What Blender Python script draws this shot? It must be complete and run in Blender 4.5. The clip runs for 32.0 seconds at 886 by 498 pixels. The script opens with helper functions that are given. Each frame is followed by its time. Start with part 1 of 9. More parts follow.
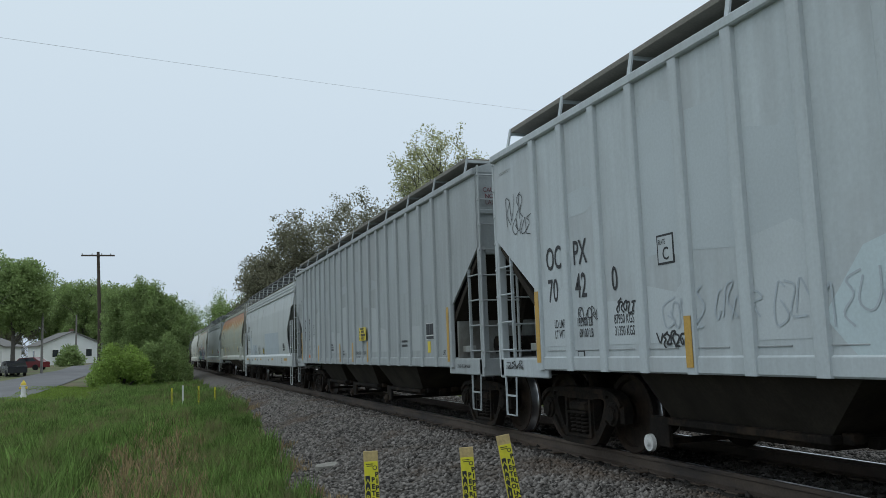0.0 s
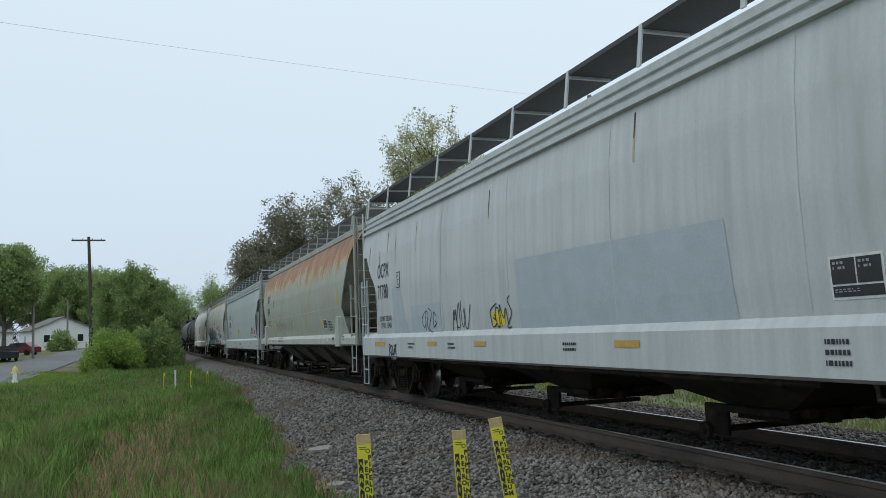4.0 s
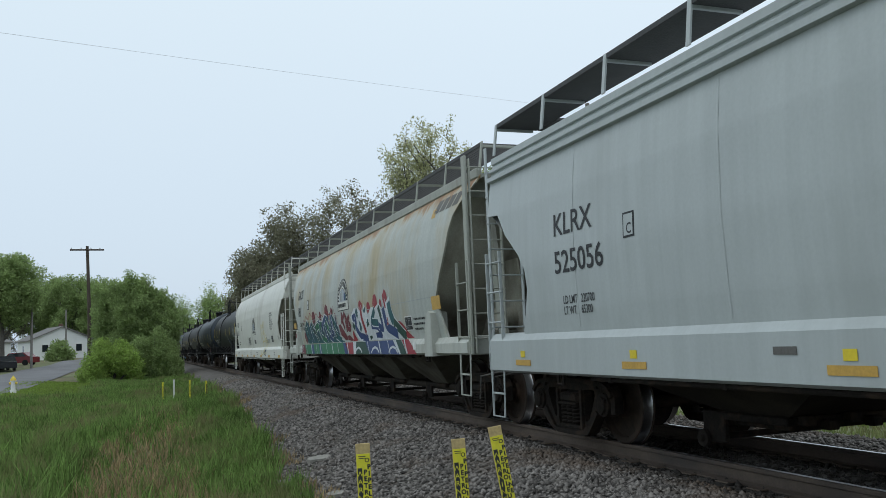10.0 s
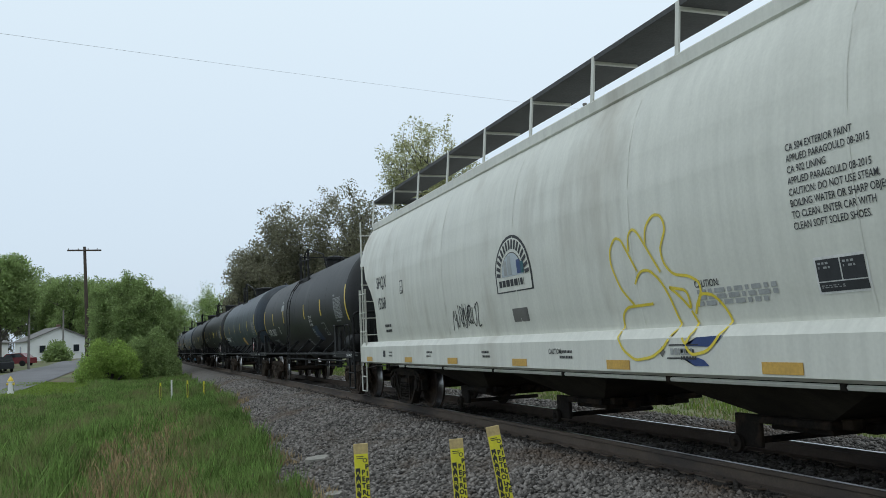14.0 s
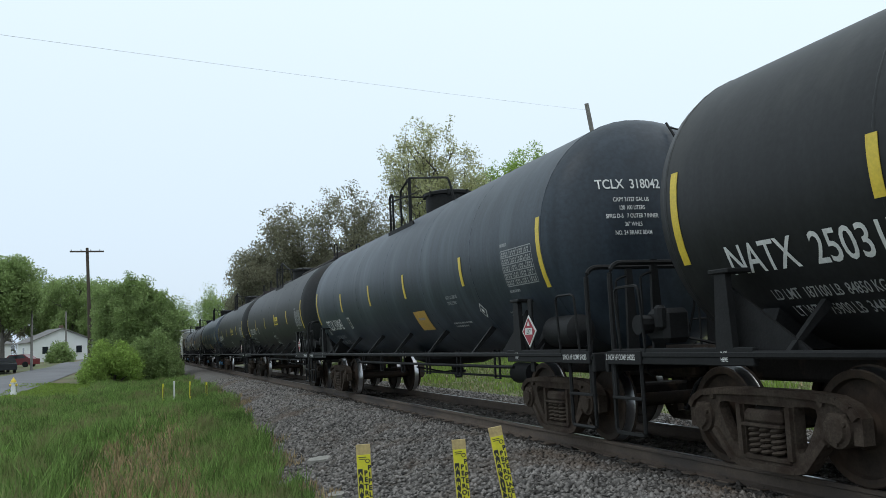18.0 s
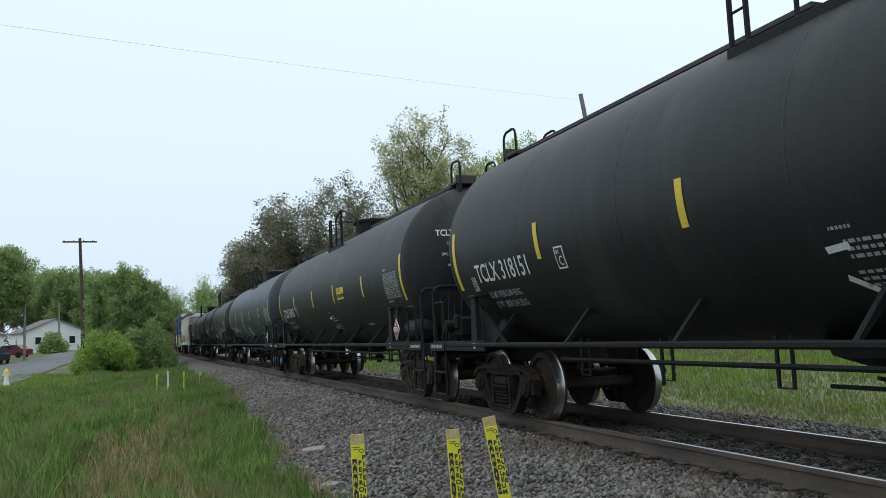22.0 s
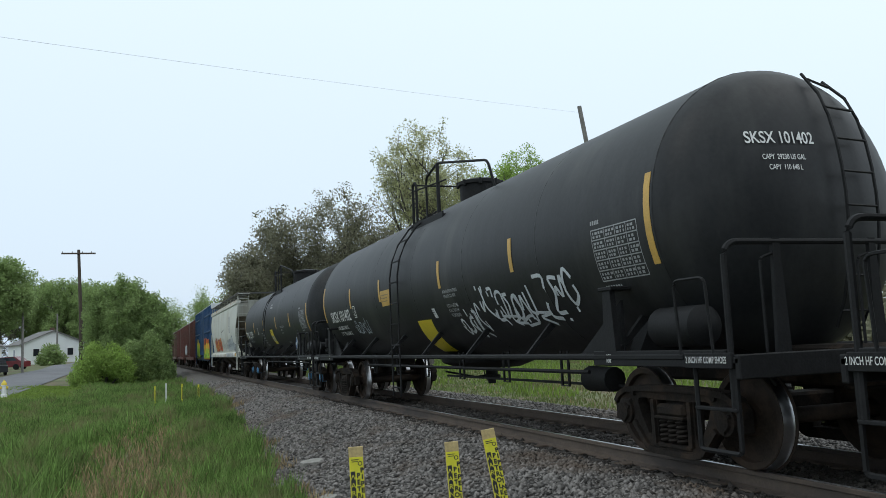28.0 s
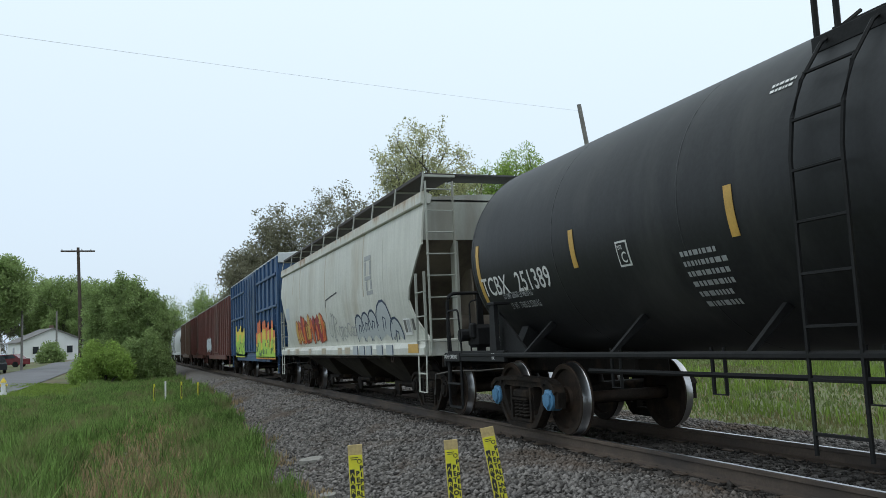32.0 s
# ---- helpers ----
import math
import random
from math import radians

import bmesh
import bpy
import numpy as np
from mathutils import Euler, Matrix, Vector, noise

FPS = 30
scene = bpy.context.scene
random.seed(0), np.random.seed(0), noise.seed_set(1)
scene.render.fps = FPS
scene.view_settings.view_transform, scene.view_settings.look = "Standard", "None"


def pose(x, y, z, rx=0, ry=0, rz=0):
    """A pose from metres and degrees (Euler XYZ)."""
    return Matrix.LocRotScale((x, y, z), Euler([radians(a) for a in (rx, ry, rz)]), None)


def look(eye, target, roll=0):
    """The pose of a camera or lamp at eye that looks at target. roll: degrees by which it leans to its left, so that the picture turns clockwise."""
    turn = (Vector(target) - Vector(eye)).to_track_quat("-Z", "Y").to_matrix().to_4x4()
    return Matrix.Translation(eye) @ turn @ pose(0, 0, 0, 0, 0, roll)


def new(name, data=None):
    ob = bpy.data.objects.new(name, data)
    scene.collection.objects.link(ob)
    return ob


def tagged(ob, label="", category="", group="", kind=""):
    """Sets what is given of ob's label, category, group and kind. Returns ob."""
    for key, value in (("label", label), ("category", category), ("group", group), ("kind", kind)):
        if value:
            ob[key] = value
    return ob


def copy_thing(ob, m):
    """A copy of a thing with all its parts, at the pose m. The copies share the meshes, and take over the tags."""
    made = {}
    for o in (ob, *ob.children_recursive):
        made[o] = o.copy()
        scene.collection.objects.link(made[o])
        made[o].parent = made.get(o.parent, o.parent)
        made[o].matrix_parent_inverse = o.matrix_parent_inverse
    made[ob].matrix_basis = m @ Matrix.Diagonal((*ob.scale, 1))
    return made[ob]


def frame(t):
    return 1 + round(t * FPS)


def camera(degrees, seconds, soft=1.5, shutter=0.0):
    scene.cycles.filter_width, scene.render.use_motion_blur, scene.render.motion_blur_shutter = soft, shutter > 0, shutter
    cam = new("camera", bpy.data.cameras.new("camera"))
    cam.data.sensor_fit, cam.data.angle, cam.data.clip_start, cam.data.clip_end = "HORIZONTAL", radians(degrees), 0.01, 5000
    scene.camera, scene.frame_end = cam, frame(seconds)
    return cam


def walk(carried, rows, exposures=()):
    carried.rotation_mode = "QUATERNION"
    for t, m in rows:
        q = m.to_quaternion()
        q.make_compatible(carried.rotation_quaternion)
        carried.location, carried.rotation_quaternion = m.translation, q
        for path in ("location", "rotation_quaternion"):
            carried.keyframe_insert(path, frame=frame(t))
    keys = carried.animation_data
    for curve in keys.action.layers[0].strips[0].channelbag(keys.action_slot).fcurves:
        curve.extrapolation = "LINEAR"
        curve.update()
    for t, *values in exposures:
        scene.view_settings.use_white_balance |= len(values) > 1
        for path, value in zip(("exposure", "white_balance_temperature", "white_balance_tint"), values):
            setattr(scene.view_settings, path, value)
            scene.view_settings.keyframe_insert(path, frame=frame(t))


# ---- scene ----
cam = camera(56.05, 32.0, soft=0.8)
EYE = Vector((0.0, 0.0, 1.267))
TRACK_X = 6.0          # centre line of the track; rail tops lie at z = 0
# seconds, metres gone by the train
TRAVEL = [(0, 0.00), (2, 13.20), (4, 26.43), (6, 39.71), (8, 53.04), (10, 66.45), (12, 79.94), (14, 93.52), (16, 107.21), (18, 121.00), (20, 134.88), (22, 148.86), (24, 162.89), (26, 176.92), (28, 190.91), (30, 204.75), (32, 218.34)]


def aim(yaw, pitch, roll):
    """The hand-held camera's pose: degrees right of the track's run, upwards, and lean."""
    a, b = radians(yaw), radians(pitch)
    way = Vector((math.sin(a) * math.cos(b), math.cos(a) * math.cos(b), math.sin(b)))
    return look(EYE, EYE + way * 10, roll)


walk(cam, [(t, aim(a, b, c)) for t, a, b, c in [
    (0.0, 19.22, 6.83, -1.99), (0.5, 19.17, 6.74, -2.01), (1.0, 19.13, 6.58, -2.04), (1.5, 19.21, 6.28, -2.07), (2.0, 19.23, 6.27, -2.09),
    (2.5, 19.43, 6.03, -2.11), (3.0, 19.41, 5.91, -2.14), (3.5, 19.67, 5.72, -2.16), (5.5, 19.78, 5.68, -2.25), (6.0, 19.84, 5.99, -2.27),
    (6.5, 20.06, 6.05, -2.29), (7.0, 20.22, 5.91, -2.31), (7.5, 20.27, 5.69, -2.32), (8.0, 20.00, 5.64, -2.34), (8.5, 19.70, 5.71, -2.36),
    (9.0, 19.72, 6.05, -2.38), (9.5, 19.77, 6.21, -2.39), (10.0, 19.84, 6.27, -2.41), (10.5, 19.90, 6.30, -2.42), (11.0, 20.00, 6.14, -2.44),
    (11.5, 20.17, 6.16, -2.45), (12.0, 20.16, 6.25, -2.46), (12.5, 20.21, 6.09, -2.48), (13.0, 20.04, 6.03, -2.49), (13.5, 19.99, 6.15, -2.50),
    (14.0, 20.00, 6.26, -2.51), (14.5, 19.84, 6.11, -2.52), (16.5, 19.52, 5.52, -2.56), (17.0, 19.66, 5.85, -2.57), (17.5, 19.81, 5.98, -2.57),
    (18.0, 19.85, 6.31, -2.58), (18.5, 19.92, 6.28, -2.59), (19.0, 20.00, 6.10, -2.59), (19.5, 20.05, 6.13, -2.60), (20.0, 20.10, 6.18, -2.60),
    (20.5, 20.14, 6.02, -2.60), (21.0, 20.02, 5.79, -2.61), (21.5, 20.03, 5.48, -2.61), (22.0, 20.24, 5.63, -2.61), (22.5, 20.34, 5.85, -2.61),
    (23.0, 20.40, 5.88, -2.61), (23.5, 20.28, 5.79, -2.61), (24.0, 20.35, 5.79, -2.61), (24.5, 20.36, 5.89, -2.61), (25.0, 20.30, 5.84, -2.61),
    (25.5, 20.25, 5.94, -2.61), (27.5, 20.33, 6.50, -2.60), (28.0, 20.35, 6.44, -2.59), (28.5, 20.32, 6.13, -2.59), (29.0, 20.43, 6.03, -2.58),
    (29.5, 20.49, 6.11, -2.57), (30.0, 20.45, 6.13, -2.57), (30.5, 20.47, 6.06, -2.56), (31.0, 20.31, 6.16, -2.55), (31.5, 20.40, 6.29, -2.54),
    (32.0, 20.38, 6.31, -2.53)]],
    exposures=[(0.0, -0.24), (2.0, -0.14), (6.0, -0.08), (13.5, -0.07), (16.5, 0.08), (23.0, 0.14), (32.0, 0.09)])


# ---- world and sun: bright overcast ----
world = bpy.data.worlds.new("overcast_sky")
scene.world = world
world.use_nodes = True
wn, wl = world.node_tree.nodes, world.node_tree.links
wn.clear()
w_out = wn.new("ShaderNodeOutputWorld")
w_bg = wn.new("ShaderNodeBackground")
w_sky = wn.new("ShaderNodeTexSky")
w_sky.sky_type, w_sky.sun_disc = "NISHITA", False
w_sky.sun_elevation, w_sky.sun_rotation = radians(52), radians(100)
w_sky.air_density, w_sky.dust_density, w_sky.ozone_density = 1.0, 4.0, 1.5
w_mul = wn.new("ShaderNodeMix")
w_mul.data_type, w_mul.blend_type = "RGBA", "MULTIPLY"
w_mul.inputs[0].default_value = 1.0
w_mul.inputs[7].default_value = (0.085, 0.085, 0.085, 1)
w_mix = wn.new("ShaderNodeMix")
w_mix.data_type = "RGBA"
w_mix.inputs[0].default_value = 0.80
w_geo = wn.new("ShaderNodeTexCoord")
w_sep = wn.new("ShaderNodeSeparateXYZ")
w_ramp = wn.new("ShaderNodeValToRGB")      # cloud veil: greyer low down, whiter above
w_ramp.color_ramp.elements[0].position, w_ramp.color_ramp.elements[0].color = 0.0, (0.63, 0.75, 0.88, 1)
w_ramp.color_ramp.elements[1].position, w_ramp.color_ramp.elements[1].color = 0.55, (0.82, 0.95, 1.02, 1)
wl.new(w_geo.outputs["Generated"], w_sep.inputs[0])
wl.new(w_sep.outputs["Z"], w_ramp.inputs[0])
wl.new(w_sky.outputs[0], w_mul.inputs[6])
wl.new(w_mul.outputs[2], w_mix.inputs[6])
wl.new(w_ramp.outputs[0], w_mix.inputs[7])
wl.new(w_mix.outputs[2], w_bg.inputs[0])
w_bg.inputs[1].default_value = 1.18
wl.new(w_bg.outputs[0], w_out.inputs[0])

sun = new("sun", bpy.data.lights.new("sun", "SUN"))
sun.data.energy, sun.data.angle, sun.data.color = 0.4, radians(25), (1.0, 0.96, 0.9)
sun.matrix_world = look((-20, 4, 40), (0, 12, 0))


# ---- materials ----
def material(name, base, rough=0.6, metal=0.0, vary=0.18, scale=3.0, fine=40.0, bump=0.1, stain=None, stain_amount=0.0, stain_scale=(1, 1, 1),
             per_object=0.0, per_island=0.0, spec=0.5, streak=0.0):
    """A painted or natural surface: colour broken up at two scales, optional stains, fine relief."""
    m = bpy.data.materials.new(name)
    m.use_nodes = True
    n, l = m.node_tree.nodes, m.node_tree.links
    b = n["Principled BSDF"]
    b.inputs["Roughness"].default_value, b.inputs["Metallic"].default_value = rough, metal
    b.inputs["Specular IOR Level"].default_value = spec
    tc = n.new("ShaderNodeTexCoord")
    big, small = n.new("ShaderNodeTexNoise"), n.new("ShaderNodeTexNoise")
    big.inputs["Scale"].default_value, small.inputs["Scale"].default_value = scale, fine
    big.inputs["Detail"].default_value, small.inputs["Detail"].default_value = 5, 3
    for t in (big, small):
        l.new(tc.outputs["Object"], t.inputs["Vector"])
    add = n.new("ShaderNodeMath")
    add.operation = "ADD"
    l.new(big.outputs["Fac"], add.inputs[0])
    l.new(small.outputs["Fac"], add.inputs[1])
    ramp = n.new("ShaderNodeMapRange")
    ramp.inputs["From Min"].default_value, ramp.inputs["From Max"].default_value = 0.65, 1.35
    ramp.inputs["To Min"].default_value, ramp.inputs["To Max"].default_value = 1 - vary, 1 + vary
    l.new(add.outputs[0], ramp.inputs["Value"])
    last = ramp.outputs[0]
    if per_object or per_island:
        src = n.new("ShaderNodeObjectInfo" if per_object else "ShaderNodeNewGeometry")
        rr = n.new("ShaderNodeMapRange")
        k = per_object or per_island
        rr.inputs["To Min"].default_value, rr.inputs["To Max"].default_value = 1 - k, 1 + k
        l.new(src.outputs["Random" if per_object else "Random Per Island"], rr.inputs["Value"])
        mm = n.new("ShaderNodeMath")
        mm.operation = "MULTIPLY"
        l.new(last, mm.inputs[0])
        l.new(rr.outputs[0], mm.inputs[1])
        last = mm.outputs[0]
    mul = n.new("ShaderNodeVectorMath")
    mul.operation = "SCALE"
    mul.inputs[0].default_value = base
    l.new(last, mul.inputs["Scale"])
    colour = mul.outputs[0]
    if stain:
        mp = n.new("ShaderNodeMapping")
        mp.inputs["Scale"].default_value = stain_scale
        l.new(tc.outputs["Object"], mp.inputs["Vector"])
        st = n.new("ShaderNodeTexNoise")
        st.inputs["Scale"].default_value, st.inputs["Detail"].default_value, st.inputs["Roughness"].default_value = 1.0, 7, 0.62
        l.new(mp.outputs[0], st.inputs["Vector"])
        sr = n.new("ShaderNodeMapRange")
        sr.inputs["From Min"].default_value, sr.inputs["From Max"].default_value = 0.62 - 0.35 * stain_amount, 0.80 - 0.35 * stain_amount
        l.new(st.outputs["Fac"], sr.inputs["Value"])
        mx = n.new("ShaderNodeMix")
        mx.data_type = "RGBA"
        l.new(sr.outputs[0], mx.inputs[0])
        l.new(colour, mx.inputs[6])
        mx.inputs[7].default_value = (*stain, 1)
        colour = mx.outputs[2]
    if streak:      # thin runs of dirt washed down by rain
        sm, sn, sp = n.new("ShaderNodeMapping"), n.new("ShaderNodeTexNoise"), n.new("ShaderNodeMapRange")
        sm.inputs["Scale"].default_value = (3.0, 7.0, 0.45)
        sn.inputs["Scale"].default_value, sn.inputs["Detail"].default_value, sn.inputs["Roughness"].default_value = 1.0, 6, 0.6
        sp.inputs["From Min"].default_value, sp.inputs["From Max"].default_value = 0.35, 0.66
        sp.inputs["To Min"].default_value, sp.inputs["To Max"].default_value = 1.0 + streak * 0.3, 1.0 - streak
        l.new(tc.outputs["Object"], sm.inputs["Vector"])
        l.new(sm.outputs[0], sn.inputs["Vector"])
        l.new(sn.outputs["Fac"], sp.inputs["Value"])
        sv = n.new("ShaderNodeVectorMath")
        sv.operation = "SCALE"
        l.new(colour, sv.inputs[0])
        l.new(sp.outputs[0], sv.inputs["Scale"])
        colour = sv.outputs[0]
    l.new(colour, b.inputs["Base Color"])
    if bump:
        bp = n.new("ShaderNodeBump")
        bp.inputs["Strength"].default_value, bp.inputs["Distance"].default_value = bump, 0.02
        l.new(small.outputs["Fac"], bp.inputs["Height"])
        l.new(bp.outputs[0], b.inputs["Normal"])
    return m


def rusty_paint(name, base, rust, fringe, top, depth, seam=None, stain=(0.45, 0.41, 0.30), stain_amount=0.15, level=0.0):
    """Paint with rust that runs down from the top edge of a wagon in ragged streaks: top is its height, depth how far it runs."""
    m = material(name, base, 0.55, vary=0.10, scale=1.2, fine=25, bump=0.04, stain=stain, stain_amount=stain_amount, stain_scale=(0.7, 0.6, 0.35), streak=0.12)
    n, l = m.node_tree.nodes, m.node_tree.links
    b = n["Principled BSDF"]
    old = b.inputs["Base Color"].links[0].from_socket
    tc = n.new("ShaderNodeTexCoord")
    sep = n.new("ShaderNodeSeparateXYZ")
    l.new(tc.outputs["Object"], sep.inputs[0])

    def noise(stretch, rough):
        mp, st = n.new("ShaderNodeMapping"), n.new("ShaderNodeTexNoise")
        mp.inputs["Scale"].default_value = stretch
        l.new(tc.outputs["Object"], mp.inputs["Vector"])
        st.inputs["Scale"].default_value, st.inputs["Detail"].default_value, st.inputs["Roughness"].default_value = 1.0, 8, rough
        l.new(mp.outputs[0], st.inputs["Vector"])
        return st.outputs["Fac"]

    def math_node(op, p, q):
        k = n.new("ShaderNodeMath")
        k.operation = op
        for i, x in enumerate((p, q)):
            if isinstance(x, float):
                k.inputs[i].default_value = x
            else:
                l.new(x, k.inputs[i])
        return k.outputs[0]

    streaks, grains = noise((0.3, 3.2, 0.16), 0.72), noise((2.2, 2.8, 1.5), 0.68)
    up = math_node("MULTIPLY", math_node("SUBTRACT", sep.outputs["Z"], float(top - depth)), 1.0 / depth)
    up = math_node("MAXIMUM", up, -0.35)
    if seam:        # a second, patchy band of rust along a seam
        off = math_node("ABSOLUTE", math_node("SUBTRACT", sep.outputs["Z"], float(seam)), 0.0)
        band = math_node("SUBTRACT", 0.06, math_node("MULTIPLY", off, 1.1))
        up = math_node("MAXIMUM", up, band)
    v = math_node("ADD", up, math_node("MULTIPLY", math_node("SUBTRACT", streaks, 0.5), 1.5))
    v = math_node("ADD", v, math_node("MULTIPLY", math_node("SUBTRACT", grains, 0.5), 1.6))
    v = math_node("MULTIPLY", math_node("ADD", v, float(level)), 0.6)
    mask, tone = n.new("ShaderNodeValToRGB"), n.new("ShaderNodeValToRGB")
    e = mask.color_ramp.elements
    e[0].position, e[0].color = 0.20, (0, 0, 0, 1)
    e[1].position, e[1].color = 0.42, (1, 1, 1, 1)
    t = tone.color_ramp.elements
    t[0].position, t[0].color = 0.28, (*fringe, 1)
    t[1].position, t[1].color = 0.80, (rust[0] * 0.42, rust[1] * 0.36, rust[2] * 0.45, 1)
    mid = t.new(0.48)
    mid.color = (*rust, 1)
    l.new(v, mask.inputs[0])
    l.new(v, tone.inputs[0])
    mx = n.new("ShaderNodeMix")
    mx.data_type = "RGBA"
    l.new(mask.outputs[0], mx.inputs[0])
    l.new(old, mx.inputs[6])
    l.new(tone.outputs[0], mx.inputs[7])
    l.new(mx.outputs[2], b.inputs["Base Color"])
    return m


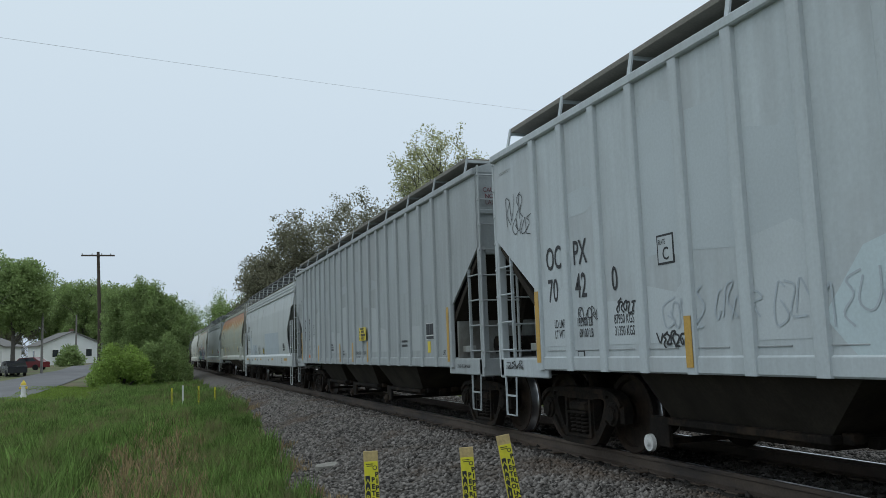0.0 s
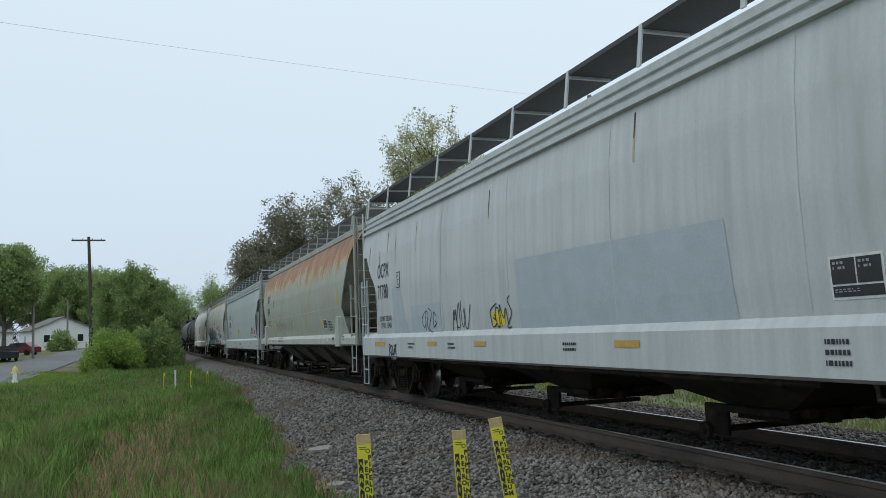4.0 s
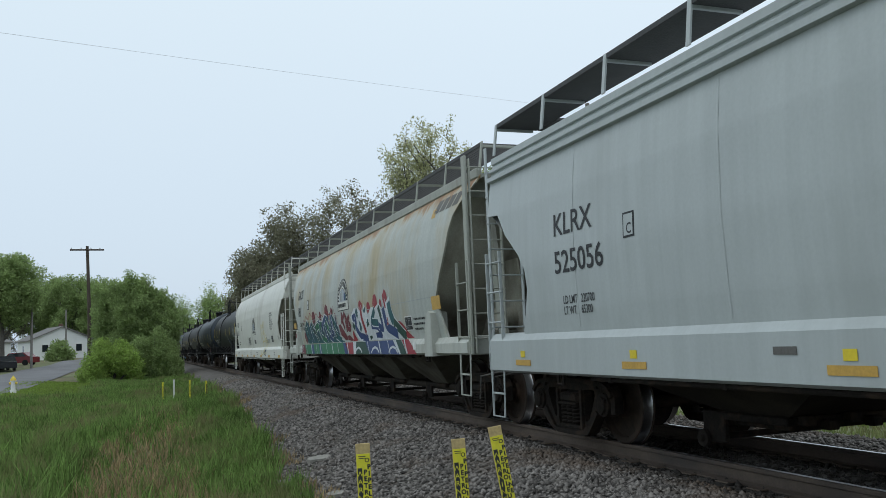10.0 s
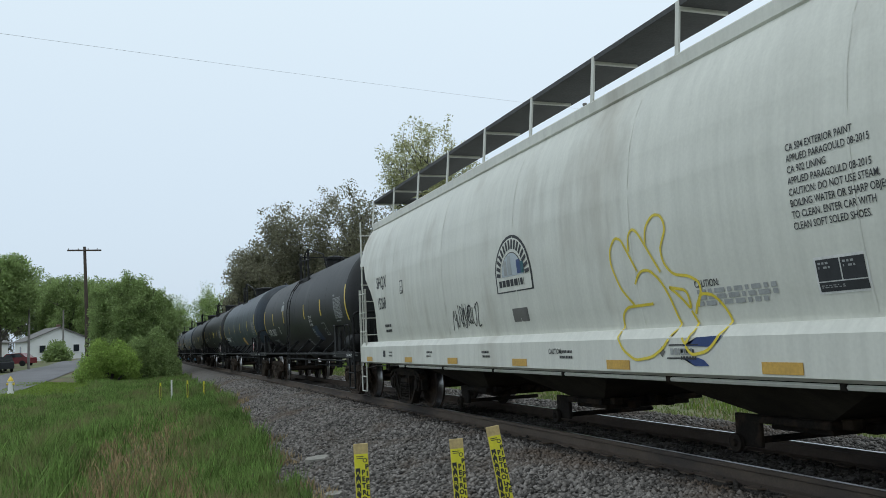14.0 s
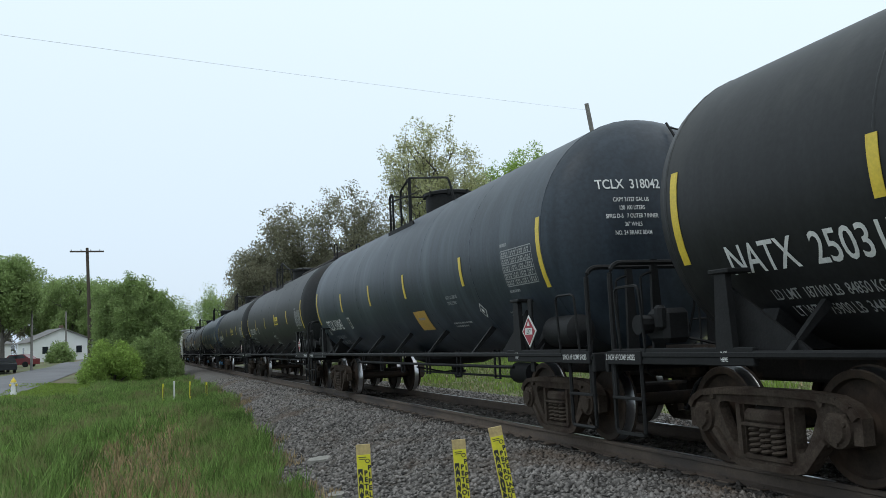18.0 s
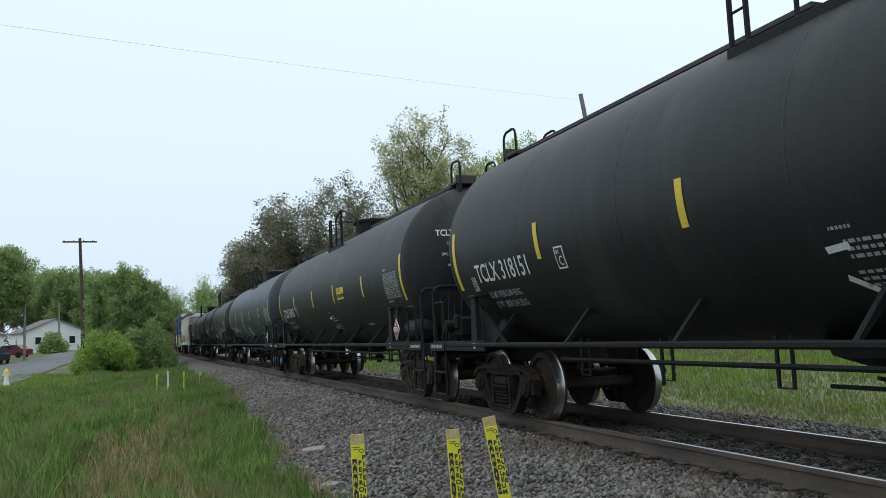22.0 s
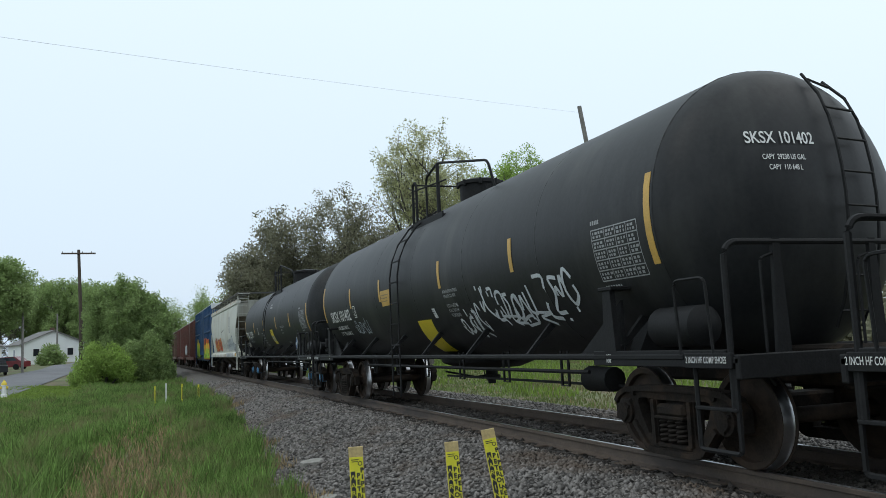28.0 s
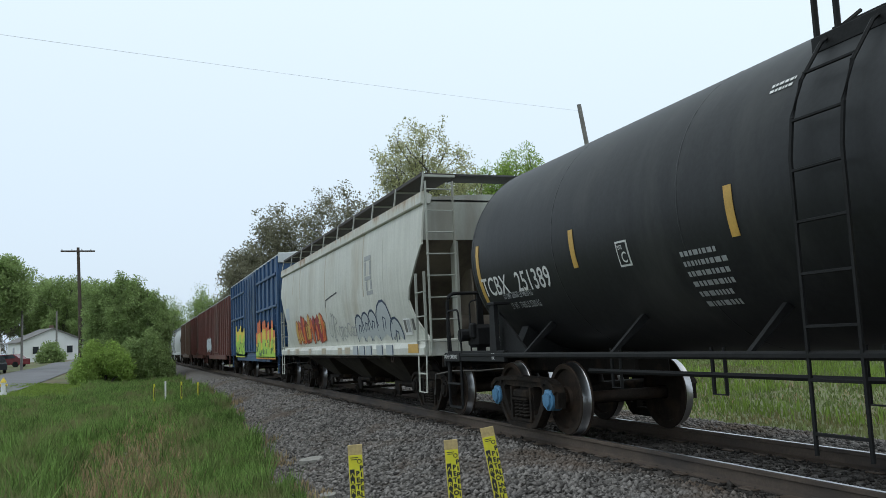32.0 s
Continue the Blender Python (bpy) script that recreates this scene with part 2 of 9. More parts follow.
GRIME = (0.16, 0.14, 0.12)
M = dict(
    grey_paint=material("pale grey wagon paint", (0.50, 0.545, 0.565), 0.5, vary=0.08, scale=0.8, fine=30, bump=0.03, stain=(0.42, 0.44, 0.45), stain_amount=0.35, stain_scale=(1, 0.7, 0.3), streak=0.10),
    white_paint=material("white wagon paint", (0.528, 0.552, 0.552), 0.45, vary=0.06, scale=0.9, fine=30, bump=0.03, stain=(0.44, 0.45, 0.44), stain_amount=0.25, stain_scale=(1.3, 1.0, 0.3), streak=0.12),
    dull_paint=material("weathered grey wagon paint", (0.365, 0.392, 0.40), 0.55, vary=0.10, scale=0.9, fine=30, bump=0.04, stain=(0.33, 0.345, 0.35), stain_amount=0.4, stain_scale=(1, 0.8, 0.3), streak=0.13),
    light_paint=material("light blue grey paint", (0.442, 0.478, 0.478), 0.4, vary=0.05, scale=0.7, fine=30, bump=0.02, stain=(0.40, 0.43, 0.425), stain_amount=0.3, stain_scale=(1, 0.6, 0.3), streak=0.07),
    cream_paint=material("off white wagon paint", (0.66, 0.66, 0.60), 0.45, vary=0.06, scale=0.8, fine=30, bump=0.03, stain=(0.48, 0.46, 0.40), stain_amount=0.25, stain_scale=(1, 0.8, 0.3), streak=0.09),
    rusty=rusty_paint("rust streaked grey paint", (0.375, 0.388, 0.325), (0.34, 0.145, 0.042), (0.43, 0.31, 0.13), 3.80, 1.15, 2.30, (0.40, 0.34, 0.20), 0.2, 0.26),
    rust_light=rusty_paint("lightly rusted pale paint", (0.44, 0.465, 0.435), (0.32, 0.17, 0.08), (0.42, 0.33, 0.19), 3.80, 0.48, None, (0.42, 0.36, 0.23), 0.48, 0.0),
    trim_grey=material("warm grey trim paint", (0.36, 0.372, 0.325), 0.55, vary=0.08, scale=1, fine=30, bump=0.03, stain=(0.27, 0.26, 0.22), stain_amount=0.3, stain_scale=(1.5, 1.2, 0.4), streak=0.15),
    sill_white=material("soiled white sill paint", (0.47, 0.485, 0.44), 0.5, vary=0.08, scale=1, fine=30, bump=0.03, stain=(0.36, 0.35, 0.30), stain_amount=0.3, stain_scale=(1.2, 1.0, 0.5), streak=0.15),
    walk_brown=material("rust brown walkway steel", (0.045, 0.036, 0.032), 0.7, vary=0.25, scale=4, bump=0.15),
    black_tank=material("black tank paint", (0.0165, 0.0172, 0.0182), 0.50, vary=0.3, scale=0.7, fine=20, bump=0.04, stain=(0.040, 0.040, 0.038), stain_amount=0.30, stain_scale=(0.8, 0.9, 0.35), spec=0.30, streak=0.22),
    blue_tank=material("worn blue black tank paint", (0.030, 0.041, 0.055), 0.46, vary=0.28, scale=0.7, fine=20, bump=0.04, stain=(0.062, 0.079, 0.096), stain_amount=0.40, stain_scale=(0.5, 1.6, 0.25), spec=0.35, streak=0.25),
    black_iron=material("black painted iron", (0.014, 0.014, 0.0145), 0.65, vary=0.3, scale=6, bump=0.1, spec=0.2),
    dirty_iron=material("dirty brown steel", (0.017, 0.014, 0.012), 0.85, vary=0.35, scale=4, bump=0.25, stain=(0.055, 0.038, 0.026), stain_amount=0.35, stain_scale=(3, 3, 3), spec=0.15),
    bogie_iron=material("grimy cast steel", (0.021, 0.0172, 0.0145), 0.85, vary=0.4, scale=5, bump=0.3, stain=(0.046, 0.032, 0.023), stain_amount=0.35, stain_scale=(4, 4, 4), spec=0.15),
    bogie_brown=material("dusty brown cast steel", (0.068, 0.053, 0.042), 0.9, vary=0.35, scale=5, bump=0.3, stain=(0.040, 0.028, 0.022), stain_amount=0.45, stain_scale=(4, 4, 4), spec=0.12),
    # underframe: grime, and the shade beneath the body put into the base colour
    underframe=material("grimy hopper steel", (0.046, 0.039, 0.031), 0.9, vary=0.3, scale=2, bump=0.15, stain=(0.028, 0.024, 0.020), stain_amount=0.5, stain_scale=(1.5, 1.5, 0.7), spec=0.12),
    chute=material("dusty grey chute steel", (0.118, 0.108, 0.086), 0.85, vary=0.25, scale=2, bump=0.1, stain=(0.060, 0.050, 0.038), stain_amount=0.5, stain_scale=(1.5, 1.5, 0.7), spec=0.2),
    wheel=material("wheel steel", (0.030, 0.022, 0.017), 0.75, vary=0.3, scale=5, bump=0.1, stain=(0.058, 0.038, 0.027), stain_amount=0.4, stain_scale=(3, 3, 3), spec=0.2),
    tread=material("polished steel", (0.46, 0.46, 0.47), 0.30, metal=1.0, vary=0.1, scale=8, bump=0.02),
    rail=material("rusty rail steel", (0.098, 0.072, 0.054), 0.8, vary=0.25, scale=3, bump=0.2, stain=(0.05, 0.04, 0.035), stain_amount=0.4, stain_scale=(2, 0.5, 2)),
    tie=material("old creosoted timber", (0.050, 0.043, 0.038), 0.9, vary=0.35, scale=5, bump=0.5),
    grate_tan=material("weathered tan walkway steel", (0.20, 0.185, 0.16), 0.7, vary=0.2, scale=5, bump=0.2),
    grate=material("dark steel grating", (0.06, 0.06, 0.062), 0.7, vary=0.2, scale=5, bump=0.2),
    yellow=material("yellow reflective strip", (0.68, 0.50, 0.05), 0.45, vary=0.15, scale=5, bump=0.02),
    ochre=material("ochre reflective strip", (0.55, 0.33, 0.07), 0.5, vary=0.15, scale=5, bump=0.02),
    label_yellow=material("yellow warning sticker", (0.75, 0.58, 0.03), 0.4, vary=0.08, scale=5, bump=0.01),
    white_ink=material("white stencil paint", (0.68, 0.68, 0.66), 0.6, vary=0.15, scale=12, bump=0.02),
    grey_ink=material("faded grey stencil paint", (0.33, 0.34, 0.34), 0.6, vary=0.2, scale=12, bump=0.02),
    black_ink=material("black stencil paint", (0.025, 0.026, 0.03), 0.6, vary=0.2, scale=12, bump=0.02),
    red=material("red paint", (0.30, 0.020, 0.035), 0.5, vary=0.15, scale=6, bump=0.02),
    maroon=material("dark red spray paint", (0.15, 0.016, 0.030), 0.5, vary=0.15, scale=4, bump=0.02),
    blue_spray=material("blue spray paint", (0.022, 0.05, 0.17), 0.5, vary=0.15, scale=4, bump=0.02),
    teal_spray=material("teal spray paint", (0.012, 0.095, 0.115), 0.5, vary=0.15, scale=4, bump=0.02),
    green_spray=material("green spray paint", (0.020, 0.165, 0.075), 0.5, vary=0.15, scale=4, bump=0.02),
    lime_spray=material("lime spray paint", (0.40, 0.62, 0.06), 0.5, vary=0.15, scale=4, bump=0.02),
    orange_spray=material("orange spray paint", (0.62, 0.13, 0.03), 0.5, vary=0.15, scale=4, bump=0.02),
    yellow_spray=material("yellow spray paint", (0.70, 0.55, 0.05), 0.5, vary=0.15, scale=4, bump=0.02),
    white_spray=material("white spray paint", (0.56, 0.59, 0.61), 0.5, vary=0.2, scale=4, bump=0.02),
    grey_spray=material("faded blue grey spray paint", (0.42, 0.47, 0.51), 0.55, vary=0.1, scale=4, bump=0.02),
    blue_box=material("blue wagon paint", (0.025, 0.075, 0.17), 0.5, vary=0.15, scale=1.0, bump=0.04, stain=(0.05, 0.07, 0.10), stain_amount=0.3, stain_scale=(1, 1, 0.4)),
    red_box=material("oxide red wagon paint", (0.13, 0.045, 0.035), 0.6, vary=0.2, scale=1.0, bump=0.05, stain=(0.09, 0.05, 0.04), stain_amount=0.4, stain_scale=(1, 1, 0.4)),
    brown_box=material("brown wagon paint", (0.10, 0.055, 0.035), 0.6, vary=0.2, scale=1.0, bump=0.05),
    deep_green=material("dark green spray paint", (0.010, 0.055, 0.042), 0.5, vary=0.15, scale=4, bump=0.02),
    black_box=material("blue black spray paint", (0.012, 0.03, 0.08), 0.5, vary=0.15, scale=4, bump=0.02),
    pale_blue=material("pale blue touch up paint", (0.53, 0.62, 0.65), 0.5, vary=0.08, scale=3, bump=0.02),
    cream_old=rusty_paint("soiled off white paint", (0.56, 0.56, 0.50), (0.26, 0.15, 0.08), (0.46, 0.38, 0.26), 3.95, 0.55, None, (0.46, 0.43, 0.35), 0.3, -0.1),
    patch_dark=material("darker grey repaint", (0.345, 0.373, 0.385), 0.5, vary=0.08, scale=1.5, bump=0.03),
    patch_light=material("lighter grey repaint", (0.405, 0.432, 0.440), 0.5, vary=0.08, scale=1.5, bump=0.03),
    patch_cool=material("cool grey repaint", (0.47, 0.517, 0.54), 0.5, vary=0.08, scale=1.5, bump=0.03),
    patch_pale=material("pale grey repaint", (0.515, 0.558, 0.578), 0.5, vary=0.08, scale=1.5, bump=0.03),
    # dusty end paints: dirt plus the shade of the wagon ends, mixed into the colour
    dusty_shade_white=material("dusty grey white paint", (0.30, 0.31, 0.295), 0.7, vary=0.15, scale=1.5, bump=0.05, stain=(0.14, 0.13, 0.11), stain_amount=0.45, stain_scale=(1, 1, 0.5)),
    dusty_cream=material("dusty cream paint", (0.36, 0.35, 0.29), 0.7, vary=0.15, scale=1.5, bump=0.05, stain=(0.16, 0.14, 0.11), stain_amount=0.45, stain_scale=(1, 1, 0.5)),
    rust_red=material("rust red spray paint", (0.26, 0.055, 0.022), 0.55, vary=0.2, scale=4, bump=0.02),
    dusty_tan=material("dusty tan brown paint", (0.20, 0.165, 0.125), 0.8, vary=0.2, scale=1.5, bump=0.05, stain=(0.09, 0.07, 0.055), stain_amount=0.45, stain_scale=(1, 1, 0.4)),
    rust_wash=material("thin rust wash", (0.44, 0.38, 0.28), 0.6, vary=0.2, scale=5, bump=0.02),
    # dark mark and trim colour; on inner end sheets it also paints in shade
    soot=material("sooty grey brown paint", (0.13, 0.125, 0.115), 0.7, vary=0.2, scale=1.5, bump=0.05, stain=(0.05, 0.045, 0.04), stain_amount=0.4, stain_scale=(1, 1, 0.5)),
    cap_blue=material("blue bearing cap paint", (0.08, 0.22, 0.38), 0.5, vary=0.2, scale=8, bump=0.05),
)


# ---- mesh helpers ----
class Geo:
    """Collects vertices and faces for one mesh."""

    def __init__(self):
        self.v, self.f = [], []

    def add(self, verts, faces):
        k = len(self.v)
        self.v += [tuple(p) for p in verts]
        self.f += [tuple(i + k for i in f) for f in faces]
        return self

    def box(self, c, s, ch=0.008):
        """A box with chamfered edges: centre, size."""
        hx, hy, hz = s[0] / 2, s[1] / 2, s[2] / 2
        ch = min(ch, 0.45 * min(hx, hy, hz) * 2)
        vid, verts = {}, []
        for sx in (-1, 1):
            for sy in (-1, 1):
                for sz in (-1, 1):
                    for a in range(3):
                        d = [ch, ch, ch]
                        d[a] = 0
                        vid[sx, sy, sz, a] = len(verts)
                        verts.append((c[0] + sx * (hx - d[0]), c[1] + sy * (hy - d[1]), c[2] + sz * (hz - d[2])))
        faces = []
        for a in range(3):
            b, e = (a + 1) % 3, (a + 2) % 3
            for s1 in (-1, 1):
                q = []
                for p, r in ((-1, -1), (1, -1), (1, 1), (-1, 1)):
                    k = [0, 0, 0]
                    k[a], k[b], k[e] = s1, p, r
                    q.append(vid[(*k, a)])
                faces.append(q if s1 > 0 else q[::-1])
            for s1 in (-1, 1):
                for s2 in (-1, 1):
                    q = []
                    for w, ax in ((-1, b), (-1, e), (1, e), (1, b)):
                        k = [0, 0, 0]
                        k[a], k[b], k[e] = w, s1, s2
                        q.append(vid[(*k, ax)])
                    faces.append(q if s1 * s2 < 0 else q[::-1])
        for sx in (-1, 1):
            for sy in (-1, 1):
                for sz in (-1, 1):
                    q = [vid[sx, sy, sz, a] for a in range(3)]
                    faces.append(q if sx * sy * sz > 0 else q[::-1])
        return self.add(verts, faces)

    def prism(self, outline, axis, a, b):
        """An outline (two coordinates) pushed along the axis from a to b. axis x: (y, z); y: (x, z); z: (x, y)."""
        def at(p, w):
            return {"x": (w, p[0], p[1]), "y": (p[0], w, p[1]), "z": (p[0], p[1], w)}[axis]
        n = len(outline)
        verts = [at(p, a) for p in outline] + [at(p, b) for p in outline]
        faces = [tuple(range(n))[::-1], tuple(range(n, 2 * n))]
        faces += [(i, (i + 1) % n, (i + 1) % n + n, i + n) for i in range(n)]
        return self.add(verts, faces)

    def tube(self, path, r, sides=6, taper=None):
        """A round bar along a path."""
        path = [Vector(p) for p in path]
        rings = []
        for i, p in enumerate(path):
            d = (path[min(i + 1, len(path) - 1)] - path[max(i - 1, 0)]).normalized()
            u = d.cross(Vector((0, 0, 1)) if abs(d.z) < 0.9 else Vector((1, 0, 0))).normalized()
            w = d.cross(u)
            rr = r if taper is None else r + (taper - r) * i / (len(path) - 1)
            rings.append([p + (u * math.cos(a) + w * math.sin(a)) * rr for a in [2 * math.pi * k / sides for k in range(sides)]])
        verts = [q for ring in rings for q in ring]
        faces = []
        for i in range(len(path) - 1):
            for k in range(sides):
                a, b = i * sides + k, i * sides + (k + 1) % sides
                faces.append((a, b, b + sides, a + sides))
        faces += [tuple(range(sides))[::-1], tuple(range(len(verts) - sides, len(verts)))]
        return self.add(verts, faces)

    def lathe(self, profile, axis, centre, seg=32, start=0.0, sweep=2 * math.pi):
        """A profile of (along, radius) turned round an axis through centre."""
        full = abs(sweep - 2 * math.pi) < 1e-6
        m = seg if full else seg + 1
        verts = []
        for al, r in profile:
            for k in range(m):
                t = start + sweep * k / seg
                c, s = r * math.cos(t), r * math.sin(t)
                o = {"x": (al, c, s), "y": (c, al, s), "z": (c, s, al)}[axis]
                verts.append((centre[0] + o[0], centre[1] + o[1], centre[2] + o[2]))
        faces = []
        for i in range(len(profile) - 1):
            for k in range(seg):
                a, b = i * m + k, i * m + (k + 1) % m
                faces.append((a, b, b + m, a + m))
        return self.add(verts, faces)

    def grid(self, rows):
        """A sheet through rows of points."""
        n = len(rows[0])
        verts = [p for r in rows for p in r]
        faces = [(i * n + k, i * n + k + 1, (i + 1) * n + k + 1, (i + 1) * n + k) for i in range(len(rows) - 1) for k in range(n - 1)]
        return self.add(verts, faces)

    def mesh(self, name, mat, smooth=35):
        me = bpy.data.meshes.new(name)
        me.from_pydata(self.v, [], self.f)
        bm = bmesh.new()
        bm.from_mesh(me)
        bmesh.ops.recalc_face_normals(bm, faces=bm.faces)
        bm.to_mesh(me)
        bm.free()
        if smooth:
            me.shade_smooth()
            me.set_sharp_from_angle(angle=radians(smooth))
        me.materials.append(M[mat] if isinstance(mat, str) else mat)
        return me


def part(name, geo, mat, parent=None, label="", at=None, smooth=35):
    """One mesh object, as a part under its thing. geo: a Geo or a finished mesh."""
    me = geo.mesh(name, mat, smooth) if isinstance(geo, Geo) else geo
    ob = new(name, me)
    ob.parent = parent
    if at is not None:
        ob.matrix_basis = at if isinstance(at, Matrix) else Matrix.Translation(at)
    return tagged(ob, label)


def thing(name, label, category, at=(0, 0, 0), group="", kind=""):
    ob = new(name)
    ob.empty_display_size = 0.2
    ob.matrix_basis = at if isinstance(at, Matrix) else Matrix.Translation(at)
    return tagged(ob, label, category, group, kind)


def bulk(name, verts, faces, mat, label="", category="", kind="stuff"):
    """One large mesh from arrays, each face with the same number of corners."""
    verts, faces = np.asarray(verts, np.float32), np.asarray(faces, np.int32)
    me = bpy.data.meshes.new(name)
    me.vertices.add(len(verts))
    me.vertices.foreach_set("co", verts.ravel())
    k = faces.shape[1]
    me.loops.add(faces.size)
    me.loops.foreach_set("vertex_index", faces.ravel())
    me.polygons.add(len(faces))
    me.polygons.foreach_set("loop_start", np.arange(0, faces.size, k, dtype=np.int32))
    me.update(calc_edges=True)
    me.materials.append(M[mat] if isinstance(mat, str) else mat)
    ob = new(name, me)
    return tagged(ob, label, category, "", kind)


# ---- ground ----
def leafy(m, share=0.35):
    """Lets light through thin blades and leaves."""
    n, l = m.node_tree.nodes, m.node_tree.links
    b = n["Principled BSDF"]
    tr, mix = n.new("ShaderNodeBsdfTranslucent"), n.new("ShaderNodeMixShader")
    l.new(b.inputs["Base Color"].links[0].from_socket, tr.inputs["Color"])
    mix.inputs[0].default_value = share
    l.new(b.outputs[0], mix.inputs[1])
    l.new(tr.outputs[0], mix.inputs[2])
    l.new(mix.outputs[0], n["Material Output"].inputs["Surface"])
    return m


M["earth"] = material("grassy earth", (0.125, 0.140, 0.060), 0.95, vary=0.4, scale=0.35, fine=9, bump=0.6, stain=(0.16, 0.12, 0.075), stain_amount=0.40, stain_scale=(0.5, 0.25, 1))
M["blade"] = leafy(material("spring grass", (0.156, 0.245, 0.068), 0.7, vary=0.55, scale=0.7, fine=4, bump=0, per_island=0.55, stain=(0.25, 0.225, 0.115), stain_amount=0.34, stain_scale=(0.9, 0.55, 1), spec=0.12))
M["meadow"] = leafy(material("rough meadow grass", (0.175, 0.226, 0.079), 0.7, vary=0.35, scale=0.3, fine=3, bump=0, per_island=0.3, stain=(0.20, 0.165, 0.09), stain_amount=0.35, stain_scale=(0.4, 0.2, 1), spec=0.2))
M["lawn"] = leafy(material("mown lawn grass", (0.20, 0.29, 0.06), 0.6, vary=0.25, scale=0.2, fine=3, bump=0, per_island=0.25, spec=0.2))
M["straw"] = leafy(material("dead straw", (0.34, 0.255, 0.145), 0.8, vary=0.25, scale=1, fine=5, bump=0, per_island=0.4, spec=0.2), 0.2)
M["asphalt"] = material("worn asphalt", (0.150, 0.150, 0.158), 0.9, vary=0.2, scale=0.3, fine=12, bump=0.2)
M["ballast"] = material("grey ballast", (0.108, 0.096, 0.086), 0.9, vary=0.5, scale=1.3, fine=16, bump=1.0, stain=(0.15, 0.115, 0.085), stain_amount=0.25, stain_scale=(0.8, 0.5, 1))
M["stone"] = material("crushed grey stone", (0.172, 0.158, 0.146), 0.9, vary=0.26, scale=0.9, fine=30, bump=0.3, per_island=0.70, stain=(0.145, 0.110, 0.085), stain_amount=0.3, stain_scale=(0.7, 0.5, 1), spec=0.2)
M["fouled_stone"] = material("oily brown stone", (0.046, 0.040, 0.035), 0.75, vary=0.3, scale=1.5, fine=25, bump=0.3, per_island=0.5, spec=0.3)
M["pale_stone"] = material("pale flat stone", (0.28, 0.265, 0.235), 0.9, vary=0.2, scale=6, fine=40, bump=0.3)


def smoothstep(a, b, x):
    k = np.clip((np.asarray(x, float) - a) / (b - a), 0, 1)
    return k * k * (3 - 2 * k)


def verge_edge(y):
    """Where the grass gives way to the ballast."""
    y = np.asarray(y, float)
    mean = np.interp(y, [5, 10, 13, 17, 22, 28, 40, 80], [1.70, 1.82, 1.98, 2.02, 2.30, 2.70, 2.72, 2.85])
    return mean + 0.10 * np.sin(y * 0.9) + 0.11 * np.sin(y * 2.3 + 1) + 0.06 * np.sin(y * 6.1)


def ground_z(x, y):
    """Height of the ground: flat verge, a rise towards the houses, a low bank for the track."""
    x, y = np.asarray(x, float), np.asarray(y, float)
    z = -0.62 + 1.55 * smoothstep(52, 130, y) * smoothstep(1.5, -8, x)
    z = z + 0.10 * np.sin(x * 0.7 + 1.3) * np.sin(y * 0.31) * smoothstep(3.2, 1.0, x)
    bank = smoothstep(2.3, 4.35, x) * smoothstep(11.2, 8.2, x)
    z = z + 0.30 * bank
    return z + 0.35 * smoothstep(11, 18, x)


gx = np.concatenate([np.linspace(-900, -40, 14), np.linspace(-36, -8, 15), np.linspace(-7, 14, 64), np.linspace(15, 40, 14), np.linspace(60, 900, 12)])
gy = np.concatenate([np.linspace(-300, -12, 8), np.linspace(-10, 70, 100), np.linspace(73, 200, 44), np.linspace(260, 1500, 10)])
GX, GY = np.meshgrid(gx, gy)
gv = np.stack([GX, GY, ground_z(GX, GY)], -1).reshape(-1, 3)
nx, ny = len(gx), len(gy)
gi = (np.arange(ny - 1)[:, None] * nx + np.arange(nx - 1)[None, :]).ravel()
ground = bulk("ground", gv, np.stack([gi, gi + 1, gi + nx + 1, gi + nx], 1), "earth", "grassy earth with patches of dead straw", "ground", "structure")
ground.data.shade_smooth()

# ballast bed, a sheet of its own above the bank, that dives under the turf along an uneven edge
bx = np.concatenate([np.linspace(1.2, 4.4, 34), np.linspace(4.6, 7.4, 8), np.linspace(7.6, 10.4, 12)])
by = np.concatenate([np.linspace(-30, 4, 35), np.linspace(4.2, 45, 205), np.linspace(47, 90, 30), np.linspace(95, 420, 36)])


def ballast_z(x, y):
    x, y = np.asarray(x, float), np.asarray(y, float)
    crown = np.minimum(-0.62 + 0.46 * smoothstep(2.0, 4.3, x) * smoothstep(11.0, 8.0, x), -0.185)
    z = np.maximum(crown, ground_z(x, y) + 0.03)
    edge = verge_edge(y)
    return z - 0.5 * smoothstep(edge - 0.02, edge - 0.4, x) - 0.5 * smoothstep(9.9, 10.3, x)


BX, BY = np.meshgrid(bx, by)
bz = ballast_z(BX, BY) + 0.012 * np.sin(BX * 9.1) * np.sin(BY * 4.7)
nx, ny = len(bx), len(by)
gi = (np.arange(ny - 1)[:, None] * nx + np.arange(nx - 1)[None, :]).ravel()
bed = bulk("ballast_bed", np.stack([BX, BY, bz], -1).reshape(-1, 3), np.stack([gi, gi + 1, gi + nx + 1, gi + nx], 1), "ballast", "bed of crushed grey stone under the track", "ballast", "structure")
bed.data.shade_smooth()

rng = np.random.default_rng(5)


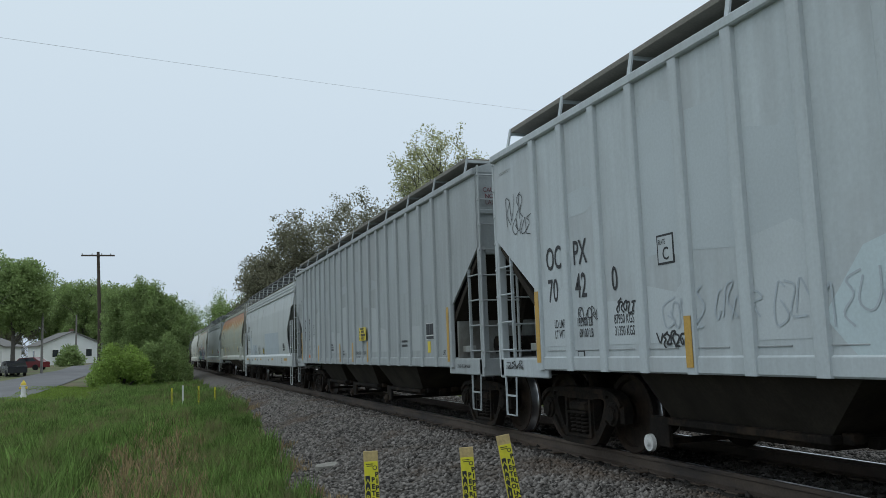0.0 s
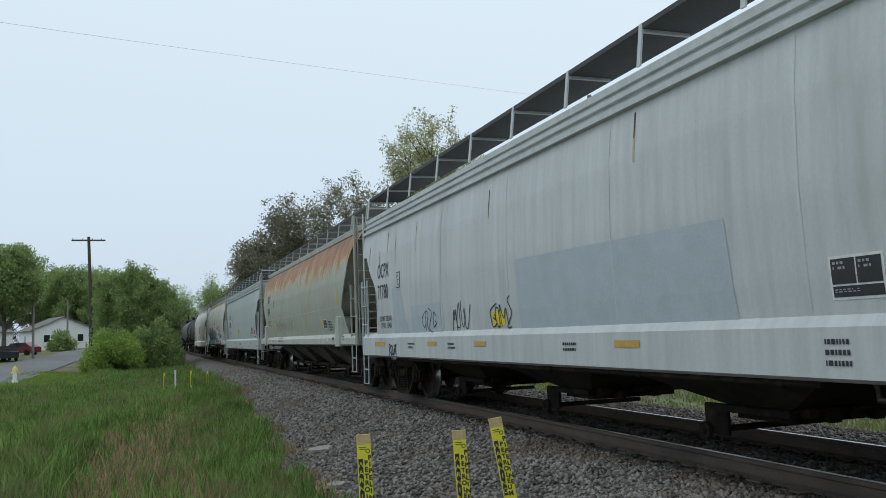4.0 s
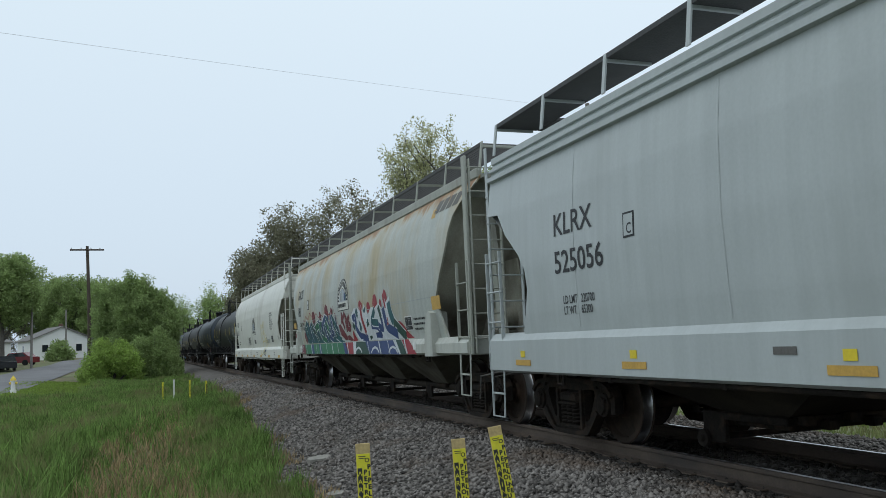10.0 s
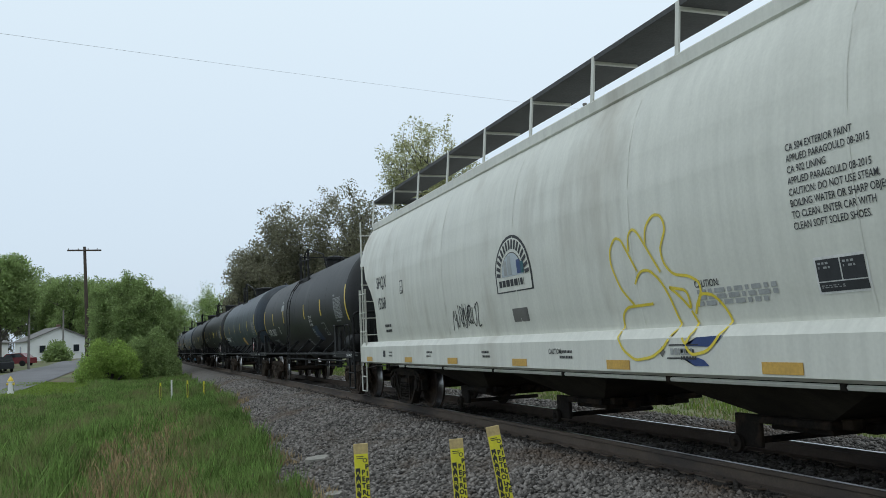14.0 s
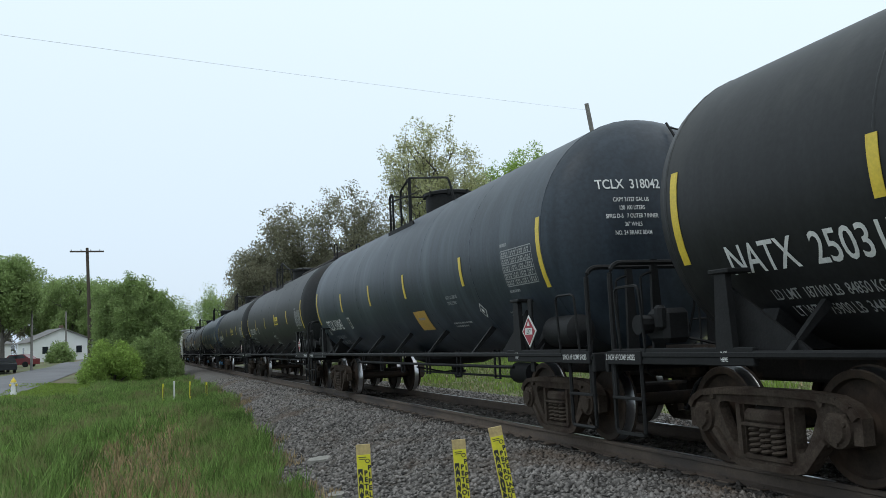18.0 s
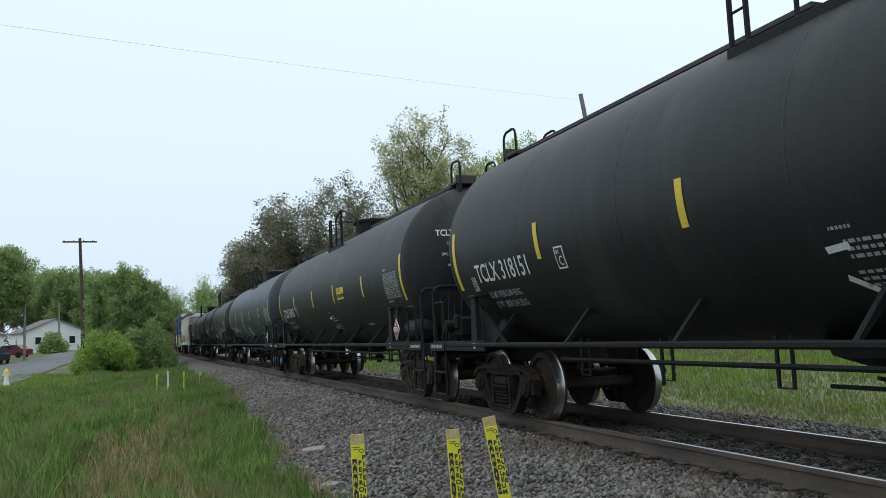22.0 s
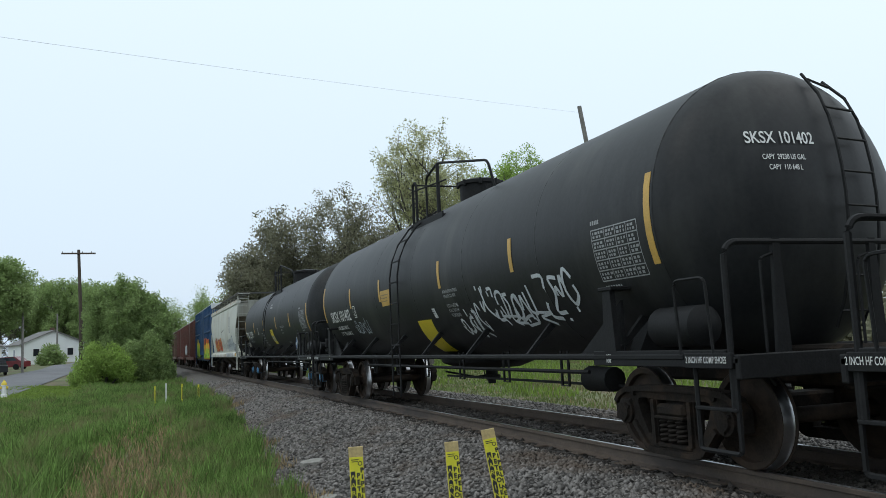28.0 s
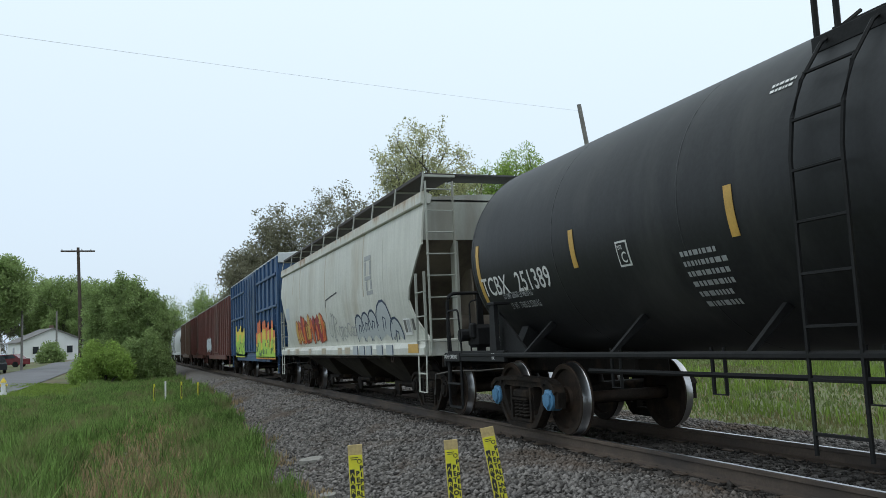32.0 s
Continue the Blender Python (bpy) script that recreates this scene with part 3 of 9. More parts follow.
def scatter_stones(name, count, x0, x1, y0, y1, size, label, mat="stone", power=1.7, spill=False):
    """Loose angular stones lying on the bed."""
    ico = [(0, 0, 1), (0.9, 0, 0.2), (0.2, 0.85, 0.3), (-0.8, 0.4, 0.25), (-0.6, -0.7, 0.2), (0.4, -0.8, 0.15), (0, 0, -0.7)]
    tri = [(0, 1, 2), (0, 2, 3), (0, 3, 4), (0, 4, 5), (0, 5, 1), (6, 2, 1), (6, 3, 2), (6, 4, 3), (6, 5, 4), (6, 1, 5)]
    base, tri = np.array(ico), np.array(tri)
    y = y0 + (y1 - y0) * rng.random(count) ** power
    x = x0 + (x1 - x0) * rng.random(count)
    if spill:       # thins out over the turf
        ok = x > verge_edge(y) + 0.05 - 0.32 * rng.random(count) ** 2.5 + 0.1 * rng.standard_normal(count)
        x, y = x[ok], y[ok]
        count = len(x)
    s = size * (0.5 + 0.95 * rng.random(count) ** 1.4) * (1 + y / 60)
    a = rng.random(count) * 6.28
    shape = base[None] * (1 + 0.38 * rng.standard_normal((count, 7, 3))) * s[:, None, None]
    shape[:, :, 2] *= 0.75
    ca, sa = np.cos(a)[:, None], np.sin(a)[:, None]
    px = shape[:, :, 0] * ca - shape[:, :, 1] * sa + x[:, None]
    py = shape[:, :, 0] * sa + shape[:, :, 1] * ca + y[:, None]
    pz = shape[:, :, 2] + (np.maximum(ballast_z(x, y), ground_z(x, y)) + 0.2 * s)[:, None]
    v = np.stack([px, py, pz], -1).reshape(-1, 3)
    f = (tri[None] + 7 * np.arange(count)[:, None, None]).reshape(-1, 3)
    return bulk(name, v, f, mat, label, "gravel")


scatter_stones("ballast_stones", 82000, 1.4, 4.95, 4.5, 46, 0.024, "loose crushed grey stones of the near ballast shoulder", power=1.9, spill=True)
scatter_stones("ballast_stones", 14000, 4.8, 7.15, 3.5, 30, 0.024, "oily brown crushed stones between the rails", "fouled_stone")
scatter_stones("ballast_stones", 26000, 7.1, 10.1, 5.0, 42, 0.027, "loose crushed grey stones of the far ballast shoulder")
scatter_stones("ballast_stones", 12000, 1.4, 4.95, -7, 4.6, 0.030, "loose crushed grey stones of the near ballast shoulder", power=1.0, spill=True)
flat_rng = random.Random(4)
for (sx, sy, w, d) in ((2.62, 13.4, 0.22, 0.15), (2.2, 10.4, 0.12, 0.10)):
    rim = [(w * (0.85 + 0.3 * flat_rng.random()) * math.cos(k * 0.7), d * (0.85 + 0.3 * flat_rng.random()) * math.sin(k * 0.7)) for k in range(9)]
    slab = part("flat_stone", Geo().prism(rim, "z", -0.03, 0.035), "pale_stone", at=pose(sx, sy, float(ballast_z(sx, sy)) + 0.015, 3, -4, 20), smooth=0)
    tagged(slab, "pale flat stone lying at the edge of the ballast", "stone")


def grass_field(name, count, x0, x1, y0, y1, hgt, mat, keep, label, wide=0.0075, power=1.9):
    """Upright blades, each bent in two segments."""
    y = y0 + (y1 - y0) * rng.random(count) ** power
    x = x0 + (x1 - x0) * rng.random(count)
    ok = keep(x, y)
    x, y = x[ok], y[ok]
    n = len(x)
    h = hgt * (0.45 + 0.8 * rng.random(n)) * (0.55 + 0.45 * (np.sin(x * 1.1 + 2) * np.sin(y * 0.6 + 1) * 0.5 + 0.5) + 0.5 * np.clip(np.sin(x * 4.7 + 3 * np.sin(y * 0.9)) * np.sin(y * 2.9 + 2 * np.sin(x * 1.3)), 0, 1))
    a, b = rng.random(n) * 6.28, rng.random(n) * 6.28
    wd = wide * (0.7 + 0.8 * rng.random(n)) * (1 + y / 22)
    lean = h * (0.10 + 0.45 * rng.random(n))
    z = np.maximum(ground_z(x, y), ballast_z(x, y)) - 0.02
    dx, dy = np.cos(a) * wd, np.sin(a) * wd
    lx, ly = np.cos(b) * lean, np.sin(b) * lean
    p = [(x - dx, y - dy, z), (x + dx, y + dy, z), (x + dx * 0.8 + lx * 0.35, y + dy * 0.8 + ly * 0.35, z + h * 0.6),
         (x - dx * 0.8 + lx * 0.35, y - dy * 0.8 + ly * 0.35, z + h * 0.6), (x + lx, y + ly, z + h)]
    v = np.stack([np.stack(q, -1) for q in p], 1).reshape(-1, 3)
    k = 5 * np.arange(n)[:, None]
    f = np.concatenate([k + [0, 1, 2], k + [0, 2, 3], k + [3, 2, 4]])
    return bulk(name, v, f, mat, label, "grass")


def verge(x, y):
    return x < verge_edge(y) - 0.02 + 0.12 * np.sin(y * 11)


def thin_patch(x, y):
    """1 in the worn, straw-coloured middle of the verge, 0 in the green."""
    k = ((x - 0.05 - 0.3 * np.sin(y * 0.35)) / 1.0) ** 2 + ((y - 14.0) / 8.0) ** 2
    k = k + 0.35 * np.sin(x * 5.1 + y * 0.7) * np.sin(y * 1.3)
    k2 = ((x - 0.6) / 0.5) ** 2 + ((y - 25) / 4.0) ** 2
    k = k + 0.8 * np.sin(x * 9.3 + 2 * np.sin(y * 2.1)) * np.sin(y * 3.7 + x)
    return np.maximum(smoothstep(1.6, 0.3, k), 0.5 * smoothstep(1.2, 0.4, k2))


def lawn_zone(x, y):
    return smoothstep(36, 46, y) * smoothstep(-2.2, -3.4, x)


grass_field("tall_grass", 230000, -7.5, 3.2, 6.5, 62, 0.33, "blade", lambda x, y: verge(x, y) & (rng.random(len(x)) > 0.88 * thin_patch(x, y)) & (rng.random(len(x)) > lawn_zone(x, y)), "tall fresh green grass on the verge", 0.0048, 1.7)
grass_field("tall_grass", 26000, 1.2, 3.3, 15, 42, 0.40, "blade", lambda x, y: verge(x, y) & (x > verge_edge(y) - 0.95 + 0.25 * np.sin(y * 1.7)), "tall rank grass along the edge of the ballast", 0.005, 1.2)
grass_field("tall_grass", 14000, -4.5, -0.9, 7, 20, 0.52, "blade", lambda x, y: np.sin(x * 2.3 + y) * np.sin(y * 0.8 + 0.4) > 0.15, "clumps of tall green grass on the verge", 0.0055, 1.2)
grass_field("tall_grass", 26000, -7.5, 2.2, -7, 6.6, 0.30, "blade", lambda x, y: verge(x, y), "tall fresh green grass on the verge", 0.006, 1.0)
grass_field("lawn_grass", 26000, -8.2, -2.0, 36, 66, 0.10, "lawn", lambda x, y: rng.random(len(x)) < 0.25 + 0.75 * lawn_zone(x, y), "mown light green lawn beside the lane", 0.010, 1.1)
grass_field("dry_grass", 30000, -2.2, 2.2, 7, 32, 0.24, "straw", lambda x, y: verge(x, y) & (rng.random(len(x)) < thin_patch(x, y) + 0.05 + 0.25 * np.clip(np.sin(x * 3.1 + 1) * np.sin(y * 1.1), 0, 1)), "dead straw coloured grass in the worn middle of the verge", 0.0045, 1.3)
grass_field("dry_grass", 14000, 1.0, 3.4, 8.5, 36, 0.17, "straw", lambda x, y: np.abs(x - verge_edge(y) - 0.05) < 0.22 + 0.14 * np.sin(y * 1.9) + 0.1 * np.sin(y * 0.7 + 2), "dead straw along the edge of the ballast", 0.0045, 1.3)
grass_field("meadow_grass", 90000, 10.4, 30, 5, 75, 0.15, "meadow", lambda x, y: x > 10.35 + 0.5 * np.sin(y * 1.3) * np.sin(y * 0.37), "rough grass beyond the track", 0.009)
grass_field("dry_grass", 9000, 11.2, 19, 6, 60, 0.13, "straw", lambda x, y: (np.sin(x * 1.8) * np.sin(y * 0.9 + 1) > -0.1), "short dry stalks beyond the ballast", 0.006, 1.5)
grass_field("meadow_grass", 26000, 12.0, 24, 6, 65, 0.34, "lawn", lambda x, y: np.sin(x * 1.1 + 1) * np.sin(y * 0.55) > 0.05, "clumps of tall green weeds beyond the track", 0.009, 1.4)

# road on the rise, kerbless
rg = Geo()
rows = []
for y in np.concatenate([np.linspace(20, 130, 56), np.linspace(140, 230, 10)]):
    mid = float(np.interp(y, [20, 51, 85, 100, 130, 230], [-11.5, -9.9, -8.8, -7.5, -5.0, 2.0]))
    wd = float(np.interp(y, [20, 51, 85, 100, 230], [2.9, 2.9, 2.8, 2.1, 2.0]))
    rows.append([(mid + w * wd, y, float(ground_z(mid + w * wd, y)) + 0.05) for w in np.linspace(-1, 1, 6)])
road = part("road", rg.grid(rows), "asphalt")
tagged(road, "worn grey asphalt lane beside the railway", "road", "", "structure")

# ---- track ----
track = thing("railway_track", "single railway track of rusty steel rails on timber ties", "railway track", (TRACK_X, 0, 0), kind="structure")
rail_profile = [(-0.07, -0.175), (0.07, -0.175), (0.07, -0.16), (0.012, -0.14), (0.010, -0.05), (0.036, -0.04), (0.036, -0.006), (0.028, 0), (-0.028, 0), (-0.036, -0.006), (-0.036, -0.04), (-0.010, -0.05), (-0.012, -0.14), (-0.07, -0.16)]
for side in (-1, 1):
    x = side * 0.7525
    rail = part("rail", Geo().prism([(x + a, b) for a, b in rail_profile], "y", -30, 420), "rail", track, "rust brown rail with a polished running band", smooth=0)
    part("running_band", Geo().prism([(x - 0.024 - 0.006 * side, 0.0), (x + 0.024 - 0.006 * side, 0.0), (x + 0.020 - 0.006 * side, 0.0012), (x - 0.020 - 0.006 * side, 0.0012)], "y", -30, 420), "tread", rail, "polished running band", smooth=0)
tie_mesh = Geo().box((0, 0, 0), (2.55, 0.23, 0.16), 0.015).mesh("tie", "tie", 0)
plate_mesh = Geo().box((-0.7525, 0, 0), (0.36, 0.19, 0.02)).box((0.7525, 0, 0), (0.36, 0.19, 0.02)).mesh("tie_plate", "rail", 0)
far_ties = Geo()
for i in range(420):
    y = -6 + i * 0.51 + random.uniform(-0.04, 0.04)
    if i < 120:
        tie = part("tie", tie_mesh, None, track, at=pose(random.uniform(-0.05, 0.05), y, -0.255, 0, 0, random.uniform(-1.5, 1.5)))
        part("tie_plate", plate_mesh, None, tie, at=(0, 0, 0.09))
    else:
        far_ties.box((0, y, -0.25), (2.55, 0.23, 0.16))
part("far_ties", far_ties, "tie", track, smooth=0)["kind"] = "stuff"


# ---- rolling stock: shared parts ----
def spring_coil(g, x, y, z0, z1, r, wire, turns):
    n = turns * 9
    g.tube([(x + r * math.cos(2 * math.pi * i / 9), y + r * math.sin(2 * math.pi * i / 9), z0 + (z1 - z0) * i / n) for i in range(n + 1)], wire, 4)


def side_frame_geo(x, w):
    """Cast bogie frame seen from the side: one deep casting with a window for the springs, two rounded triangular windows and jaws over the bearings."""
    half_rim = [(0.0, 0.745), (0.30, 0.745), (0.58, 0.735), (0.80, 0.715), (0.95, 0.66), (1.03, 0.56), (1.03, 0.36), (0.94, 0.355), (0.925, 0.53), (0.89, 0.565), (0.73, 0.565), (0.705, 0.53), (0.695, 0.33), (0.63, 0.30), (0.56, 0.235), (0.45, 0.105), (0.37, 0.065), (0.0, 0.06)]
    rim = half_rim + [(-p, q) for p, q in half_rim[-2:0:-1]]
    tri = [(0.345, 0.605), (0.52, 0.615), (0.585, 0.60), (0.595, 0.55), (0.53, 0.41), (0.43, 0.255), (0.37, 0.235), (0.345, 0.27)]
    holes = [tri, [(-p, q) for p, q in tri], [(-0.255, 0.60), (0.255, 0.60), (0.255, 0.165), (-0.255, 0.165)]]
    bm = bmesh.new()
    edges = []
    for ring in [rim] + holes:
        vs = [bm.verts.new((0, p, q)) for p, q in ring]
        edges += [bm.edges.new((vs[i], vs[(i + 1) % len(vs)])) for i in range(len(vs))]
    bmesh.ops.triangle_fill(bm, use_beauty=True, edges=edges)
    bm.verts.index_update()
    flat_v, flat_f = [v.co.copy() for v in bm.verts], [[v.index for v in f.verts] for f in bm.faces]
    bm.free()
    g = Geo()
    n = len(flat_v)
    g.add([(x - w, v.y, v.z) for v in flat_v] + [(x + w, v.y, v.z) for v in flat_v], flat_f + [[i + n for i in f[::-1]] for f in flat_f])
    k = 0
    for ring in [rim] + holes:
        m = len(ring)
        g.add([(x - w, p, q) for p, q in ring] + [(x + w, p, q) for p, q in ring], [(i, (i + 1) % m, (i + 1) % m + m, i + m) for i in range(m)])
    # flanges along the top, the legs and the spring seat
    out = -1 if x < 0 else 1
    for s in (-1, 1):
        for path in ([(0.0, 0.715), (0.56, 0.705), (0.82, 0.68), (0.94, 0.62), (0.995, 0.55)], [(0.665, 0.36), (0.58, 0.27), (0.44, 0.12), (0.33, 0.09), (0.0, 0.085)], [(0.30, 0.60), (0.295, 0.17)]):
            for (p, q), (p2, q2) in zip(path, path[1:]):
                d = Vector((p2 - p, q2 - q)).normalized() * 0.028
                g.prism([(s * (p - d.y), q + d.x), (s * (p2 - d.y), q2 + d.x), (s * (p2 + d.y), q2 - d.x), (s * (p + d.y), q - d.x)], "x", x, x + out * (w + 0.035))
    g.box((x, 0, 0.155), (2.6 * w, 0.56, 0.05), 0.012)
    g.lathe([(x + out * w, 0.03), (x + out * (w + 0.03), 0.03), (x + out * (w + 0.03), 0.0)], "x", (0, 0.66, 0.655), 8).lathe([(x + out * w, 0.03), (x + out * (w + 0.03), 0.03), (x + out * (w + 0.03), 0.0)], "x", (0, -0.66, 0.655), 8)
    return g


def wheelset_mesh():
    g = Geo()
    g.lathe([(-1.10, 0.0), (-1.10, 0.075), (1.10, 0.075), (1.10, 0.0)], "x", (0, 0, 0), 14)
    for s in (-1, 1):
        prof = [(0.83, 0.095), (0.83, 0.15), (0.79, 0.17), (0.765, 0.26), (0.775, 0.37), (0.82, 0.385), (0.825, 0.440), (0.815, 0.452),
                (0.72, 0.4575), (0.705, 0.470), (0.690, 0.485), (0.675, 0.480), (0.670, 0.455), (0.672, 0.39), (0.715, 0.37), (0.71, 0.24), (0.68, 0.16), (0.68, 0.095)]
        g.lathe([(s * a, r) for a, r in prof], "x", (0, 0, 0), 36)
    me = g.mesh("wheelset", "wheel", 40)
    me.materials.append(M["tread"])
    for p in me.polygons:       # the tread band and flange are worn bright
        c = p.center
        if 0.450 < math.hypot(c.y, c.z) < 0.466 and 0.69 < abs(c.x) < 0.815:
            p.material_index = 1
    return me


SHARED = {
    "bogie": Geo().box((0, 0, 0.50), (2.02, 0.36, 0.20), 0.03).box((0, 0.52, 0.40), (1.5, 0.10, 0.10)).box((0, -0.52, 0.40), (1.5, 0.10, 0.10)).lathe([(0.60, 0.0), (0.60, 0.22), (0.72, 0.20), (0.72, 0.0)], "z", (0, 0, 0), 16).mesh("bogie", "dirty_iron"),
    "wheelset": wheelset_mesh(),
}
for s_, key in ((-1, "near"), (1, "far")):
    frame_geo = side_frame_geo(s_ * 0.985, 0.055)
    seat = Geo().box((s_ * 0.985, 0, 0.505), (0.20, 0.46, 0.12), 0.03).box((s_ * 0.995, 0, 0.435), (0.22, 0.48, 0.03), 0.008)
    sg = Geo()
    spring_coil(sg, s_ * 1.025, 0, 0.19, 0.42, 0.058, 0.019, 5)
    cg = Geo().lathe([(s_ * 0.92, 0.14), (s_ * 1.07, 0.135), (s_ * 1.08, 0.10), (s_ * 1.105, 0.09), (s_ * 1.11, 0.0)], "x", (0, 0, 0), 18)
    cg.box((s_ * 0.99, 0, 0.10), (0.16, 0.20, 0.06), 0.015)
    for k in range(3):
        a = 0.5 + k * 2.094
        cg.lathe([(s_ * 1.07, 0.022), (s_ * 1.10, 0.022), (s_ * 1.10, 0.0)], "x", (0, 0.095 * math.cos(a), 0.095 * math.sin(a)), 6)
    for tone, paint_ in (("", "bogie_iron"), ("brown_", "bogie_brown")):
        SHARED["side_frame_" + tone + key] = frame_geo.mesh("side_frame", paint_, 30)
        SHARED["seat_" + tone + key] = seat.mesh("spring_cap", paint_)
        SHARED["spring_" + tone + key] = sg.mesh("spring", paint_)
        SHARED["cap_" + tone + key] = cg.mesh("bearing_cap", paint_)
    SHARED["cap_blue_" + key] = cg.mesh("bearing_cap", "cap_blue")
SHARED["coupler"] = (Geo().box((0, 0, 0), (0.16, 0.62, 0.17), 0.02).box((-0.05, -0.40, 0), (0.30, 0.22, 0.26), 0.04).box((0.12, -0.50, 0), (0.10, 0.16, 0.24), 0.03).box((0, 0.25, 0.02), (0.44, 0.10, 0.34), 0.02)).mesh("coupler", "dirty_iron")
hose = Geo().tube([(0.30, 0.0, 0.02), (0.31, -0.10, -0.05), (0.30, -0.22, -0.20), (0.26, -0.36, -0.32), (0.20, -0.48, -0.33)], 0.024, 6)
SHARED["air_hose"] = hose.mesh("air_hose", "black_iron")

AXLE = 0.81         # half the wheelbase of a bogie
WHEELSETS = []      # (wheelset object, the car it belongs to), to be rolled in motions()
CARS = []           # (car object, its centre along the train)


def bogie(car, y, caps="cap_", truck=""):
    b = part("bogie", SHARED["bogie"], None, car, "dusty cast steel bogie", at=(0, y, 0))
    for key in ("near", "far"):
        part("side_frame", SHARED["side_frame_" + truck + key], None, b)
        part("spring_cap", SHARED["seat_" + truck + key], None, b)
        for yy in (-0.135, 0.0, 0.135):
            part("spring", SHARED["spring_" + truck + key], None, b, at=(0, yy, 0))
        for a in (-AXLE, AXLE):
            part("bearing_cap", SHARED[(caps if caps != "cap_" else caps + truck) + key], None, b, at=(0, a, 0.457))
    for a in (-AXLE, AXLE):
        WHEELSETS.append((part("wheelset", SHARED["wheelset"], None, b, at=(0, a, 0.4575)), car, a))
    return b


def couplers(car, half):
    for s in (-1, 1):
        part("coupler", SHARED["coupler"], None, car, "rusty knuckle coupler", at=pose(0, s * (half + 0.10), 0.85, 0, 0, 0 if s < 0 else 180))
        part("air_hose", SHARED["air_hose"], None, car, at=pose(0, s * (half + 0.05), 0.72, 0, 0, 0 if s < 0 else 180))


def bend(path, r=0.1, n=4):
    """Rounds the corners of a path of straight legs."""
    path = [Vector(p) for p in path]
    out = [path[0]]
    for a, b, c in zip(path, path[1:], path[2:]):
        k = min(r, (a - b).length * 0.45, (c - b).length * 0.45)
        p, q = b + (a - b).normalized() * k, b + (c - b).normalized() * k
        for i in range(n + 1):
            t = i / n
            out.append(p.lerp(b, t).lerp(b.lerp(q, t), t))
    return out + [path[-1]]


# lettering, wrapped on the surface of a wagon
def writing(car, name, text, y, z, height, skin, mat="black_ink", squeeze=0.8, label="", parent=None, off=0.006, align="LEFT"):
    """Letters on the near side (they read from the front of the train backwards to its rear, left to right for a viewer).
    y, z: where the text starts; skin(z) gives the half width of the body at a height."""
    cu = bpy.data.curves.new(name, "FONT")
    cu.body, cu.size, cu.resolution_u, cu.offset = text, height / 0.70, 3, 0.014 * height
    tmp = bpy.data.objects.new(name, cu)
    me = bpy.data.meshes.new_from_object(tmp)
    bpy.data.objects.remove(tmp)
    off = max(off, 0.005)
    xs = [v.co.x for v in me.vertices]
    shift = 0 if align == "LEFT" else (max(xs) if xs else 0)
    bm = bmesh.new()
    bm.from_mesh(me)
    if height > 0.10:       # cut in level bands, to lie on the curve
        for k in range(-2, 9):
            bmesh.ops.bisect_plane(bm, geom=bm.verts[:] + bm.edges[:] + bm.faces[:], plane_co=(0, k * height / 6, 0), plane_no=(0, 1, 0))
    for v in bm.verts:
        px, zz = v.co.x - shift, z + v.co.y
        v.co = (-skin(zz) - off, y - px * squeeze, zz)
    bm.to_mesh(me)
    bm.free()
    me.materials.clear()
    me.materials.append(M[mat])
    ob = part(name, me, None, parent or car, label)
    if height < 0.12:
        ob["kind"] = "stuff"
    return ob


def bars(car, name, y, z, w, h, rows, skin, mat="black_ink", seed=1, off=0.006, label="", fill=0.5):
    """Small writing that cannot be read: bars of its size."""
    rr = random.Random(seed)
    g = Geo()
    rh = h / rows
    for i in range(rows):
        y0, end = y, y - w * rr.uniform(0.6, 1.0)
        zz = z - i * rh
        while y0 > end:
            ln = rr.uniform(0.03, 0.12) * max(w, 0.3)
            ln = min(ln, y0 - end)
            if ln > 0.01:
                z1 = zz - rh * fill
                g.add([(-skin(zz) - off, y0, zz), (-skin(zz) - off, y0 - ln, zz), (-skin(z1) - off, y0 - ln, z1), (-skin(z1) - off, y0, z1)], [(0, 1, 2, 3)])
            y0 -= ln + 0.03 * max(w, 0.4)
    ob = part(name, g, mat, car, label, smooth=0)
    ob["kind"] = "stuff"
    return ob


def patch(car, name, y, z, w, h, skin, mat, off=0.005, steps=9, label="", slant=0.0, parent=None):
    """A painted or stuck-on rectangle that follows the surface; y, z is its upper corner towards the rear."""
    rows = []
    for i in range(steps + 1):
        zz = z - h * i / steps
        rows.append([(-skin(zz) - off, y - slant * i / steps, zz), (-skin(zz) - off, y - w - slant * i / steps, zz)])
    rows_b = [[(p[0] + off * 0.7, p[1], p[2]) for p in r] for r in rows]
    g = Geo().grid(rows).grid(rows_b)
    n = 2 * (steps + 1)
    g.add([rows[0][0], rows[0][1], rows_b[0][1], rows_b[0][0]], [(0, 1, 2, 3)])
    return part(name, g, mat, parent or car, label)


def ribbon(car, name, pts, w, skin, mat, off=0.007, label=""):
    """A sprayed line of width w through points (y, z)."""
    rows = []
    for i, p in enumerate(pts):
        a, b = pts[max(i - 1, 0)], pts[min(i + 1, len(pts) - 1)]
        d = Vector((b[0] - a[0], b[1] - a[1]))
        if d.length < 1e-6:
            continue
        d = d.normalized() * w / 2
        rows.append([(-skin(p[1] + d.x) - off, p[0] - d.y, p[1] + d.x), (-skin(p[1] - d.x) - off, p[0] + d.y, p[1] - d.x)])
    return part(name, Geo().grid(rows), mat, car, label, smooth=0)


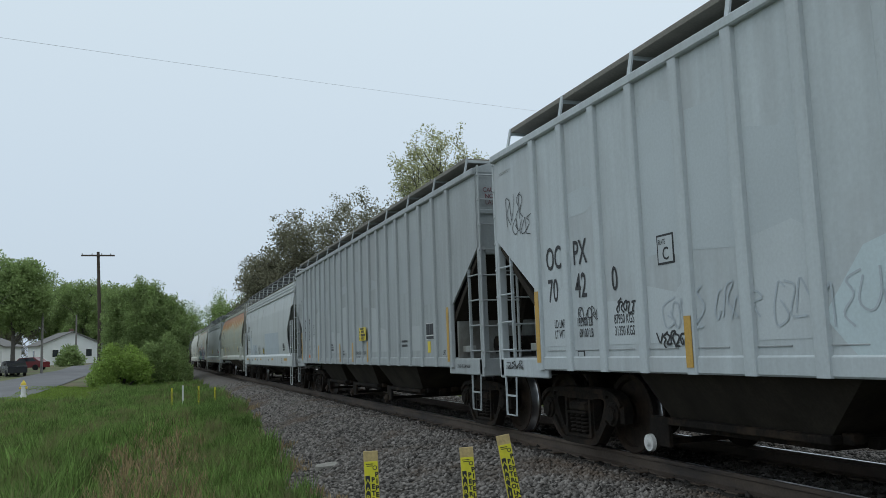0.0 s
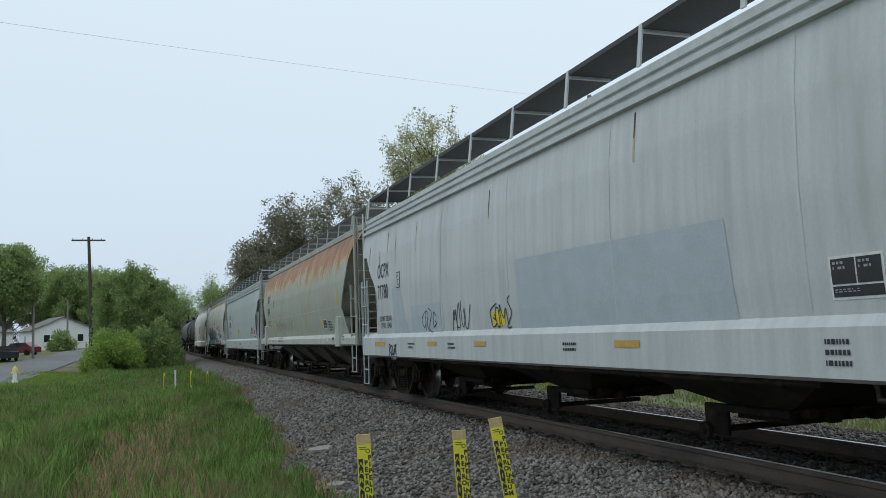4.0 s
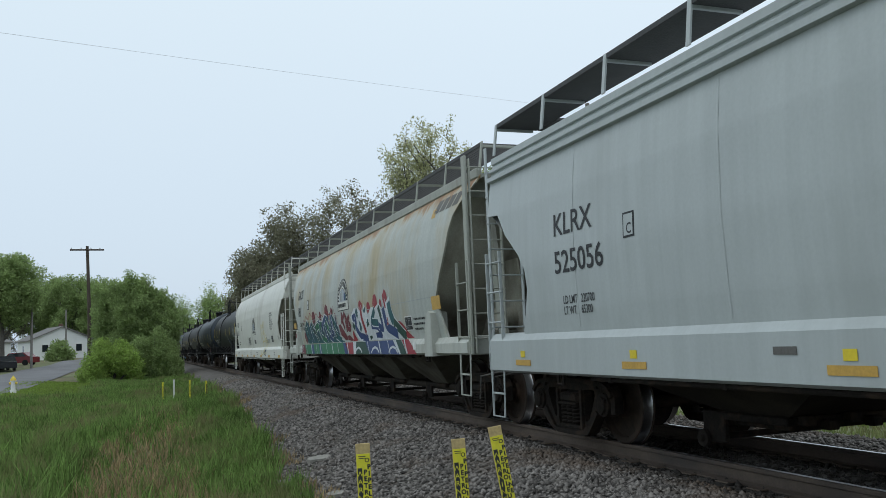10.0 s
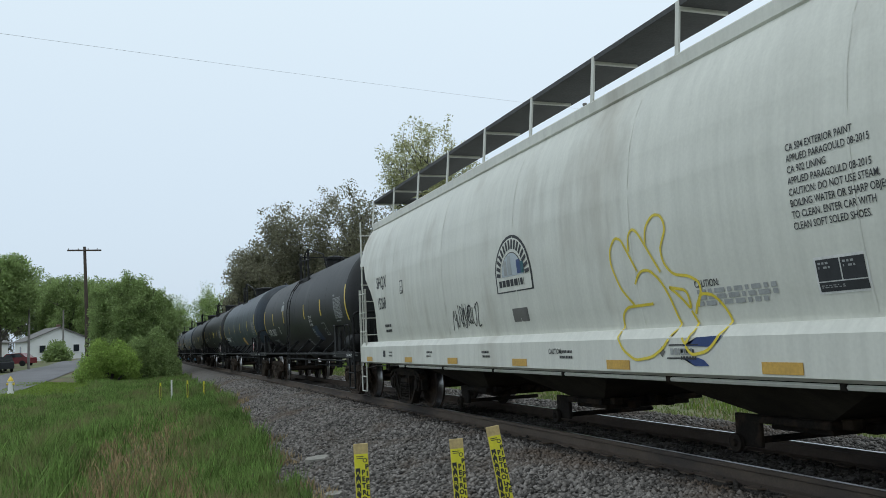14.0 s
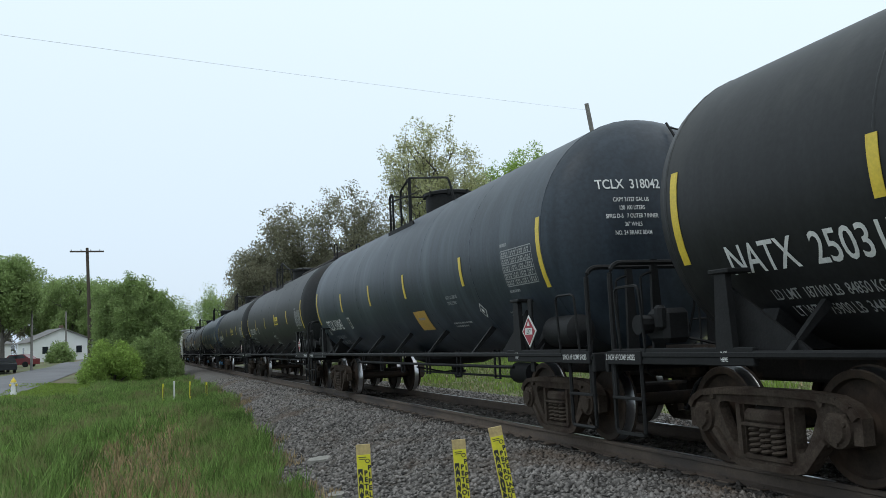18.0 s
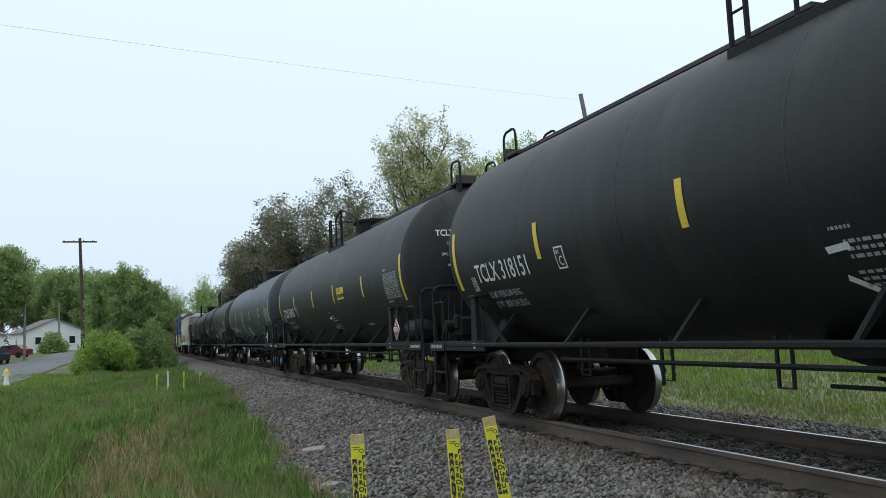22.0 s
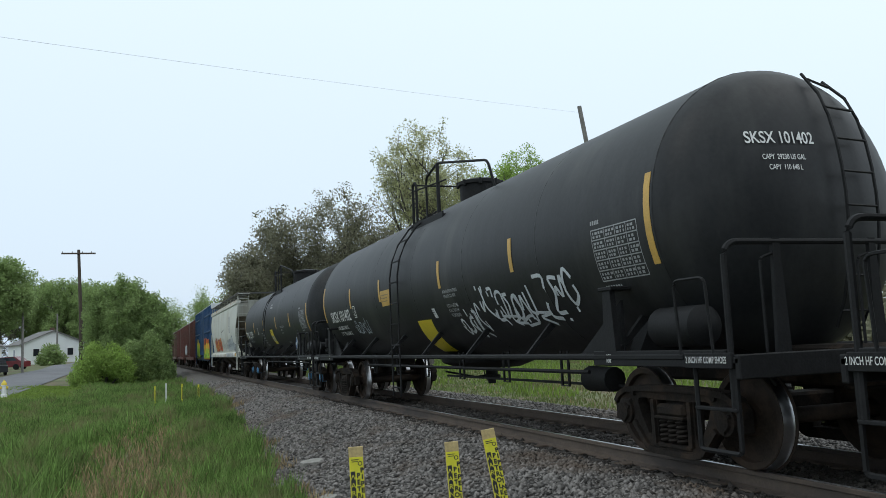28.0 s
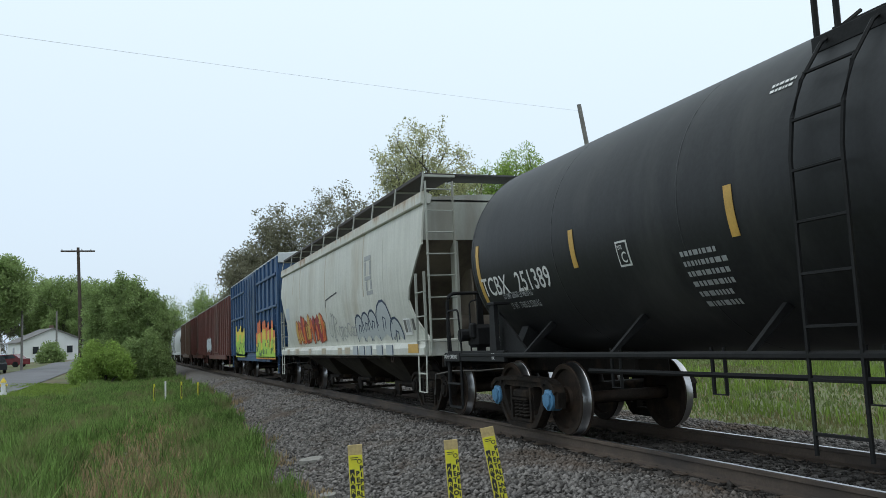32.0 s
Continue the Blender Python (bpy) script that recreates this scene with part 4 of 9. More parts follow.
GLYPHS = (((0, 0), (0.15, 1), (0.5, 0.3), (0.85, 1), (1, 0)), ((0, 1), (0.45, 0), (1, 0.9)), ((0.9, 0.85), (0.4, 1), (0.05, 0.5), (0.5, 0), (0.95, 0.25), (0.6, 0.5)),
          ((0.1, 0), (0.12, 1), (0.85, 0.85), (0.2, 0.5), (0.95, 0)), ((0.95, 0.95), (0.15, 0.9), (0.85, 0.5), (0.1, 0.1), (0.75, 0)), ((0.05, 0.2), (0.3, 0.95), (0.8, 0.9), (0.9, 0.2), (0.3, 0.05), (0.1, 0.5)),
          ((0, 0.9), (0.9, 0.95), (0.1, 0.05), (1, 0)), ((0.05, 1), (0.1, 0.2), (0.5, 0), (0.9, 0.3), (0.95, 1)))


def scrawl(car, y, z, w, h, strokes, skin, mat, width=0.025, seed=1, name="sprayed_tag", label="sprayed graffiti tag"):
    """A loose unreadable tag: looping strokes in a box."""
    rr = random.Random(seed)
    g = Geo()
    for k in range(strokes):
        y0 = y - w * (k + 0.1) / strokes
        ww = w / strokes * 1.5
        glyph = GLYPHS[rr.randrange(len(GLYPHS))]
        hh, sl = h * rr.uniform(0.7, 1.0), rr.uniform(-0.1, 0.35)
        raw = [(y0 - ww * (0.85 * p + sl * q * 0.5 + rr.uniform(-0.2, 0.2)), z - h + hh * (q + rr.uniform(-0.2, 0.2)), 0) for p, q in glyph]
        pts = [(p.x, p.y) for p in bend(raw, 0.45 * min(ww, hh), 3)]
        rows = []
        for i, p in enumerate(pts):
            q0, q1 = pts[max(i - 1, 0)], pts[min(i + 1, len(pts) - 1)]
            d = Vector((q1[0] - q0[0], q1[1] - q0[1]))
            d = (d.normalized() if d.length > 1e-6 else Vector((1, 0))) * width / 2
            o = 0.006 + 0.0004 * k + 0.0002 * i
            rows.append([(-skin(p[1] + d.x) - o, p[0] - d.y, p[1] + d.x), (-skin(p[1] - d.x) - o, p[0] + d.y, p[1] - d.x)])
        g.grid(rows)
    return part(name, g, mat, car, label, smooth=0)


def sprayed_shape(car, name, pts, skin, mat, off, label=""):
    """A sprayed area with an angular outline of (y, z), cut into strips so that it follows the surface."""
    g = Geo()
    bm = bmesh.new()
    face = bm.faces.new([bm.verts.new((0, p[0], p[1])) for p in pts])
    zs = [p[1] for p in pts]
    k = min(zs) + 0.15
    while k < max(zs):
        bmesh.ops.bisect_plane(bm, geom=bm.verts[:] + bm.edges[:] + bm.faces[:], plane_co=(0, 0, k), plane_no=(0, 0, 1))
        k += 0.15
    bmesh.ops.triangulate(bm, faces=bm.faces[:])
    bm.verts.index_update()
    g.add([(-skin(v.co.z) - off, v.co.y, v.co.z) for v in bm.verts], [[v.index for v in f.verts] for f in bm.faces])
    bm.free()
    return part(name, g, mat, car, label, smooth=0)


def block_letters(car, y, z, w, h, count, skin, fills, seed, outline="white_spray"):
    """A large graffiti piece: interlocking angular letter forms, each with an outline behind it. No readable words."""
    rr = random.Random(seed)
    lw = w / count
    for k in range(count):
        cy, cz = y - lw * (k + 0.5), z - h / 2 + rr.uniform(-0.06, 0.06) * h
        shape = []
        for i in range(11):
            a = 2 * math.pi * i / 11 + rr.uniform(-0.12, 0.12)
            r = rr.uniform(0.62, 1.1) if i % 2 else rr.uniform(0.9, 1.2)
            shape.append((cy - math.cos(a) * r * lw * 0.58, cz + math.sin(a) * r * h * 0.5))
        big = [(cy + (p[0] - cy) * 1.10, cz + (p[1] - cz) * 1.10) for p in shape]
        small = [(cy - 0.05 * lw + (p[0] - cy) * 0.55, cz + 0.05 * h + (p[1] - cz) * 0.55) for p in shape]
        sprayed_shape(car, "graffiti_outline", big, skin, outline, 0.004 + 0.0009 * (k % 2))
        sprayed_shape(car, "graffiti_letter", shape, skin, fills[k % len(fills)], 0.0065 + 0.0009 * (k % 2), "angular sprayed letter shape")
        sprayed_shape(car, "graffiti_fill", small, skin, fills[(k + 1) % len(fills)], 0.0095)


def ladder(car, x0, x1, y0, y1, z0, z1, step, mat, stile=0.05, name="ladder", top_in=0.0, label=""):
    """Two stiles between (x0, y0) and (x1, y1), with bolted rungs."""
    g = Geo()
    for x, y in ((x0, y0), (x1, y1)):
        g.box((x, y, (z0 + z1) / 2), (stile if abs(x1 - x0) < 0.05 else 0.02, stile if abs(x1 - x0) >= 0.05 else 0.02, z1 - z0), 0.004)
    lad = part(name, g, mat, car, label)
    r = Geo()
    k = z0 + step * 0.6
    rung = None
    while k < z1:
        rr = Geo().tube([(x0, y0, 0), (x1, y1, 0)], 0.012, 5)
        for x, y in ((x0, y0), (x1, y1)):
            rr.box((x, y, 0), (0.045, 0.045, 0.045), 0.01)
        if rung is None:
            rung = rr.mesh("rung", mat)
        part("rung", rung, None, lad, at=(0, 0, k))
        k += step
    return lad


def stirrup(car, x, y, z, h, w, mat):
    part("stirrup_step", Geo().tube([(x, y - w / 2, z), (x - 0.01, y - w / 2 + 0.02, z - h), (x - 0.01, y + w / 2 - 0.02, z - h), (x, y + w / 2, z)], 0.016, 5).tube([(x, y - w / 2 + 0.01, z - h * 0.5), (x, y + w / 2 - 0.01, z - h * 0.5)], 0.014, 5), mat, car, "steel stirrup step")


def roof_walk(car, half, zr, xe, mat_post, open_mesh=False, step=1.45, inset=0.5, rise=0.30, width=0.62, deck_mat="grate"):
    """Raised walkways along both roof edges and across the ends, on posts: plate, or an open lattice that shows the sky."""
    n = int((2 * half - 2 * inset) / step)
    for s in (-1, 1):
        x0, ln = s * (xe - width / 2), 2 * (half - inset)
        deck = Geo()
        if open_mesh:
            for k in range(11):
                xx = x0 - width / 2 + width * k / 10
                deck.prism([(xx - 0.005, zr + rise), (xx + 0.005, zr + rise), (xx, zr + rise + 0.012)], "y", -ln / 2, ln / 2)
            m_ = int(ln / 0.065)
            for k in range(m_ + 1):
                y = -ln / 2 + ln * k / m_
                deck.prism([(y - 0.010, zr + rise), (y + 0.010, zr + rise), (y, zr + rise + 0.014)], "x", x0 - width / 2, x0 + width / 2)
        else:
            deck.box((x0, 0, zr + rise), (width, ln, 0.035), 0.006)
        deck.box((s * xe, 0, zr + rise + 0.01), (0.02, ln, 0.06), 0.004)
        walkway = part("roof_walkway", deck, deck_mat, car, "steel walkway grating", smooth=0)
        pm = Geo().prism([(s * (xe + 0.05), 0.0), (s * (xe + 0.05) + 0.02 * s, 0.0), (s * xe + 0.012 * s, rise + 0.04), (s * xe - 0.008 * s, rise + 0.04)], "y", -0.03, 0.03).box((s * (xe - 0.28), 0, rise - 0.03), (0.56, 0.04, 0.04), 0.005).mesh("walkway_post", mat_post)
        for i in range(n + 1):
            part("walkway_post", pm, None, walkway, at=(0, -(half - inset) + ln * i / n, zr))
    for e in (-1, 1):
        part("cross_walkway", Geo().box((0, e * (half - inset - 0.3), zr + rise), (2 * (xe - width) - 0.02, 0.6, 0.035), 0.006), "grate", car)


def hopper_bay(car, y, ln, z_top, z_bot, mat, xw=1.35, bot=0.30, xb=0.55, knob="bogie_iron", skew=0.0):
    """A funnel under the body with its outlet gate; skew: how far the outlet lies behind the middle."""
    g = Geo()
    top, yo = ln / 2, y + skew
    v = [(-xw, y - top, z_top), (xw, y - top, z_top), (xw, y + top, z_top), (-xw, y + top, z_top),
         (-xb, yo - bot, z_bot), (xb, yo - bot, z_bot), (xb, yo + bot, z_bot), (-xb, yo + bot, z_bot)]
    g.add(v, [(0, 1, 5, 4), (1, 2, 6, 5), (2, 3, 7, 6), (3, 0, 4, 7), (4, 5, 6, 7)])
    bay = part("hopper_bay", g, mat, car, "dark grimy steel discharge hopper", smooth=0)
    gate = Geo().box((0, yo, z_bot - 0.03), (2 * xb + 0.16, 2 * bot + 0.12, 0.07), 0.01).box((0, yo, z_bot - 0.09), (2 * xb - 0.1, 2 * bot - 0.1, 0.07), 0.01)
    for k in range(4):      # toothed rack and lugs on the near end
        gate.box((-xb + 0.10 + 0.25 * k, yo - bot - 0.10, z_bot - 0.02 - 0.05 * (k % 2)), (0.12, 0.12, 0.09), 0.012)
    gate.box((-xb - 0.05, yo + bot + 0.12, z_bot - 0.14), (0.05, 0.34, 0.30), 0.01).tube([(-xb - 0.06, yo + bot + 0.24, z_bot - 0.26), (xb + 0.06, yo + bot + 0.24, z_bot - 0.26)], 0.035, 6)
    part("outlet_gate", gate, "dirty_iron", bay)
    part("gate_capstan", Geo().lathe([(-xb - 0.16, 0.0), (-xb - 0.16, 0.03), (-xb - 0.13, 0.04), (-xb - 0.13, 0.085), (-xb - 0.09, 0.09), (-xb - 0.09, 0.0)], "x", (0, yo + bot + 0.24, z_bot - 0.26), 14), knob, bay, "round gate capstan")
    return bay


def start_car(name, label, category, y0, y1, group):
    car = thing(name, label, category, (TRACK_X, (y0 + y1) / 2, 0), group)
    CARS.append((car, (y0 + y1) / 2))
    return car, (y1 - y0) / 2


# ---- ribbed covered hopper ----
def ribbed_hopper(y0, y1, paint, label, marks, ribs=(-6.805, 0.7561, 19, 0.0), strips_at=(3.83, 1.16, -1.0, -4.09), ahead=0.0):
    """ribs: the first rib, their spacing, number and how far the middle ones are set back. ahead: how far the marks lie behind the middle of the car."""
    car, half = start_car("ribbed_hopper_wagon", label, "freight wagon", y0, y1, "hopper wagons")
    zb, ze, xs = 1.02, 3.88, 1.55
    skin = lambda z: xs
    cut = 1.20
    outline = [(-half + cut, zb), (half - cut, zb), (half - cut, 1.95), (half - 0.04, 2.72), (half - 0.04, ze), (-half + 0.04, ze), (-half + 0.04, 2.72), (-half + cut, 1.95)]
    for s in (-1, 1):
        part("side_sheet", Geo().prism(outline, "x", s * (xs - 0.03), s * xs), paint, car, "flat painted side sheet")
    tall = Geo().prism([(-xs - 0.045, -0.052), (-xs - 0.036, -0.066), (-xs + 0.01, -0.075), (-xs + 0.01, 0.075), (-xs - 0.036, 0.066), (-xs - 0.045, 0.052)], "z", zb - 0.05, ze - 0.01).mesh("rib", paint, 30)
    rib0, gap, n, bow = ribs
    rib_at = lambda i: rib0 + gap * i + bow * math.sin(math.pi * i / (n - 1))
    for i in range(n):
        y = rib_at(i)
        for s in (-1, 1):
            part("rib", tall, None, car, at=pose(0, y if s < 0 else -y, 0, 0, 0, 0 if s < 0 else 180))
    roof = []
    for k in range(13):
        x = -xs - 0.03 + (2 * xs + 0.06) * k / 12
        roof.append((x, ze + 0.02 + 0.28 * (1 - (x / (xs + 0.03)) ** 2)))
    part("roof", Geo().prism([(xs + 0.03, ze - 0.04), (-xs - 0.03, ze - 0.04)] + roof, "y", -half + 0.02, half - 0.02), paint, car)
    for s in (-1, 1):
        part("top_chord", Geo().box((s * (xs + 0.02), 0, ze - 0.03), (0.07, 2 * half - 0.05, 0.10), 0.015), paint, car)
        part("side_sill", Geo().box((s * (xs - 0.04), 0, zb + 0.03), (0.12, 2 * (half - cut), 0.16), 0.015), paint, car)
    for e in (-1, 1):
        ye = e * (half - 0.06)
        part("end_sheet", Geo().box((0, ye, (2.62 + ze) / 2), (2 * xs - 0.02, 0.06, ze - 2.62), 0.01).box((0, ye + e * 0.035, 3.25), (2 * xs - 0.1, 0.05, 0.07), 0.01), paint, car)
        sl = [(e * (half - 0.10), 2.66), (e * (half - 0.10), 2.58), (e * (half - 1.9), 1.08), (e * (half - 2.0), 1.16)]
        # slope sheet and braces take the underframe colour with its painted-in shade
        part("slope_sheet", Geo().prism(sl, "x", -xs + 0.035, xs - 0.035), "underframe", car, "sloping end sheet, grimy and darkened for shade")
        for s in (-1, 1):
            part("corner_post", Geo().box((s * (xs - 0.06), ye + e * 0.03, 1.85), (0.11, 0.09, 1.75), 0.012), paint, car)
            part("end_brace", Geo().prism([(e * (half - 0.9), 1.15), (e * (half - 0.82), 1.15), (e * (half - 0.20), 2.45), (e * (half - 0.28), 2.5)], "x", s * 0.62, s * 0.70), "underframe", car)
        part("end_sill", Geo().box((0, e * (half - 0.05), 0.98), (2 * xs, 0.14, 0.26), 0.015), paint, car)
        part("end_platform", Geo().box((0, e * (half - 0.6), 0.93), (2 * xs - 0.06, 1.2, 0.05), 0.01), "dirty_iron", car)
        part("centre_sill", Geo().box((0, e * (half - 1.2), 0.82), (0.46, 2.4, 0.34), 0.02), "dirty_iron", car)
        part("brake_rigging", Geo().tube([(-0.9, e * (half - 1.0), 1.3), (0.9, e * (half - 1.0), 1.3)], 0.14, 10).box((0.3, e * (half - 0.75), 1.45), (0.35, 0.25, 0.3), 0.03), "dirty_iron", car)
        # side ladder in the cut-away, with its stirrup
        ladder(car, -xs + 0.02, -xs + 0.02, e * (half - 0.02), e * (half - 0.46), 1.0, 2.52, 0.37, paint, 0.045, "side_ladder")
        ladder(car, -xs + 0.02, -xs + 0.58, e * (half + 0.03), e * (half + 0.03), 0.98, 3.93, 0.37, paint, 0.06, label="tall end ladder")
        # bolster colour holds dust and the shade under the end
        part("bolster_web", Geo().box((0, e * (half - 1.16), 1.36), (2 * xs - 0.12, 0.05, 0.66), 0.01).box((-xs + 0.16, e * (half - 0.92), 1.25), (0.10, 0.34, 0.10), 0.01), "dusty_shade_white", car, "dusty bolster web, painted darker for shade")
        part("side_sill_end", Geo().box((-xs + 0.03, e * (half - 0.72), 0.99), (0.06, 1.42, 0.24), 0.012), paint, car)
        writing(car, "sill_stencil", "2 INCH HF COMP SHOES", e * (half - 0.62) + 0.42, 0.97, 0.05, lambda z: xs + 0.001, "black_ink", 0.7)
        stirrup(car, -xs + 0.02, e * (half - 0.30), 0.87, 0.50, 0.34, paint)
        bogie(car, e * (half - 1.24))
        patch(car, "reflector_strip", e * (half - cut - 0.12) + 0.052, 1.92, 0.104, 0.86, lambda z: xs + 0.046, "ochre")
    for yb in (-3.25, 0.10, 3.45):
        # bays coloured near black, since their downward faces lie in shade
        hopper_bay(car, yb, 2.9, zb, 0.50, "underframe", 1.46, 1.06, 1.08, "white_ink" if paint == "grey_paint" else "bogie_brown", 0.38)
    for yr in strips_at:
        patch(car, "reflector_strip", yr, 1.48, 0.10, 0.45, lambda z: xs + 0.048, "ochre")
    # rolled-on repaint between the ribs, with uneven edges
    rr = random.Random(int(y1 * 10))
    for i in range(n - 1):
        y = rib_at(i + 1) - 0.09
        if rr.random() < 0.75:
            za, zc = 2.35 + rr.uniform(-0.35, 0.35), 3.3 + rr.uniform(-0.5, 0.3)
            sprayed_shape(car, "repaint_patch", [(y, za), (y, zc), (y - gap * 0.5, zc + rr.uniform(-0.1, 0.1)), (y - gap + 0.18, zc + rr.uniform(-0.1, 0.1)), (y - gap + 0.18, za + rr.uniform(-0.1, 0.1)), (y - gap * 0.5, za + rr.uniform(-0.06, 0.06))], skin, "patch_dark" if paint == "dull_paint" else "patch_cool", 0.0022)
        if rr.random() < 0.55:
            za = 1.9 + rr.uniform(-0.3, 0.5)
            sprayed_shape(car, "repaint_patch", [(y, 1.25), (y, za), (y - gap * 0.6, za + rr.uniform(-0.1, 0.1)), (y - gap + 0.18, za), (y - gap + 0.18, 1.25)], skin, "patch_light" if paint == "dull_paint" else "patch_pale", 0.0030)
    couplers(car, half)
    roof_walk(car, half, ze + 0.02, xs - 0.08, paint, rise=0.24, deck_mat="grate_tan")
    body_parts = set(car.children)
    marks(car, half, skin)
    for ob in car.children:
        if ob not in body_parts and ob.name[:10] != "end_notice":
            ob.location.y += ahead
    return car


def plate_mark(car, y, z, w, h, skin, ink, field, word=True):
    """A framed plate letter."""
    patch(car, "plate_frame", y, z, w, h, skin, ink, 0.004)
    patch(car, "plate_field", y - 0.02, z - 0.02, w - 0.04, h - 0.04, skin, field, 0.007)
    if word:
        writing(car, "plate_word", "PLATE", y - 0.03, z - h * 0.33, h * 0.17, skin, ink, 0.62 * w / h, off=0.009)
    writing(car, "plate_letter", "C", y - w * 0.32, z - h * 0.85, h * 0.42, skin, ink, 0.9, off=0.009)


def marks_first(car, half, skin):
    tall = dict(squeeze=0.68, label="black stencilled characters")
    writing(car, "reporting_mark", "OC", 6.58, 2.15, 0.27, skin, **tall)
    writing(car, "reporting_mark", "PX", 5.90, 2.15, 0.27, skin, **tall)
    writing(car, "wagon_number", "70", 6.56, 1.77, 0.27, skin, **tall)
    writing(car, "wagon_number", "42", 5.88, 1.78, 0.27, skin, **tall)
    writing(car, "wagon_number", "0", 5.09, 1.80, 0.25, skin, **tall)
    for y, a, b in ((6.43, "LD LMT", "LT WT"), (5.88, "193900 LB", "  69100 LB"), (5.08, "87950 KGS", "31350 KGS")):
        writing(car, "load_limit", a, y, 1.46, 0.095, skin, squeeze=0.60)
        writing(car, "light_weight", b, y, 1.34, 0.095, skin, squeeze=0.60)
    plate_mark(car, 4.24, 2.25, 0.27, 0.28, skin, "black_ink", "grey_paint")
    scrawl(car, 7.75, 3.30, 0.55, 0.45, 4, skin, "black_ink", 0.012, 3)
    scrawl(car, 7.55, 2.92, 0.55, 0.22, 4, skin, "black_ink", 0.012, 33)
    scrawl(car, 5.85, 1.70, 0.48, 0.18, 5, skin, "black_ink", 0.012, 4)
    scrawl(car, 5.05, 1.72, 0.36, 0.15, 5, skin, "black_ink", 0.02, 5)
    scrawl(car, 4.32, 1.36, 0.40, 0.14, 6, skin, "black_ink", 0.02, 6)
    for k in range(4):
        scrawl(car, 4.25 - k * 0.72, 1.74, 0.62, 0.36, 4, skin, "grey_spray", 0.018, 20 + k, label="faded grey blue tag, half painted over")
    sprayed_shape(car, "painted_over_patch", [(2.25, 1.40), (1.85, 1.86), (0.9, 2.1), (-0.6, 2.0), (-0.6, 1.05), (1.9, 1.06), (2.05, 1.2)], skin, "pale_blue", 0.004, "pale blue grey touched up paint")
    bars(car, "small_stencil", 7.9, 3.62, 0.5, 0.05, 2, skin, "grey_ink", 7)
    patch(car, "door_plate", 5.9, 1.20, 0.16, 0.15, skin, "black_ink", 0.005)
    patch(car, "door_plate_field", 5.88, 1.18, 0.12, 0.11, skin, "grey_paint", 0.008)
    scrawl(car, 7.9, 1.08, 0.5, 0.1, 4, lambda z: 1.552, "black_ink", 0.012, 44)
    g = Geo()
    for k in range(18):
        y = 6.4 - k * 0.714
        g.box((-1.555, y, 1.20), (0.008, 0.5, 0.012), 0.002)
    part("inspection_seam", g, "dull_paint", car)["kind"] = "stuff"


